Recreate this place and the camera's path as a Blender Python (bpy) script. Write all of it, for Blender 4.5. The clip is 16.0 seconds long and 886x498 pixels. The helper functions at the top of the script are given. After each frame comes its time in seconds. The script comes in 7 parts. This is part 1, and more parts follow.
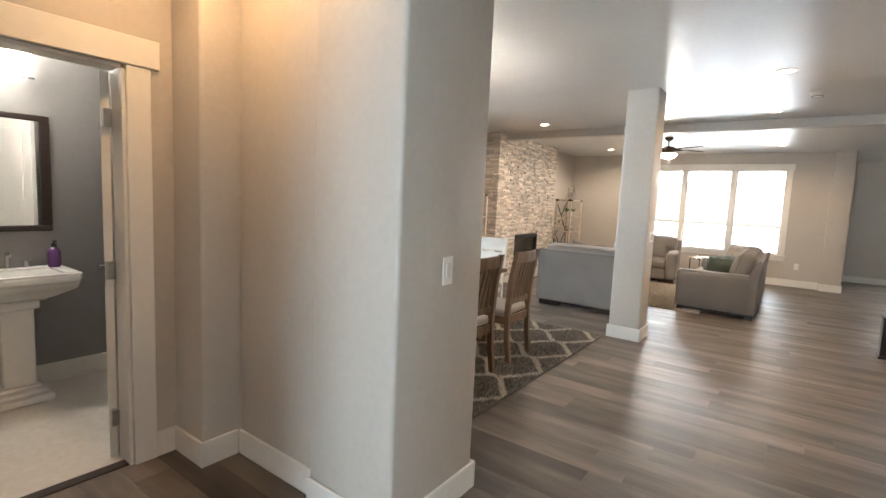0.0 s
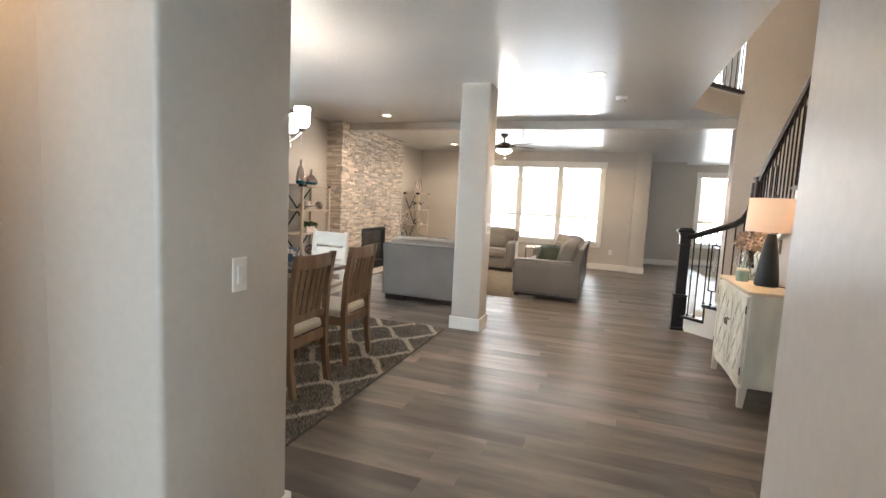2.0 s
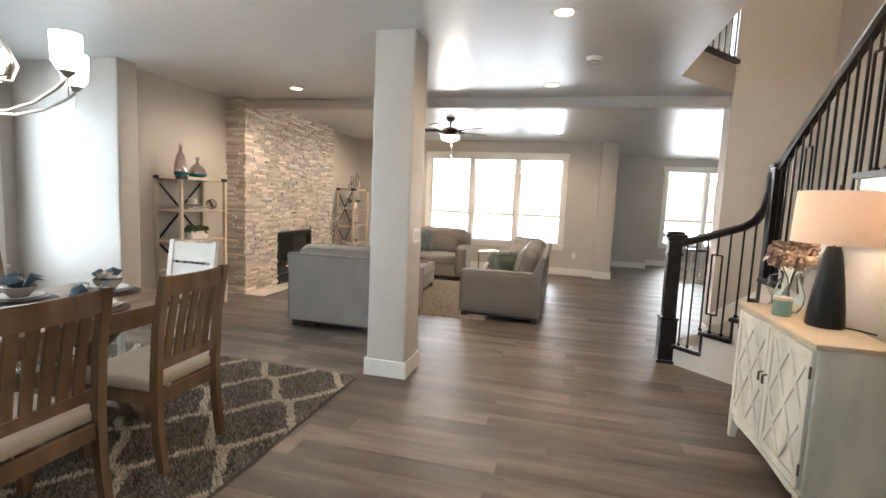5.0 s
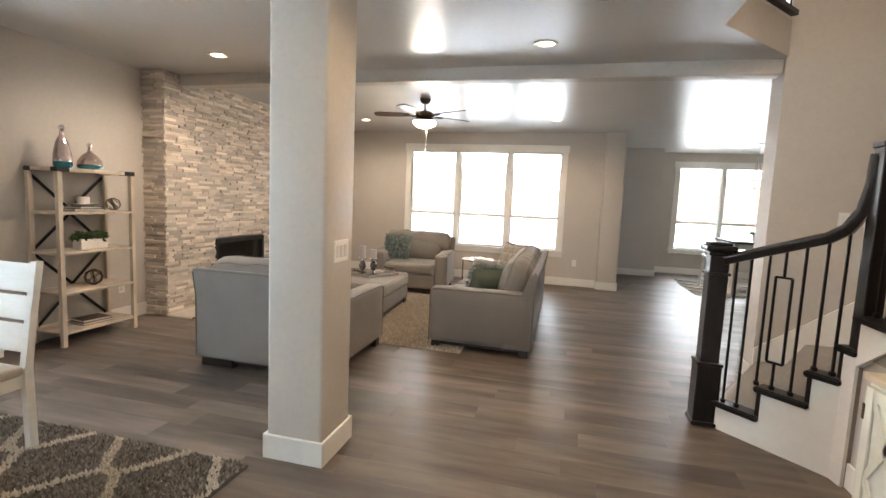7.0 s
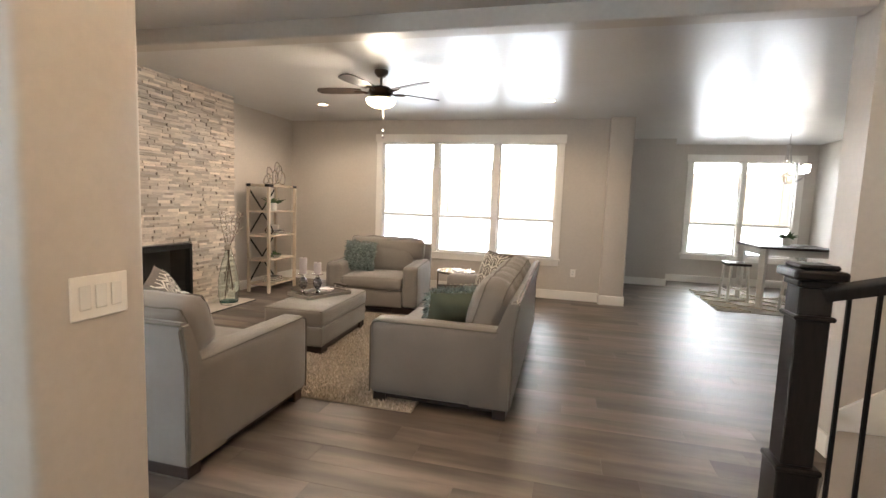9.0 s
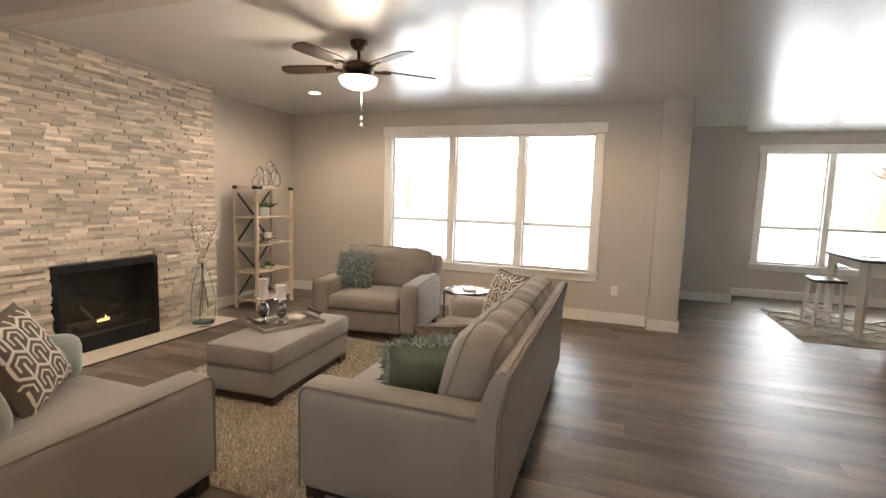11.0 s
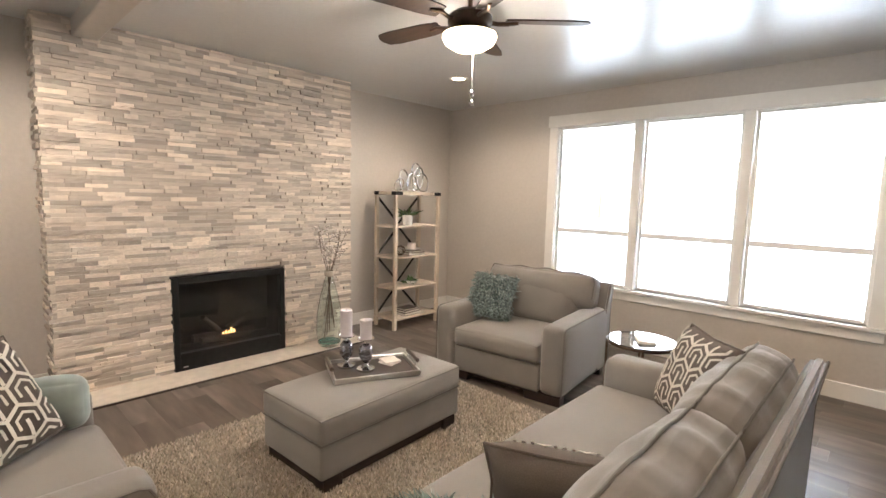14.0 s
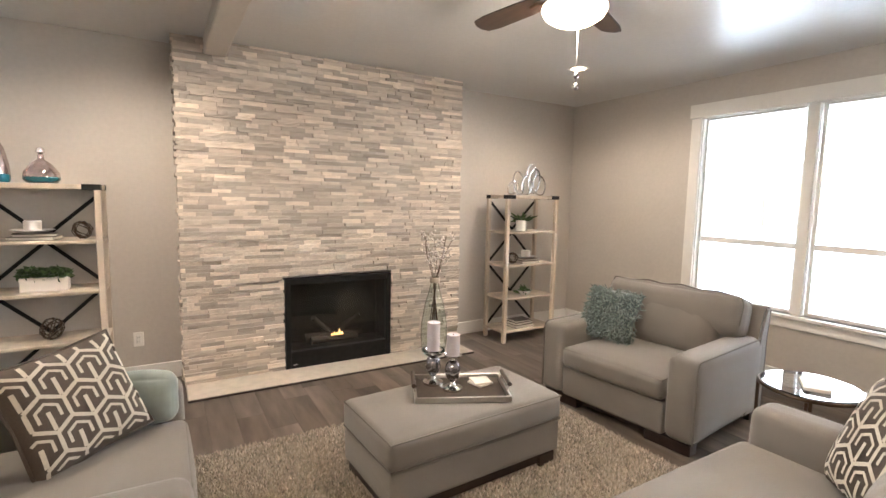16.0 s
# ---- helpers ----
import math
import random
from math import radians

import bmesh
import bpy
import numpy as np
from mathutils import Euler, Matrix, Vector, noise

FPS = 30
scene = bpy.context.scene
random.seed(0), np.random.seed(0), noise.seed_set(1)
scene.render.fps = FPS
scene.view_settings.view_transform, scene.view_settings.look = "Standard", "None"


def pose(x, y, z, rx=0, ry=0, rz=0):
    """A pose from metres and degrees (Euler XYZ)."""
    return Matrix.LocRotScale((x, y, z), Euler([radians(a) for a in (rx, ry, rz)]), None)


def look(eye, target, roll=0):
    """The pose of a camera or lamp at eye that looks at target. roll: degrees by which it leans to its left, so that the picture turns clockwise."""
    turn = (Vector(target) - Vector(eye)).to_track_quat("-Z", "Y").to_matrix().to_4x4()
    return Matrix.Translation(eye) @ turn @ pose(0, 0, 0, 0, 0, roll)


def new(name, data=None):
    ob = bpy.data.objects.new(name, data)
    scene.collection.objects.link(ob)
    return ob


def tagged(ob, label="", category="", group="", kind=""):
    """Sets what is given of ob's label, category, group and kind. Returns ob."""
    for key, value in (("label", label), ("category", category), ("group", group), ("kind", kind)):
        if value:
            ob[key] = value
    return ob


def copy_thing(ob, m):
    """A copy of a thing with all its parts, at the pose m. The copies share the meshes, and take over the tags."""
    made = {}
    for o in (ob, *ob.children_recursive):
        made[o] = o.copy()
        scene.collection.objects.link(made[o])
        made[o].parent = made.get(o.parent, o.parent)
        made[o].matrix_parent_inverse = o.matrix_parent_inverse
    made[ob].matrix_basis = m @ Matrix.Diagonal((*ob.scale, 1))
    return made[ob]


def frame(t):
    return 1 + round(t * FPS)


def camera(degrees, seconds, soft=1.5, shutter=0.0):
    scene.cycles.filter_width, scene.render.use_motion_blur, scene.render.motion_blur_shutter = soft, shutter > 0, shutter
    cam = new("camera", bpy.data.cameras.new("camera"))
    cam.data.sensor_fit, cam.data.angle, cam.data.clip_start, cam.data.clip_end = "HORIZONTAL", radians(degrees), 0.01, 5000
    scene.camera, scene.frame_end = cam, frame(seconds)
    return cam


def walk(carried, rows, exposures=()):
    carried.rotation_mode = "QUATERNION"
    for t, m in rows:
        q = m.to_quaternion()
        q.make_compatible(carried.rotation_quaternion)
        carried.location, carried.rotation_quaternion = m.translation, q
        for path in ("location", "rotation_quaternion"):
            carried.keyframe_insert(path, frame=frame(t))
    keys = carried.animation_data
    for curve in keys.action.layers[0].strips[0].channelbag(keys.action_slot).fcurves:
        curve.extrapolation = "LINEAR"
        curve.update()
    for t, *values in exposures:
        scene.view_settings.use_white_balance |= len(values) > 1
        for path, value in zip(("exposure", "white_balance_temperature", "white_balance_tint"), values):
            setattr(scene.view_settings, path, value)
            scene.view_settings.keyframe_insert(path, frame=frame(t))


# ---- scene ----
cam = camera(85.9, 16.0)
PATH = [
    (0, (0.596, 0.615, 1.47), (-0.574, 2.223, 1.263), 2.6),
    (0.5, (0.641, 0.649, 1.471), (-0.39, 2.35, 1.267), 2.7),
    (1, (0.653, 0.707, 1.467), (-0.244, 2.482, 1.262), 2.7),
    (1.5, (0.658, 0.781, 1.462), (-0.114, 2.615, 1.259), 2.8),
    (2, (0.635, 0.938, 1.459), (-0.008, 2.821, 1.255), 2.7),
    (2.5, (0.59, 1.116, 1.467), (0.021, 3.023, 1.264), 2.6),
    (3, (0.582, 1.341, 1.462), (0.054, 3.26, 1.259), 2.5),
    (3.5, (0.584, 1.62, 1.469), (0.088, 3.546, 1.265), 2.6),
    (4, (0.546, 1.895, 1.466), (0.056, 3.823, 1.259), 2.6),
    (6.5, (0.526, 3.532, 1.468), (0.039, 5.461, 1.261), 2.4),
    (7, (0.533, 3.86, 1.466), (0.047, 5.789, 1.259), 2.5),
    (7.5, (0.536, 4.175, 1.475), (0.048, 6.103, 1.267), 2.5),
    (8, (0.564, 4.531, 1.47), (0.075, 6.458, 1.26), 2.4),
    (8.5, (0.586, 4.881, 1.454), (0.095, 6.809, 1.247), 2.3),
    (9, (0.59, 5.229, 1.456), (0.1, 7.158, 1.254), 2.1),
    (11.5, (0.713, 6.687, 1.542), (-0.046, 8.524, 1.322), 1.7),
    (12, (0.669, 6.95, 1.535), (-0.196, 8.74, 1.316), 1.7),
    (12.5, (0.651, 7.192, 1.544), (-0.347, 8.911, 1.324), 1.5),
    (13, (0.657, 7.442, 1.564), (-0.47, 9.08, 1.345), 1.3),
    (13.5, (0.604, 7.626, 1.548), (-0.649, 9.17, 1.332), 1.3),
    (14, (0.522, 7.792, 1.563), (-0.85, 9.23, 1.342), 1.4),
    (14.5, (0.457, 7.893, 1.564), (-1.018, 9.226, 1.345), 1.4),
    (15, (0.428, 7.995, 1.563), (-1.13, 9.229, 1.343), 1.3),
    (15.5, (0.425, 8.093, 1.567), (-1.21, 9.225, 1.35), 1.2),
    (16, (0.417, 8.175, 1.547), (-1.298, 9.182, 1.338), 1.1),
]
walk(cam, [(t, look(eye, target, roll)) for t, eye, target, roll in PATH], [(0.0, 1.0, 6500, 10), (3.5, 0.95, 6500, 10), (7.0, 0.85, 6500, 10), (11.5, 0.8, 6800, 12), (12.5, 1.0, 6350, 10), (14.0, 1.03, 6150, 10), (16.0, 1.06, 6100, 10)])

# ---- world and light ----
world = bpy.data.worlds.new("world")
scene.world = world
world.use_nodes = True
_wn = world.node_tree.nodes
_sky = _wn.new("ShaderNodeTexSky")
_sky.sky_type = "NISHITA"
_sky.sun_disc = False
_sky.sun_elevation = radians(40)
_sky.sun_rotation = radians(90)
_wn["Background"].inputs["Strength"].default_value = 0.12
world.node_tree.links.new(_sky.outputs[0], _wn["Background"].inputs["Color"])

sun = new("sun", bpy.data.lights.new("sun", "SUN"))
sun.data.energy, sun.data.angle, sun.data.color = 4.0, radians(6), (1, 0.97, 0.92)
sun.matrix_world = look((14, 0, 12), (0, 0, 0))


def lamp(name, kind, place, target, power, colour, size=0.1, size_y=None, spot=None, blend=0.6):
    ob = new(name, bpy.data.lights.new(name, kind))
    ob.data.energy, ob.data.color = power, colour
    if kind == "AREA":
        ob.data.shape = "RECTANGLE" if size_y else "DISK"
        ob.data.size = size
        if size_y:
            ob.data.size_y = size_y
    else:
        ob.data.shadow_soft_size = size
    if spot:
        ob.data.spot_size, ob.data.spot_blend = radians(spot), blend
    ob.matrix_world = look(place, target)
    return ob


WARM = (1.0, 0.72, 0.46)
SOFTWARM = (1.0, 0.90, 0.78)
DAY = (0.86, 0.94, 1.0)
CANS = [(0.43, 5.90), (0.295, 7.88), (-2.765, 7.86), (-2.806, 11.445), (0.31, 11.41), (-1.45, 1.60)]
for _x, _y in CANS:
    deep = _x == -1.45
    lamp("can_lamp", "SPOT", (_x, _y, 2.715), (_x, _y, 0), 22 if deep else 72 if _y < 8 and _x < -2 else 58 if _x < -2 else 38, (1.0, 0.60, 0.28) if deep else (1.0, 0.82, 0.64) if _x < -2 else WARM, 0.06, spot=168, blend=0.6)
# daylight of the entry door behind the walk
lamp("entry_daylight", "AREA", (0.1, -2.42, 1.35), (0.1, 3, 1.2), 72, (0.70, 0.87, 1.0), 1.1, 2.0)

# ---- materials ----
def material(name, colour, rough=0.5, metal=0.0, grain=0.0, grain_scale=20.0, stain=0.0, stain_scale=1.5, bump=0.0, bump_scale=60.0,
             per_object=0.0, per_island=0.0, stretch=(1, 1, 1), gloss_var=0.0, sheen=0.0, specular=0.5, coat=0.0, tint=None):
    """A surface with two scales of variation in colour, fine relief and, for pieces, a shade of its own each."""
    m = bpy.data.materials.new(name)
    m.use_nodes = True
    n, l = m.node_tree.nodes, m.node_tree.links
    b = n["Principled BSDF"]
    b.inputs["Roughness"].default_value = rough
    b.inputs["Metallic"].default_value = metal
    b.inputs["Specular IOR Level"].default_value = specular
    b.inputs["Sheen Weight"].default_value = sheen
    b.inputs["Coat Weight"].default_value = coat
    geo = n.new("ShaderNodeTexCoord")
    mp = n.new("ShaderNodeMapping")
    mp.inputs["Scale"].default_value = stretch
    l.new(geo.outputs["Object"], mp.inputs["Vector"])
    if per_object or per_island:
        src = n.new("ShaderNodeObjectInfo").outputs["Random"] if per_object else n.new("ShaderNodeNewGeometry").outputs["Random Per Island"]
        sc = n.new("ShaderNodeVectorMath")
        sc.operation = "SCALE"
        sc.inputs[0].default_value = (53.0, 17.0, 29.0)
        l.new(src, sc.inputs["Scale"])
        ad = n.new("ShaderNodeVectorMath")
        ad.operation = "ADD"
        l.new(geo.outputs["Object"], ad.inputs[0])
        l.new(sc.outputs[0], ad.inputs[1])
        l.new(ad.outputs[0], mp.inputs["Vector"])
    value = None

    def times(sock, lo, hi, noisy=False):
        nonlocal value
        r = n.new("ShaderNodeMapRange")
        r.inputs["To Min"].default_value, r.inputs["To Max"].default_value = lo, hi
        if noisy:
            r.inputs["From Min"].default_value, r.inputs["From Max"].default_value = 0.3, 0.7
        l.new(sock, r.inputs["Value"])
        if value is None:
            value = r.outputs["Result"]
        else:
            mm = n.new("ShaderNodeMath")
            mm.operation = "MULTIPLY"
            l.new(value, mm.inputs[0])
            l.new(r.outputs["Result"], mm.inputs[1])
            value = mm.outputs[0]

    def tex(scale, detail=4.0, vec=mp):
        t = n.new("ShaderNodeTexNoise")
        t.inputs["Scale"].default_value, t.inputs["Detail"].default_value = scale, detail
        l.new(vec.outputs[0], t.inputs["Vector"])
        return t
    if grain:
        times(tex(grain_scale).outputs["Fac"], 1 - grain, 1 + grain, True)
    if stain:
        times(tex(stain_scale, 3.0).outputs["Fac"], 1 - stain, 1 + stain, True)
    if per_object:
        oi = n.new("ShaderNodeObjectInfo")
        times(oi.outputs["Random"], 1 - per_object, 1 + per_object)
    if per_island:
        gi = n.new("ShaderNodeNewGeometry")
        times(gi.outputs["Random Per Island"], 1 - per_island, 1 + per_island)
    if value is None:
        b.inputs["Base Color"].default_value = (*colour, 1)
    else:
        base = None
        if tint:
            mix = n.new("ShaderNodeMix")
            mix.data_type = "RGBA"
            mix.inputs[6].default_value = (*colour, 1)
            mix.inputs[7].default_value = (*tint, 1)
            src = n.new("ShaderNodeObjectInfo").outputs["Random"] if per_object else (
                n.new("ShaderNodeNewGeometry").outputs["Random Per Island"] if per_island else tex(stain_scale * 2.3).outputs["Fac"])
            fr = n.new("ShaderNodeMath")
            fr.operation = "FRACT"
            m7 = n.new("ShaderNodeMath")
            m7.operation = "MULTIPLY"
            m7.inputs[1].default_value = 7.31 if (per_object or per_island) else 1.0
            l.new(src, m7.inputs[0])
            l.new(m7.outputs[0], fr.inputs[0])
            l.new(fr.outputs[0], mix.inputs[0])
            base = mix.outputs[2]
        v = n.new("ShaderNodeVectorMath")
        v.operation = "SCALE"
        if base is None:
            v.inputs[0].default_value = colour
        else:
            l.new(base, v.inputs[0])
        l.new(value, v.inputs["Scale"])
        l.new(v.outputs[0], b.inputs["Base Color"])
    if gloss_var:
        r = n.new("ShaderNodeMapRange")
        r.inputs["To Min"].default_value, r.inputs["To Max"].default_value = max(0.02, rough - gloss_var), rough + gloss_var
        l.new(tex(3.0).outputs["Fac"], r.inputs["Value"])
        l.new(r.outputs["Result"], b.inputs["Roughness"])
    if bump:
        bp = n.new("ShaderNodeBump")
        bp.inputs["Strength"].default_value, bp.inputs["Distance"].default_value = bump, 0.004
        l.new(tex(bump_scale, 5.0).outputs["Fac"], bp.inputs["Height"])
        l.new(bp.outputs[0], b.inputs["Normal"])
    return m


def glow(name, colour, strength):
    m = bpy.data.materials.new(name)
    m.use_nodes = True
    b = m.node_tree.nodes["Principled BSDF"]
    b.inputs["Base Color"].default_value = (*colour, 1)
    b.inputs["Emission Color"].default_value = (*colour, 1)
    b.inputs["Emission Strength"].default_value = strength
    return m


def glass(name, colour=(1, 1, 1), rough=0.0, ior=1.45):
    m = bpy.data.materials.new(name)
    m.use_nodes = True
    b = m.node_tree.nodes["Principled BSDF"]
    b.inputs["Base Color"].default_value = (*colour, 1)
    b.inputs["Roughness"].default_value = rough
    b.inputs["Transmission Weight"].default_value = 1.0
    b.inputs["IOR"].default_value = ior
    return m


M_WALL = material("wall_paint", (0.52, 0.475, 0.425), 0.42, grain=0.03, grain_scale=30, stain=0.04, stain_scale=1.2, bump=0.22, bump_scale=28)
M_CEIL = material("ceiling_paint", (0.585, 0.57, 0.55), 0.31, grain=0.03, grain_scale=30, stain=0.05, stain_scale=0.8, bump=0.16, bump_scale=9, gloss_var=0.05, specular=0.9)
M_POWDER = material("powder_paint", (0.26, 0.25, 0.24), 0.4, grain=0.03, stain=0.04, bump=0.15, bump_scale=30)
M_TRIM = material("white_trim_paint", (0.78, 0.75, 0.70), 0.35, grain=0.02, stain=0.03, bump=0.04, bump_scale=40)
M_PLANK = material("vinyl_plank", (0.116, 0.091, 0.073), 0.44, grain=0.24, grain_scale=8, stain=0.46, stain_scale=2.2, bump=0.10, bump_scale=30,
                   per_object=0.11, stretch=(0.30, 1.7, 1), gloss_var=0.10, specular=0.30, tint=(0.156, 0.130, 0.110))
M_PLANK_FAR = material("vinyl_plank_far", (0.116, 0.091, 0.073), 0.44, grain=0.24, grain_scale=8, stain=0.46, stain_scale=2.2, bump=0.10, bump_scale=30,
                       per_island=0.11, stretch=(0.30, 1.7, 1), gloss_var=0.10, specular=0.30, tint=(0.156, 0.130, 0.110))
M_JOINT = material("dark_joint", (0.10, 0.08, 0.065), 0.7, grain=0.1)
M_STONE = material("split_stone", (0.66, 0.575, 0.485), 0.75, grain=0.09, grain_scale=9, stain=0.10, stain_scale=5, bump=0.2, bump_scale=40, per_object=0.33, tint=(0.47, 0.40, 0.335), stretch=(1, 0.5, 2))
M_STONE_FAR = material("split_stone_far", (0.66, 0.575, 0.485), 0.75, grain=0.09, grain_scale=9, stain=0.10, stain_scale=5, bump=0.2, bump_scale=40, per_island=0.33, tint=(0.47, 0.40, 0.335), stretch=(1, 0.5, 2))
M_MORTAR = material("mortar", (0.30, 0.27, 0.24), 0.9, grain=0.2)
M_HEARTH = material("hearth_stone", (0.60, 0.53, 0.45), 0.5, grain=0.08, grain_scale=14, stain=0.08, bump=0.1)
M_BLACK = material("black_metal", (0.012, 0.012, 0.012), 0.45, grain=0.2, bump=0.05, specular=0.2)
M_SOOT = material("firebox_black", (0.006, 0.005, 0.0045), 0.9, grain=0.3, grain_scale=15, bump=0.3)
M_ESPRESSO = material("espresso_stain", (0.012, 0.009, 0.008), 0.36, grain=0.25, grain_scale=12, stretch=(6, 6, 1), bump=0.06, coat=0.05, specular=0.3)
M_IRON = material("wrought_iron", (0.012, 0.011, 0.011), 0.42, metal=0.6, grain=0.1)
M_CARPET = material("stair_carpet", (0.26, 0.22, 0.18), 0.95, grain=0.3, grain_scale=180, stain=0.1, bump=0.9, bump_scale=260, sheen=0.4)
M_PLASTIC = material("white_plastic", (0.80, 0.77, 0.72), 0.3, grain=0.01)
M_GLASS = glass("clear_glass")
M_TILE = material("pale_floor_tile", (0.62, 0.58, 0.52), 0.3, grain=0.06, stain=0.1, stain_scale=2, bump=0.03)
M_SNOW = material("snow", (0.85, 0.87, 0.9), 0.8, grain=0.05, grain_scale=3, bump=0.3, bump_scale=4)
# emissive stand-in for overcast daylight, strong enough to light the rooms
M_SKYGLOW = glow("daylight_glow_backdrop", (0.92, 0.97, 1.0), 8.5)
# bluer, stronger emission that casts cool daylight in from the west
M_SKYGLOWCOOL = glow("cool_daylight_glow_backdrop", (0.74, 0.89, 1.0), 11.0)
M_SOFA = material("grey_linen_weave", (0.185, 0.167, 0.149), 0.85, grain=0.10, grain_scale=420, stain=0.07, stain_scale=4, bump=0.35, bump_scale=500, sheen=0.25)
M_PIPING = material("grey_linen_piping", (0.145, 0.13, 0.115), 0.85, grain=0.1, grain_scale=300)
M_DARKWOOD = material("dark_stained_wood", (0.022, 0.011, 0.008), 0.4, grain=0.3, grain_scale=10, stretch=(1, 1, 6), bump=0.05)
M_SHAGTEAL = material("teal_shag_yarn", (0.15, 0.20, 0.195), 0.85, per_island=0.4, grain=0.15, tint=(0.26, 0.31, 0.29), sheen=0.3)
M_GREENCLOTH = material("sage_green_cloth", (0.125, 0.145, 0.10), 0.8, grain=0.1, grain_scale=300, stain=0.08, stain_scale=6, bump=0.3, bump_scale=400)
M_BROWNCLOTH = material("dark_brown_cloth", (0.105, 0.084, 0.07), 0.8, grain=0.15, grain_scale=250, bump=0.25, bump_scale=350)
M_GREYCLOTH = material("charcoal_taupe_cloth", (0.15, 0.125, 0.105), 0.8, grain=0.15, grain_scale=250, bump=0.25, bump_scale=350)
M_CREAMYARN = material("cream_yarn", (0.58, 0.53, 0.455), 0.85, grain=0.06, grain_scale=200)
M_VELVET = material("grey_green_velvet", (0.22, 0.26, 0.245), 0.6, grain=0.15, grain_scale=8, stain=0.2, stain_scale=5, sheen=0.6)
M_SHAGGREY = material("grey_shag_pile", (0.15, 0.13, 0.112), 0.95, per_island=0.5, grain=0.1, sheen=0.2, tint=(0.25, 0.225, 0.195))
M_SHAGCREAM = material("cream_shag_pile", (0.62, 0.56, 0.46), 0.95, per_island=0.12, grain=0.1, sheen=0.2)
M_SHAGBEIGE = material("mottled_beige_shag", (0.42, 0.37, 0.305), 0.95, per_island=0.16, stain=0.45, stain_scale=8, grain=0.25, grain_scale=30, sheen=0.3, tint=(0.36, 0.31, 0.25))
M_RUGBACK = material("woven_rug_back", (0.10, 0.09, 0.08), 0.95, grain=0.2, grain_scale=80)
M_NOOKRUG = material("pale_flat_weave", (0.30, 0.28, 0.24), 0.95, grain=0.2, grain_scale=80)
M_RUGBACK2 = material("beige_rug_back", (0.36, 0.31, 0.25), 0.95, grain=0.2, grain_scale=80)
M_WASHWOOD = material("whitewashed_wood", (0.56, 0.47, 0.37), 0.55, grain=0.22, grain_scale=9, stretch=(1, 1, 0.25), stain=0.12, stain_scale=3, bump=0.12, bump_scale=30)
M_CHROME = material("polished_chrome", (0.72, 0.71, 0.70), 0.10, metal=1.0, grain=0.05)
M_NICKEL = material("brushed_nickel", (0.50, 0.48, 0.45), 0.28, metal=1.0, grain=0.1, grain_scale=30)
M_SMOKEGLASS = glass("smoked_glass", (0.62, 0.62, 0.66))
M_AQUAGLASS = glass("aqua_glass", (0.93, 0.985, 0.965), ior=1.2)
M_TEALGLASS = glass("teal_bottle_glass", (0.25, 0.55, 0.60))
M_TEALMIRROR = material("teal_mirrored_glass", (0.03, 0.16, 0.20), 0.10, metal=0.55, grain=0.15, grain_scale=14, coat=0.6)
M_ROSEGLASS = material("rose_silver_mirrored_glass", (0.50, 0.40, 0.37), 0.10, metal=0.75, grain=0.18, grain_scale=12, stain=0.15, stain_scale=9, coat=0.6)
M_MERCURY = material("smoked_mirror_glass", (0.30, 0.29, 0.31), 0.06, metal=0.9, grain=0.1, grain_scale=30)
M_CANDLE = material("ivory_candle_wax", (0.78, 0.72, 0.66), 0.5, grain=0.03, stain=0.04)
M_LILAC = material("lilac_grey_wax", (0.55, 0.50, 0.52), 0.5, grain=0.03, stain=0.04)
M_TWIG = material("bare_twig_bark", (0.14, 0.09, 0.065), 0.8, grain=0.3)
M_BLOSSOM = material("dried_white_blossom", (0.78, 0.70, 0.63), 0.8, per_island=0.15)
M_LEAF = material("green_leaf", (0.05, 0.10, 0.035), 0.45, per_island=0.4, grain=0.2, tint=(0.09, 0.14, 0.05))
M_CERAMIC = material("white_ceramic", (0.78, 0.76, 0.72), 0.18, grain=0.02)
M_BOOK = material("book_cover", (0.11, 0.085, 0.07), 0.6, grain=0.1)
M_PAGE = material("book_pages", (0.66, 0.62, 0.54), 0.9, grain=0.15, grain_scale=300)
M_TRAY = material("dark_tray_leather", (0.06, 0.045, 0.035), 0.4, grain=0.2, grain_scale=40)
M_LOG = material("ceramic_log", (0.018, 0.014, 0.011), 0.9, grain=0.4, grain_scale=15, bump=0.8, bump_scale=30)
M_FLAME = glow("gas_flame", (1.0, 0.50, 0.16), 3.0)
M_FANBLADE = material("dark_walnut_blade", (0.032, 0.019, 0.013), 0.4, grain=0.3, grain_scale=8, stretch=(1, 6, 1))
M_BRONZE = material("aged_bronze", (0.10, 0.07, 0.05), 0.35, metal=0.85, grain=0.2)
M_BOWL = glow("frosted_lit_glass", (1.0, 0.80, 0.52), 6.0)
M_CANLENS = glow("lit_can_lens", (1.0, 0.74, 0.48), 14.0)

# ---- building helpers ----
def box(bm, x0, x1, y0, y1, z0, z1, bevel=0.0, seg=1, upright=False):
    """A box added to bm; bevel rounds all its edges, or the upright ones alone."""
    r = bmesh.ops.create_cube(bm, size=1.0, matrix=Matrix.Translation(((x0 + x1) / 2, (y0 + y1) / 2, (z0 + z1) / 2)) @ Matrix.Diagonal((x1 - x0, y1 - y0, z1 - z0, 1)))
    if bevel:
        es = {e for v in r["verts"] for e in v.link_edges}
        if upright:
            es = {e for e in es if abs(e.verts[0].co.z - e.verts[1].co.z) > 1e-5}
        bmesh.ops.bevel(bm, geom=list(es), offset=bevel, segments=seg, profile=0.5, affect="EDGES")
    return bm


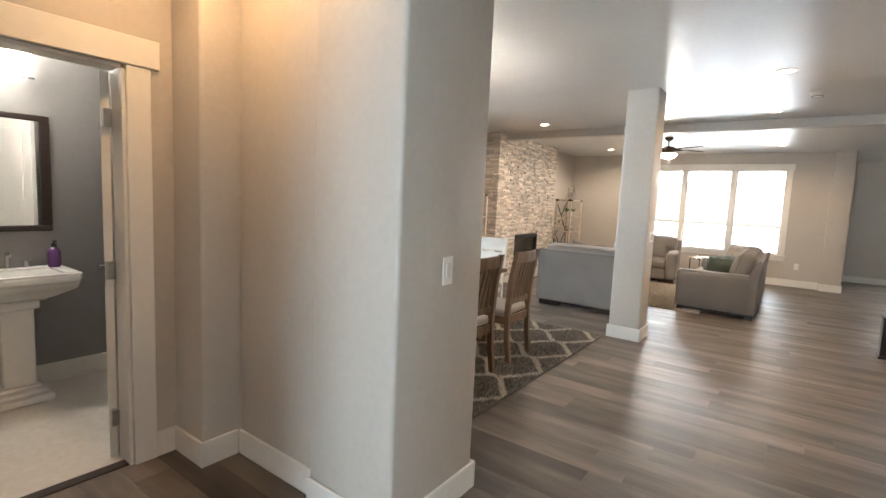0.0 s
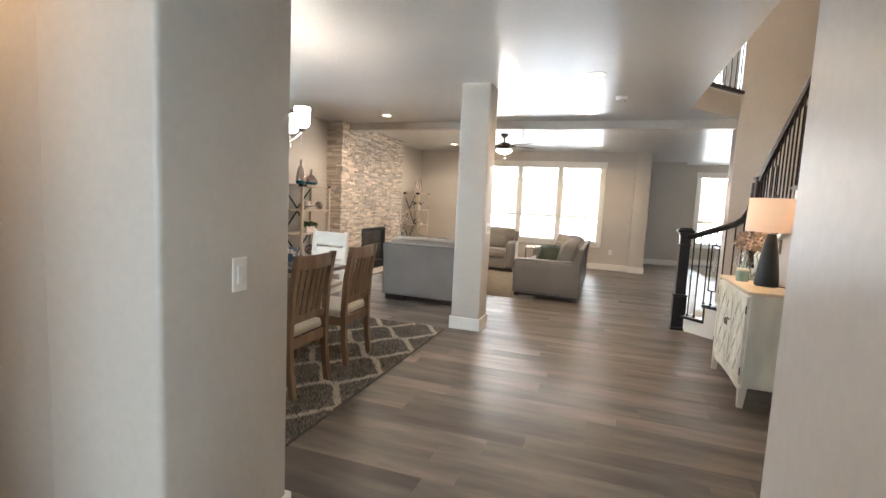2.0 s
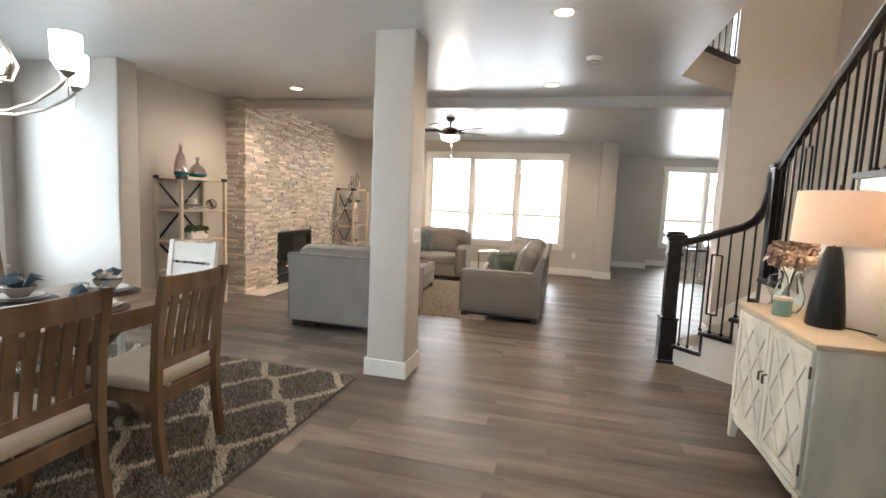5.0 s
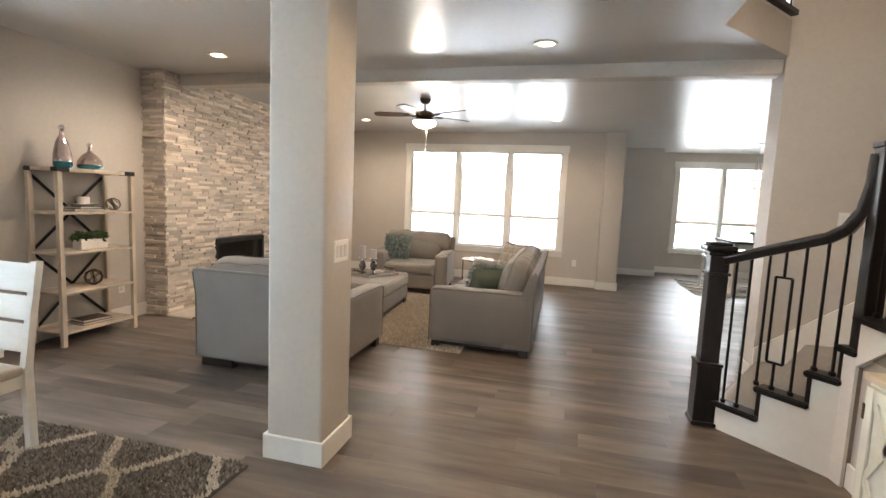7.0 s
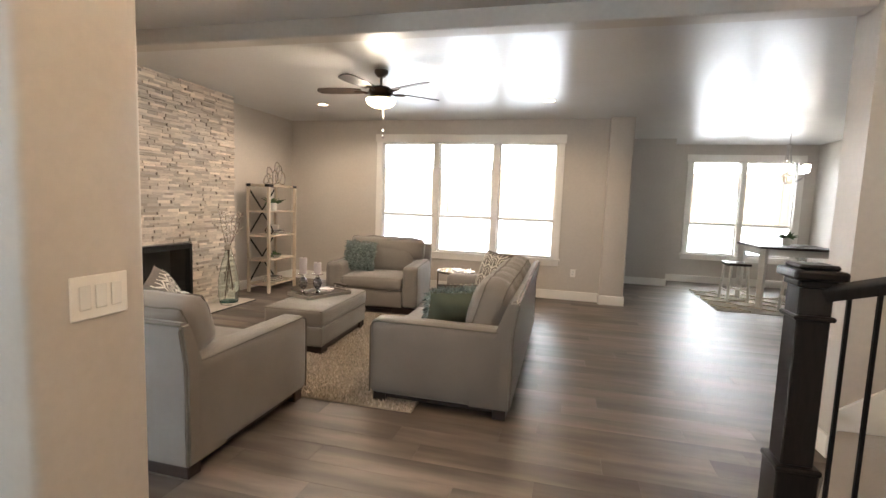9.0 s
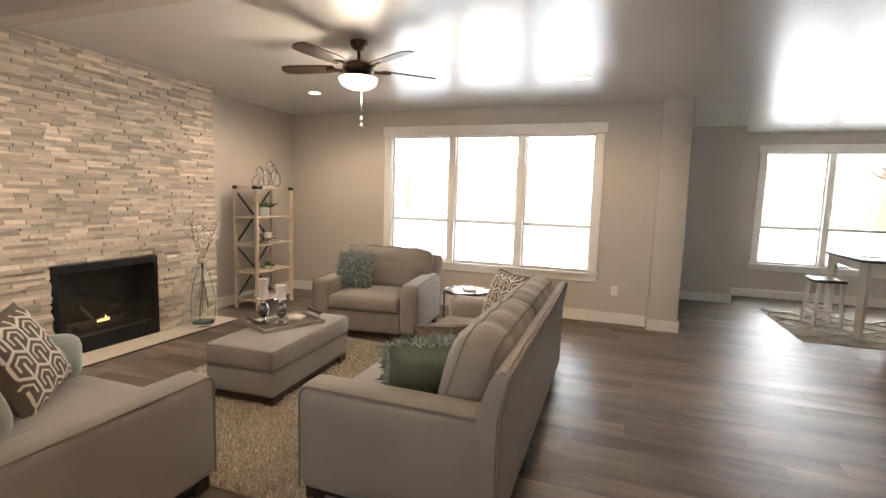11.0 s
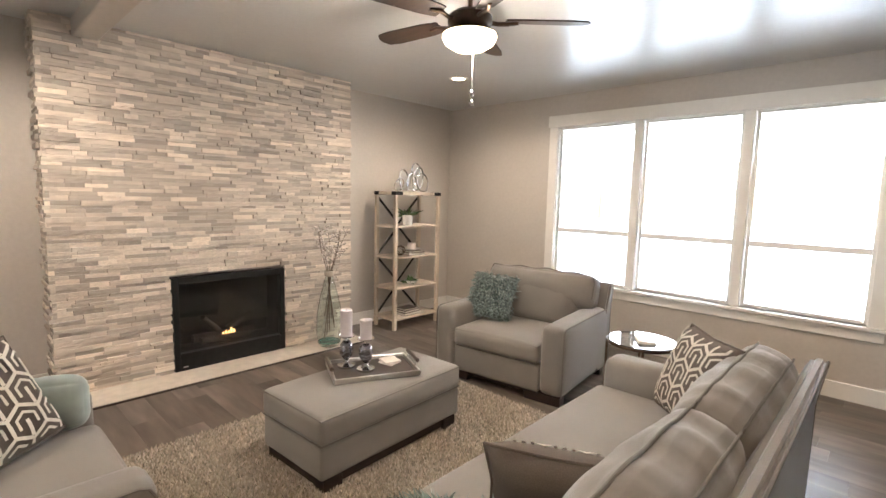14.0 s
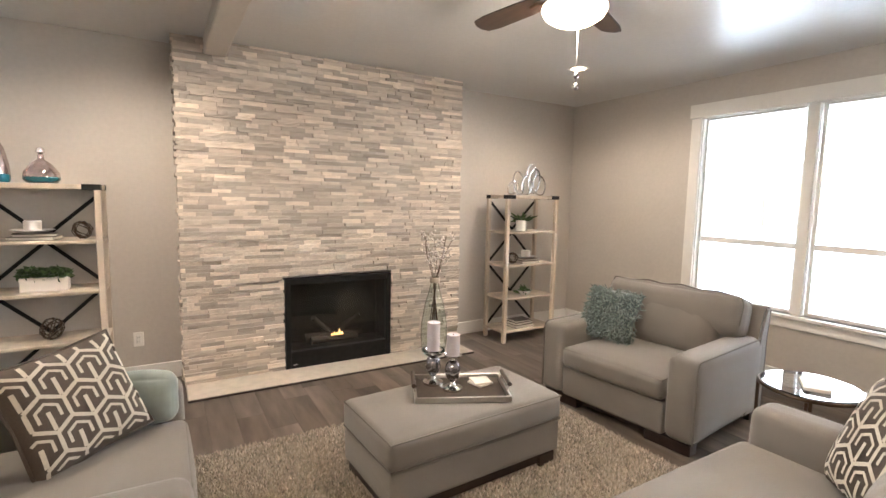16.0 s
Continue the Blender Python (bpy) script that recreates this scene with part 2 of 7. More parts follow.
def boxed(*args, **kw):
    return box(bmesh.new(), *args, **kw)


def bar(bm, a, b, w, d=None, bevel=0.0):
    """A bar of cross-section w by d from a to b."""
    a, b = Vector(a), Vector(b)
    ln = (b - a).length
    q = (b - a).to_track_quat("Z", "Y").to_matrix().to_4x4()
    r = bmesh.ops.create_cube(bm, size=1.0, matrix=Matrix.Translation((a + b) / 2) @ q @ Matrix.Diagonal((w, d or w, ln, 1)))
    if bevel:
        bmesh.ops.bevel(bm, geom=list({e for v in r["verts"] for e in v.link_edges}), offset=bevel, segments=1, affect="EDGES")
    return bm


def rod(bm, a, b, r1, r2=None, seg=10):
    a, b = Vector(a), Vector(b)
    q = (b - a).to_track_quat("Z", "Y").to_matrix().to_4x4()
    bmesh.ops.create_cone(bm, cap_ends=True, segments=seg, radius1=r1, radius2=r1 if r2 is None else r2, depth=(b - a).length, matrix=Matrix.Translation((a + b) / 2) @ q)
    return bm


def turned(bm, profile, seg=24, at=(0, 0, 0), squash=(1, 1)):
    """A surface of revolution about z from (radius, height) pairs, closed at its ends where the radius is 0."""
    rings = []
    for r, z in profile:
        if r < 1e-6:
            rings.append([bm.verts.new((at[0], at[1], at[2] + z))])
        else:
            rings.append([bm.verts.new((at[0] + squash[0] * r * math.cos(2 * math.pi * i / seg), at[1] + squash[1] * r * math.sin(2 * math.pi * i / seg), at[2] + z)) for i in range(seg)])
    for a, b in zip(rings, rings[1:]):
        if len(a) == 1 and len(b) == 1:
            continue
        for i in range(seg):
            j = (i + 1) % seg
            if len(a) == 1:
                bm.faces.new((a[0], b[j], b[i]))
            elif len(b) == 1:
                bm.faces.new((a[i], a[j], b[0]))
            else:
                bm.faces.new((a[i], a[j], b[j], b[i]))
    return bm


def tube(bm, pts, r, seg=8, taper=None):
    """A round tube along the points."""
    pts = [Vector(p) for p in pts]
    rings = []
    for i, p in enumerate(pts):
        d = (pts[min(i + 1, len(pts) - 1)] - pts[max(i - 1, 0)]).normalized()
        u = d.orthogonal().normalized() if not rings else (prev - d * prev.dot(d)).normalized()
        prev = u
        v = d.cross(u)
        rr = r if taper is None else r + (taper - r) * i / (len(pts) - 1)
        rings.append([bm.verts.new(p + rr * (math.cos(2 * math.pi * k / seg) * u + math.sin(2 * math.pi * k / seg) * v)) for k in range(seg)])
    for a, b in zip(rings, rings[1:]):
        for k in range(seg):
            bm.faces.new((a[k], a[(k + 1) % seg], b[(k + 1) % seg], b[k]))
    bm.faces.new(rings[0][::-1])
    bm.faces.new(rings[-1])
    return bm


def prism(bm, outline, axis, lo, hi):
    """A flat outline of (u, v) pairs made thick along the axis x, y or z."""
    def at(u, v, w):
        return {"x": (w, u, v), "y": (u, w, v), "z": (u, v, w)}[axis]
    a = [bm.verts.new(at(u, v, lo)) for u, v in outline]
    b = [bm.verts.new(at(u, v, hi)) for u, v in outline]
    bm.faces.new(a[::-1])
    bm.faces.new(b)
    for i in range(len(a)):
        j = (i + 1) % len(a)
        bm.faces.new((a[i], a[j], b[j], b[i]))
    bmesh.ops.recalc_face_normals(bm, faces=bm.faces[:])
    return bm


def mesh_of(name, bm, mat, smooth=False):
    bmesh.ops.recalc_face_normals(bm, faces=bm.faces[:])
    me = bpy.data.meshes.new(name)
    bm.to_mesh(me)
    bm.free()
    me.materials.append(mat)
    if smooth:
        for p in me.polygons:
            p.use_smooth = True
        me.set_sharp_from_angle(angle=radians(50))
    return me


def part(name, bm, mat, parent, label="", smooth=False):
    ob = new(name, mesh_of(name, bm, mat, smooth))
    ob.parent = parent
    if label:
        tagged(ob, label)
    return ob


def thing(name, place, label, category, group="", turn=0.0, kind=""):
    ob = new(name)
    ob.empty_display_size = 0.1
    ob.matrix_world = pose(*place, 0, 0, turn)
    return tagged(ob, label, category, group, kind)


def single(name, bm, mat, label, category, group="", place=(0, 0, 0), turn=0.0, kind="", smooth=False):
    ob = new(name, mesh_of(name, bm, mat, smooth))
    ob.matrix_world = pose(*place, 0, 0, turn)
    return tagged(ob, label, category, group, kind)


def structure(name, bm, mat, label, smooth=False):
    ob = new(name, mesh_of(name, bm, mat, smooth))
    return tagged(ob, label, kind="structure")


def soft_box(bm, x0, x1, y0, y1, z0, z1, r=0.04, puff=(0, 0, 0), n=6):
    """An upholstered block with rounded edges and faces that swell by puff along x, y and z."""
    c = Vector(((x0 + x1) / 2, (y0 + y1) / 2, (z0 + z1) / 2))
    h = Vector(((x1 - x0) / 2, (y1 - y0) / 2, (z1 - z0) / 2))
    r = min(r, *h)
    steps = []
    for a in range(3):
        k = r / h[a]
        inner = [-1 + k + (2 - 2 * k) * i / n for i in range(n + 1)]
        steps.append([-1, -1 + 0.12 * k, -1 + 0.45 * k] + inner + [1 - 0.45 * k, 1 - 0.12 * k, 1])
    seen = {}

    def vert(p):
        key = tuple(round(q, 5) for q in p)
        if key not in seen:
            raw = Vector([p[a] * h[a] for a in range(3)])
            q = Vector([max(-(h[a] - r), min(h[a] - r, raw[a])) for a in range(3)])
            d = raw - q
            out = q + (d.normalized() * r if d.length > 1e-9 else d)
            for a in range(3):
                b, e = [k for k in range(3) if k != a]
                if abs(p[a]) > 0.999:
                    out[a] += math.copysign(puff[a], p[a]) * (1 - p[b] ** 2) * (1 - p[e] ** 2)
            seen[key] = bm.verts.new(c + out)
        return seen[key]
    for a in range(3):
        b, e = [k for k in range(3) if k != a]
        for s in (-1, 1):
            for i in range(len(steps[b]) - 1):
                for j in range(len(steps[e]) - 1):
                    quad = []
                    for u, v in ((i, j), (i + 1, j), (i + 1, j + 1), (i, j + 1)):
                        p = [0, 0, 0]
                        p[a], p[b], p[e] = s, steps[b][u], steps[e][v]
                        quad.append(vert(p))
                    if len(set(quad)) == 4:
                        bm.faces.new(quad)
    return bm


def loop_tube(bm, pts, r, seg=6):
    return tube(bm, list(pts) + [pts[0]], r, seg)


def pillow_height(u, v, t):
    return t * (max(0.0, (1 - u ** 4)) * max(0.0, (1 - v ** 4))) ** 0.55


def pillow_bm(w, d, t, n=14):
    """A throw pillow lying in the xy plane, with pinched corners."""
    bm = bmesh.new()
    rows = {}
    for s in (1, -1):
        for i in range(n + 1):
            for j in range(n + 1):
                u, v = -1 + 2 * i / n, -1 + 2 * j / n
                if s < 0 and (i in (0, n) or j in (0, n)):
                    rows[s, i, j] = rows[1, i, j]
                    continue
                k = 1 - 0.07 * (1 - u * u) * v * v
                m = 1 - 0.07 * (1 - v * v) * u * u
                wob = 0.004 * math.sin(5 * u + 3 * v * s)
                rows[s, i, j] = bm.verts.new((w / 2 * u * m, d / 2 * v * k, s * (pillow_height(u, v, t / 2) + wob * (1 - u * u) * (1 - v * v))))
        for i in range(n):
            for j in range(n):
                bm.faces.new([rows[s, a, b] for a, b in ((i, j), (i + 1, j), (i + 1, j + 1), (i, j + 1))])
    return bm


def ribbon_on_pillow(bm, w, d, t, line, width, side=1, lift=0.003):
    """A flat cord sewn on a pillow's face along a line of (x, y) points."""
    dense = []
    for (xa, ya), (xb, yb) in zip(line, line[1:]):
        m = max(1, int(math.hypot(xb - xa, yb - ya) / 0.02))
        dense += [(xa + (xb - xa) * i / m, ya + (yb - ya) * i / m) for i in range(m)]
    dense.append(line[-1])
    row = []
    for i, (x, y) in enumerate(dense):
        a, b = dense[max(i - 1, 0)], dense[min(i + 1, len(dense) - 1)]
        ln = math.hypot(b[0] - a[0], b[1] - a[1]) or 1
        nx, ny = -(b[1] - a[1]) / ln * width / 2, (b[0] - a[0]) / ln * width / 2
        pair = []
        for s in (1, -1):
            px, py = x + s * nx, y + s * ny
            u, v = px / (w / 2), py / (d / 2)
            pair.append((px, py, u, v))
        if max(abs(pair[0][2]), abs(pair[0][3]), abs(pair[1][2]), abs(pair[1][3])) > 0.97:
            row.append(None)
            continue
        row.append([bm.verts.new((px * (1 - 0.07 * (1 - v * v) * u * u), py * (1 - 0.07 * (1 - u * u) * v * v), side * (pillow_height(u, v, t / 2) + lift + 0.004))) for px, py, u, v in pair])
    for a, b in zip(row, row[1:]):
        if a and b:
            bm.faces.new((a[0], b[0], b[1], a[1]))


def blades(count, base, tip_len, width, seed):
    """Loose strands: base() gives (place, direction); each is a folded sliver. Returns vertices and faces."""
    rnd = random.Random(seed)
    vs, fs = [], []
    for _ in range(count):
        p, d = base(rnd)
        p, d = Vector(p), Vector(d).normalized()
        u = d.orthogonal().normalized()
        u.rotate(Matrix.Rotation(rnd.uniform(0, 6.283), 3, d))
        ln = tip_len * rnd.uniform(0.6, 1.25)
        sag = Vector((rnd.uniform(-.5, .5), rnd.uniform(-.5, .5), rnd.uniform(-.6, .1))) * ln
        k = len(vs)
        mid = p + d * ln * 0.55 + sag * 0.3
        tip = p + d * ln + sag
        vs += [tuple(p - u * width / 2), tuple(p + u * width / 2), tuple(mid + u * width * 0.6), tuple(mid - u * width * 0.6), tuple(tip)]
        fs += [(k, k + 1, k + 2, k + 3), (k + 3, k + 2, k + 4)]
    return vs, fs


def raw_part(name, vs, fs, mat, parent, label=""):
    me = bpy.data.meshes.new(name)
    me.from_pydata(vs, [], fs)
    me.materials.append(mat)
    ob = new(name, me)
    ob.parent = parent
    if label:
        tagged(ob, label)
    return ob

# ---- large structure ----
H = 2.74
WALLTEXT = "greige painted wall with light orange-peel texture"
R = 0.02


def wall(name, *solids, mat=None, label=WALLTEXT):
    bm = bmesh.new()
    for s in solids:
        box(bm, *s, bevel=R if len(solids) == 1 else 0, seg=3, upright=True)
    return structure(name, bm, mat or M_WALL, label, smooth=True)


# hall at the start
wall("wall_hall_west", (-2.21, -2.09, -2.5, 0.85, 0, H), (-2.21, -2.09, 1.61, 1.83, 0, H), (-2.21, -2.09, 0.85, 1.61, 2.05, H))
# unseen block, added to keep entry daylight off the hall's north wall
wall("wall_hall_closet", (-2.09, -0.72, -2.5, 0.45, 0, H))
wall("wall_hall_return", (-2.21, -1.80, 1.83, 2.38, 0, H))
wall("wall_hall_north", (-1.80, -1.12, 2.04, 2.38, 0, H))
wall("wall_switch_pier", (-1.13, -0.615, 1.99, 2.61, 0, H))
wall("wall_hall_east", (1.00, 1.14, -2.5, 2.13, 0, H))
wall("wall_hall_east_return", (1.14, 2.12, 1.99, 2.13, 0, H))
wall("wall_entry", (-0.72, -0.48, -2.65, -2.5, 0, H), (0.68, 1.14, -2.65, -2.5, 0, H), (-0.48, 0.68, -2.65, -2.5, 2.38, H))
# dining room
wall("wall_dining_south", (-5.5, -2.21, 2.24, 2.38, 0, H))
wall("wall_dining_west", (-5.5, -5.36, 2.38, 3.9, 0, H), (-5.5, -5.36, 6.22, 6.70, 0, H), (-5.5, -5.36, 3.9, 6.22, 2.42, H), (-5.5, -5.36, 3.9, 6.22, 0, 0.55))
wall("wall_dining_north", (-5.36, -3.93, 6.46, 6.70, 0, H))
wall("wall_living_west", (-4.24, -4.10, 6.70, 12.74, 0, H))
# living room window wall, with its opening
WX0, WX1, WZ0, WZ1, WY = -2.405, 0.425, 0.625, 2.385, 12.74
wall("wall_living_north", (-4.24, WX0, WY, 12.90, 0, H), (WX1, 1.145, WY, 12.90, 0, H), (WX0, WX1, WY, 12.90, 0, WZ0), (WX0, WX1, WY, 12.90, WZ1, H))
wall("wall_column_north", (1.145, 1.48, 12.60, 12.90, 0, H))
wall("wall_nook_west", (1.31, 1.48, 12.90, 15.05, 0, H), (1.48, 2.48, 14.90, 15.05, 0, H), (2.34, 2.48, 15.05, 15.71, 0, H))
NX0, NX1, NZ0, NZ1, NY = 2.985, 4.80, 0.58, 2.42, 15.71
wall("wall_nook_north", (2.34, NX0, NY, 15.88, 0, H), (NX1, 5.10, NY, 15.88, 0, H), (NX0, NX1, NY, 15.88, 0, NZ0), (NX0, NX1, NY, 15.88, NZ1, H))
wall("wall_nook_east", (5.5, 5.64, 8.70, 14.80, 0, H))
wall("wall_nook_bay_east", (5.10, 5.64, 14.80, 15.88, 0, H))
# stair walls
SY = 8.45
wall("wall_stair_north", (2.20, 3.26, SY, 8.70, 0, 5.6), (3.26, 5.64, SY, 8.70, 0, H))
wall("wall_stair_east", (3.12, 3.26, 1.99, SY, 0, 5.6))
wall("pillar", (-0.985, -0.652, 6.07, 6.41, 0, H), label="square greige drywall pillar with white base")

floor = structure("floor", boxed(-5.6, 5.7, -2.7, 15.9, -0.12, -0.006), M_JOINT, "subfloor beneath grey-brown vinyl planks")
powder_floor = structure("floor_powder", boxed(-3.71, -2.15, -0.4, 2.05, -0.005, 0.004), M_TILE, "pale tile floor of the powder room")
bm = bmesh.new()
prism(bm, [(-5.6, -2.7), (3.26, -2.7), (3.26, 2.9), (1.51, 2.9), (1.51, 7.63), (2.19, 8.42), (2.205, SY + 0.05), (5.7, SY + 0.05), (5.7, 15.9), (-5.6, 15.9)], "z", H, 3.05)
structure("ceiling", bm, M_CEIL, "grey semi-gloss painted ceiling with soft texture")
structure("beam", boxed(-3.79, 2.20, 8.48, 8.64, 2.615, 2.745, bevel=0.012, seg=2), M_WALL, "painted drop beam across the ceiling")
# fascia of the floor opening above the stairs
bm = bmesh.new()
prism(bm, [(1.507, 7.63), (1.513, 7.623), (2.203, 8.423), (2.197, 8.43)], "z", 2.742, 3.02)
structure("trim_stairwell_fascia", bm, M_WALL, "greige fascia of the stairwell opening")
# upper storey shell
wall("wall_upper_west", (-1.6, -1.46, 2.0, 11.0, 3.05, 5.6))
wall("wall_upper_north", (-1.6, 1.2, 11.0, 11.14, 3.05, 5.6), (2.4, 3.3, 11.0, 11.14, 3.05, 5.6), (1.2, 2.4, 11.0, 11.14, 5.2, 5.6))
wall("wall_upper_south", (-1.6, 3.26, 1.91, 2.05, 3.05, 5.6))
wall("wall_upper_east", (3.14, 3.26, 8.62, 11.0, 3.05, 5.6))
structure("ceiling_upper", boxed(-1.6, 3.3, 1.9, 11.14, 5.6, 5.75), M_CEIL, "grey ceiling of the upper storey")

# powder room shell
PTEXT = "dark grey painted powder room wall"
wall("wall_powder_west", (-3.83, -3.71, -0.5, 2.24, 0, H), mat=M_POWDER, label=PTEXT)
wall("wall_powder_north", (-3.71, -2.215, 2.05, 2.24, 0, H), mat=M_POWDER, label=PTEXT)
wall("wall_powder_south", (-3.71, -2.215, -0.5, -0.36, 0, H), mat=M_POWDER, label=PTEXT)
structure("wall_powder_lining", boxed(-2.222, -2.212, 1.63, 2.05, 0, H), M_POWDER, PTEXT)

# outdoors
structure("ground", boxed(-60, 60, -60, 80, -0.6, -0.45), M_SNOW, "snow-covered yard")
bm = bmesh.new()
prism(bm, [(17.5, -0.46), (19.0, 0.1), (20.6, 0.8), (21.2, 0.98), (22.3, 1.02), (22.3, -0.46)], "x", -20, 20)
structure("ground_bank", bm, M_SNOW, "snow bank rising to the fence")
# added glowing planes outside the windows supply the interior daylight
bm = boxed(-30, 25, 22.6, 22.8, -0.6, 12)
structure("backdrop_north", bm, M_SKYGLOW, "glowing backdrop plane that supplies daylight through the windows")
# added glowing plane, lights the dining side with a blue cast
structure("backdrop_west", boxed(-14.2, -14, -12, 21, -1, 9), M_SKYGLOWCOOL, "glowing backdrop plane that supplies daylight through the windows")
structure("backdrop_upper", boxed(-4, 8, 18.0, 18.2, 3.2, 9), M_SKYGLOW, "glowing backdrop plane that supplies daylight through the windows")


# baseboards: runs of (axis, fixed, side, from, to); side is the way that the board faces
BH, BT = 0.14, 0.016


def baseboard(axis, fixed, side, a, b):
    lo, hi = (fixed, fixed + BT) if side > 0 else (fixed - BT, fixed)
    bm = bmesh.new()
    if axis == "x":
        box(bm, a, b, lo, hi, 0, BH, bevel=0.004)
    else:
        box(bm, lo, hi, a, b, 0, BH, bevel=0.004)
    structure("baseboard", bm, M_TRIM, "white painted baseboard")


for run in [("x", 0.45, 1, -2.09, -0.72), ("y", -2.09, 1, 0.466, 0.74), ("y", -2.09, 1, 1.72, 1.814), ("x", 1.83, -1, -2.09, -1.784), ("y", -1.80, 1, 1.83, 2.024), ("x", 2.04, -1, -1.784, -1.13),
            ("x", 1.99, -1, -1.13, -0.599), ("y", -0.615, 1, 1.99, 2.61), ("x", 2.61, 1, -1.13, -0.599), ("y", 1.0, -1, -2.5, 2.13), ("x", 2.13, 1, 1.0, 2.12),
            ("y", 2.12, -1, 4.45, 6.84), ("y", -3.93, 1, 6.444, 6.70), ("x", 6.46, -1, -5.36, -3.93), ("y", -5.36, 1, 2.38, 6.46),
            ("y", -4.10, 1, 6.716, 8.27), ("y", -4.10, 1, 10.835, 12.724), ("x", WY, -1, -4.10, 1.129), ("y", 1.145, -1, 12.584, WY),
            ("x", 12.60, -1, 1.129, 1.496), ("y", 1.48, 1, 12.60, 14.884), ("x", 14.90, -1, 1.48, 2.496), ("y", 2.48, 1, 14.90, NY - 0.016), ("x", NY, -1, 2.48, 5.10), ("y", 5.10, -1, 14.784, NY - 0.016), ("x", 14.80, -1, 5.084, 5.484),
            ("y", 5.5, -1, 8.70, 14.784), ("x", 8.70, 1, 2.184, 5.5), ("y", 2.20, -1, SY, 8.716),
            ("x", 6.07, -1, -1.001, -0.636), ("x", 6.41, 1, -1.001, -0.636), ("y", -0.985, -1, 6.07, 6.41), ("y", -0.652, 1, 6.07, 6.41),
            ("y", -3.71, 1, -0.36, 2.034), ("x", 2.05, -1, -3.71, -2.222)]:
    baseboard(*run)


def window(name, x0, x1, z0, z1, y, depth, lights, label, sash=0.33):
    """A row of single-hung windows in a wall that faces -y at y, with flat casing, sill and apron."""
    w = thing(name, ((x0 + x1) / 2, y, z0), label, "window", kind="structure")
    cx = (x0 + x1) / 2

    def p(nm, *b, mat=M_TRIM, bevel=0.004):
        bm = boxed(b[0] - cx, b[1] - cx, b[2] - y, b[3] - y, b[4] - z0, b[5] - z0, bevel=bevel)
        return part(nm, bm, mat, w)
    p("casing_head", x0 - 0.12, x1 + 0.12, y - 0.026, y, z1 - 0.005, z1 + 0.125)
    p("casing_side", x0 - 0.10, x0 + 0.005, y - 0.02, y, z0, z1 - 0.006)
    p("casing_side", x1 - 0.005, x1 + 0.10, y - 0.02, y, z0, z1 - 0.006)
    p("window_sill", x0 - 0.12, x1 + 0.12, y - 0.05, y + 0.09, z0 - 0.03, z0)
    p("casing_apron", x0 - 0.10, x1 + 0.10, y - 0.02, y, z0 - 0.115, z0 - 0.031)
    gap = 0.08
    for a, b, c, e in ((x0, x0 + 0.012, z0 + 0.001, z1 - 0.001), (x1 - 0.012, x1, z0 + 0.001, z1 - 0.001), (x0 + 0.013, x1 - 0.013, z1 - 0.013, z1 - 0.001)):
        p("jamb_liner", a, b, y + 0.001, y + 0.049, c, e, bevel=0)
    wl = (x1 - x0 - gap * (lights - 1)) / lights
    for i in range(lights - 1):
        a = x0 + wl * (i + 1) + gap * i
        p("mullion", a, a + gap, y - 0.004, y + 0.055, z0 + 0.001, z1 - 0.006)
    for i in range(lights):
        a = x0 + i * (wl + gap)
        zm = z0 + (z1 - z0) * sash
        bm = bmesh.new()
        f = 0.032
        for q in ((a, a + f, z0, z1), (a + wl - f, a + wl, z0, z1), (a + f, a + wl - f, z0, z0 + f), (a + f, a + wl - f, z1 - f, z1), (a + f, a + wl - f, zm - 0.026, zm + 0.026)):
            box(bm, q[0] - cx, q[1] - cx, 0.05, 0.074, q[2] - z0, q[3] - z0, bevel=0.004)
        part("window_frame", bm, M_PLASTIC, w, "white vinyl sash frame")
        for lo, hi in ((z0 + f, zm - 0.026), (zm + 0.026, z1 - f)):
            g = p("pane", a + f - 0.006, a + wl - f + 0.006, y + 0.061, y + 0.064, lo - 0.006, hi + 0.006, mat=M_GLASS, bevel=0)
            g.visible_shadow = False
    return w


window("window_1", WX0, WX1, WZ0, WZ1, WY, 0.16, 3, "triple single-hung window in flat white casing, bright daylight")
window("window_2", NX0, NX1, NZ0, NZ1, NY, 0.16, 2, "double single-hung nook window in flat white casing")
w3 = window("window_3", -1.16, 1.16, 0.55, 2.42, 0, 0.16, 2, "tall dining room window in flat white casing")
w3.matrix_world = pose(-5.36, 5.06, 0.55, 0, 0, 90)

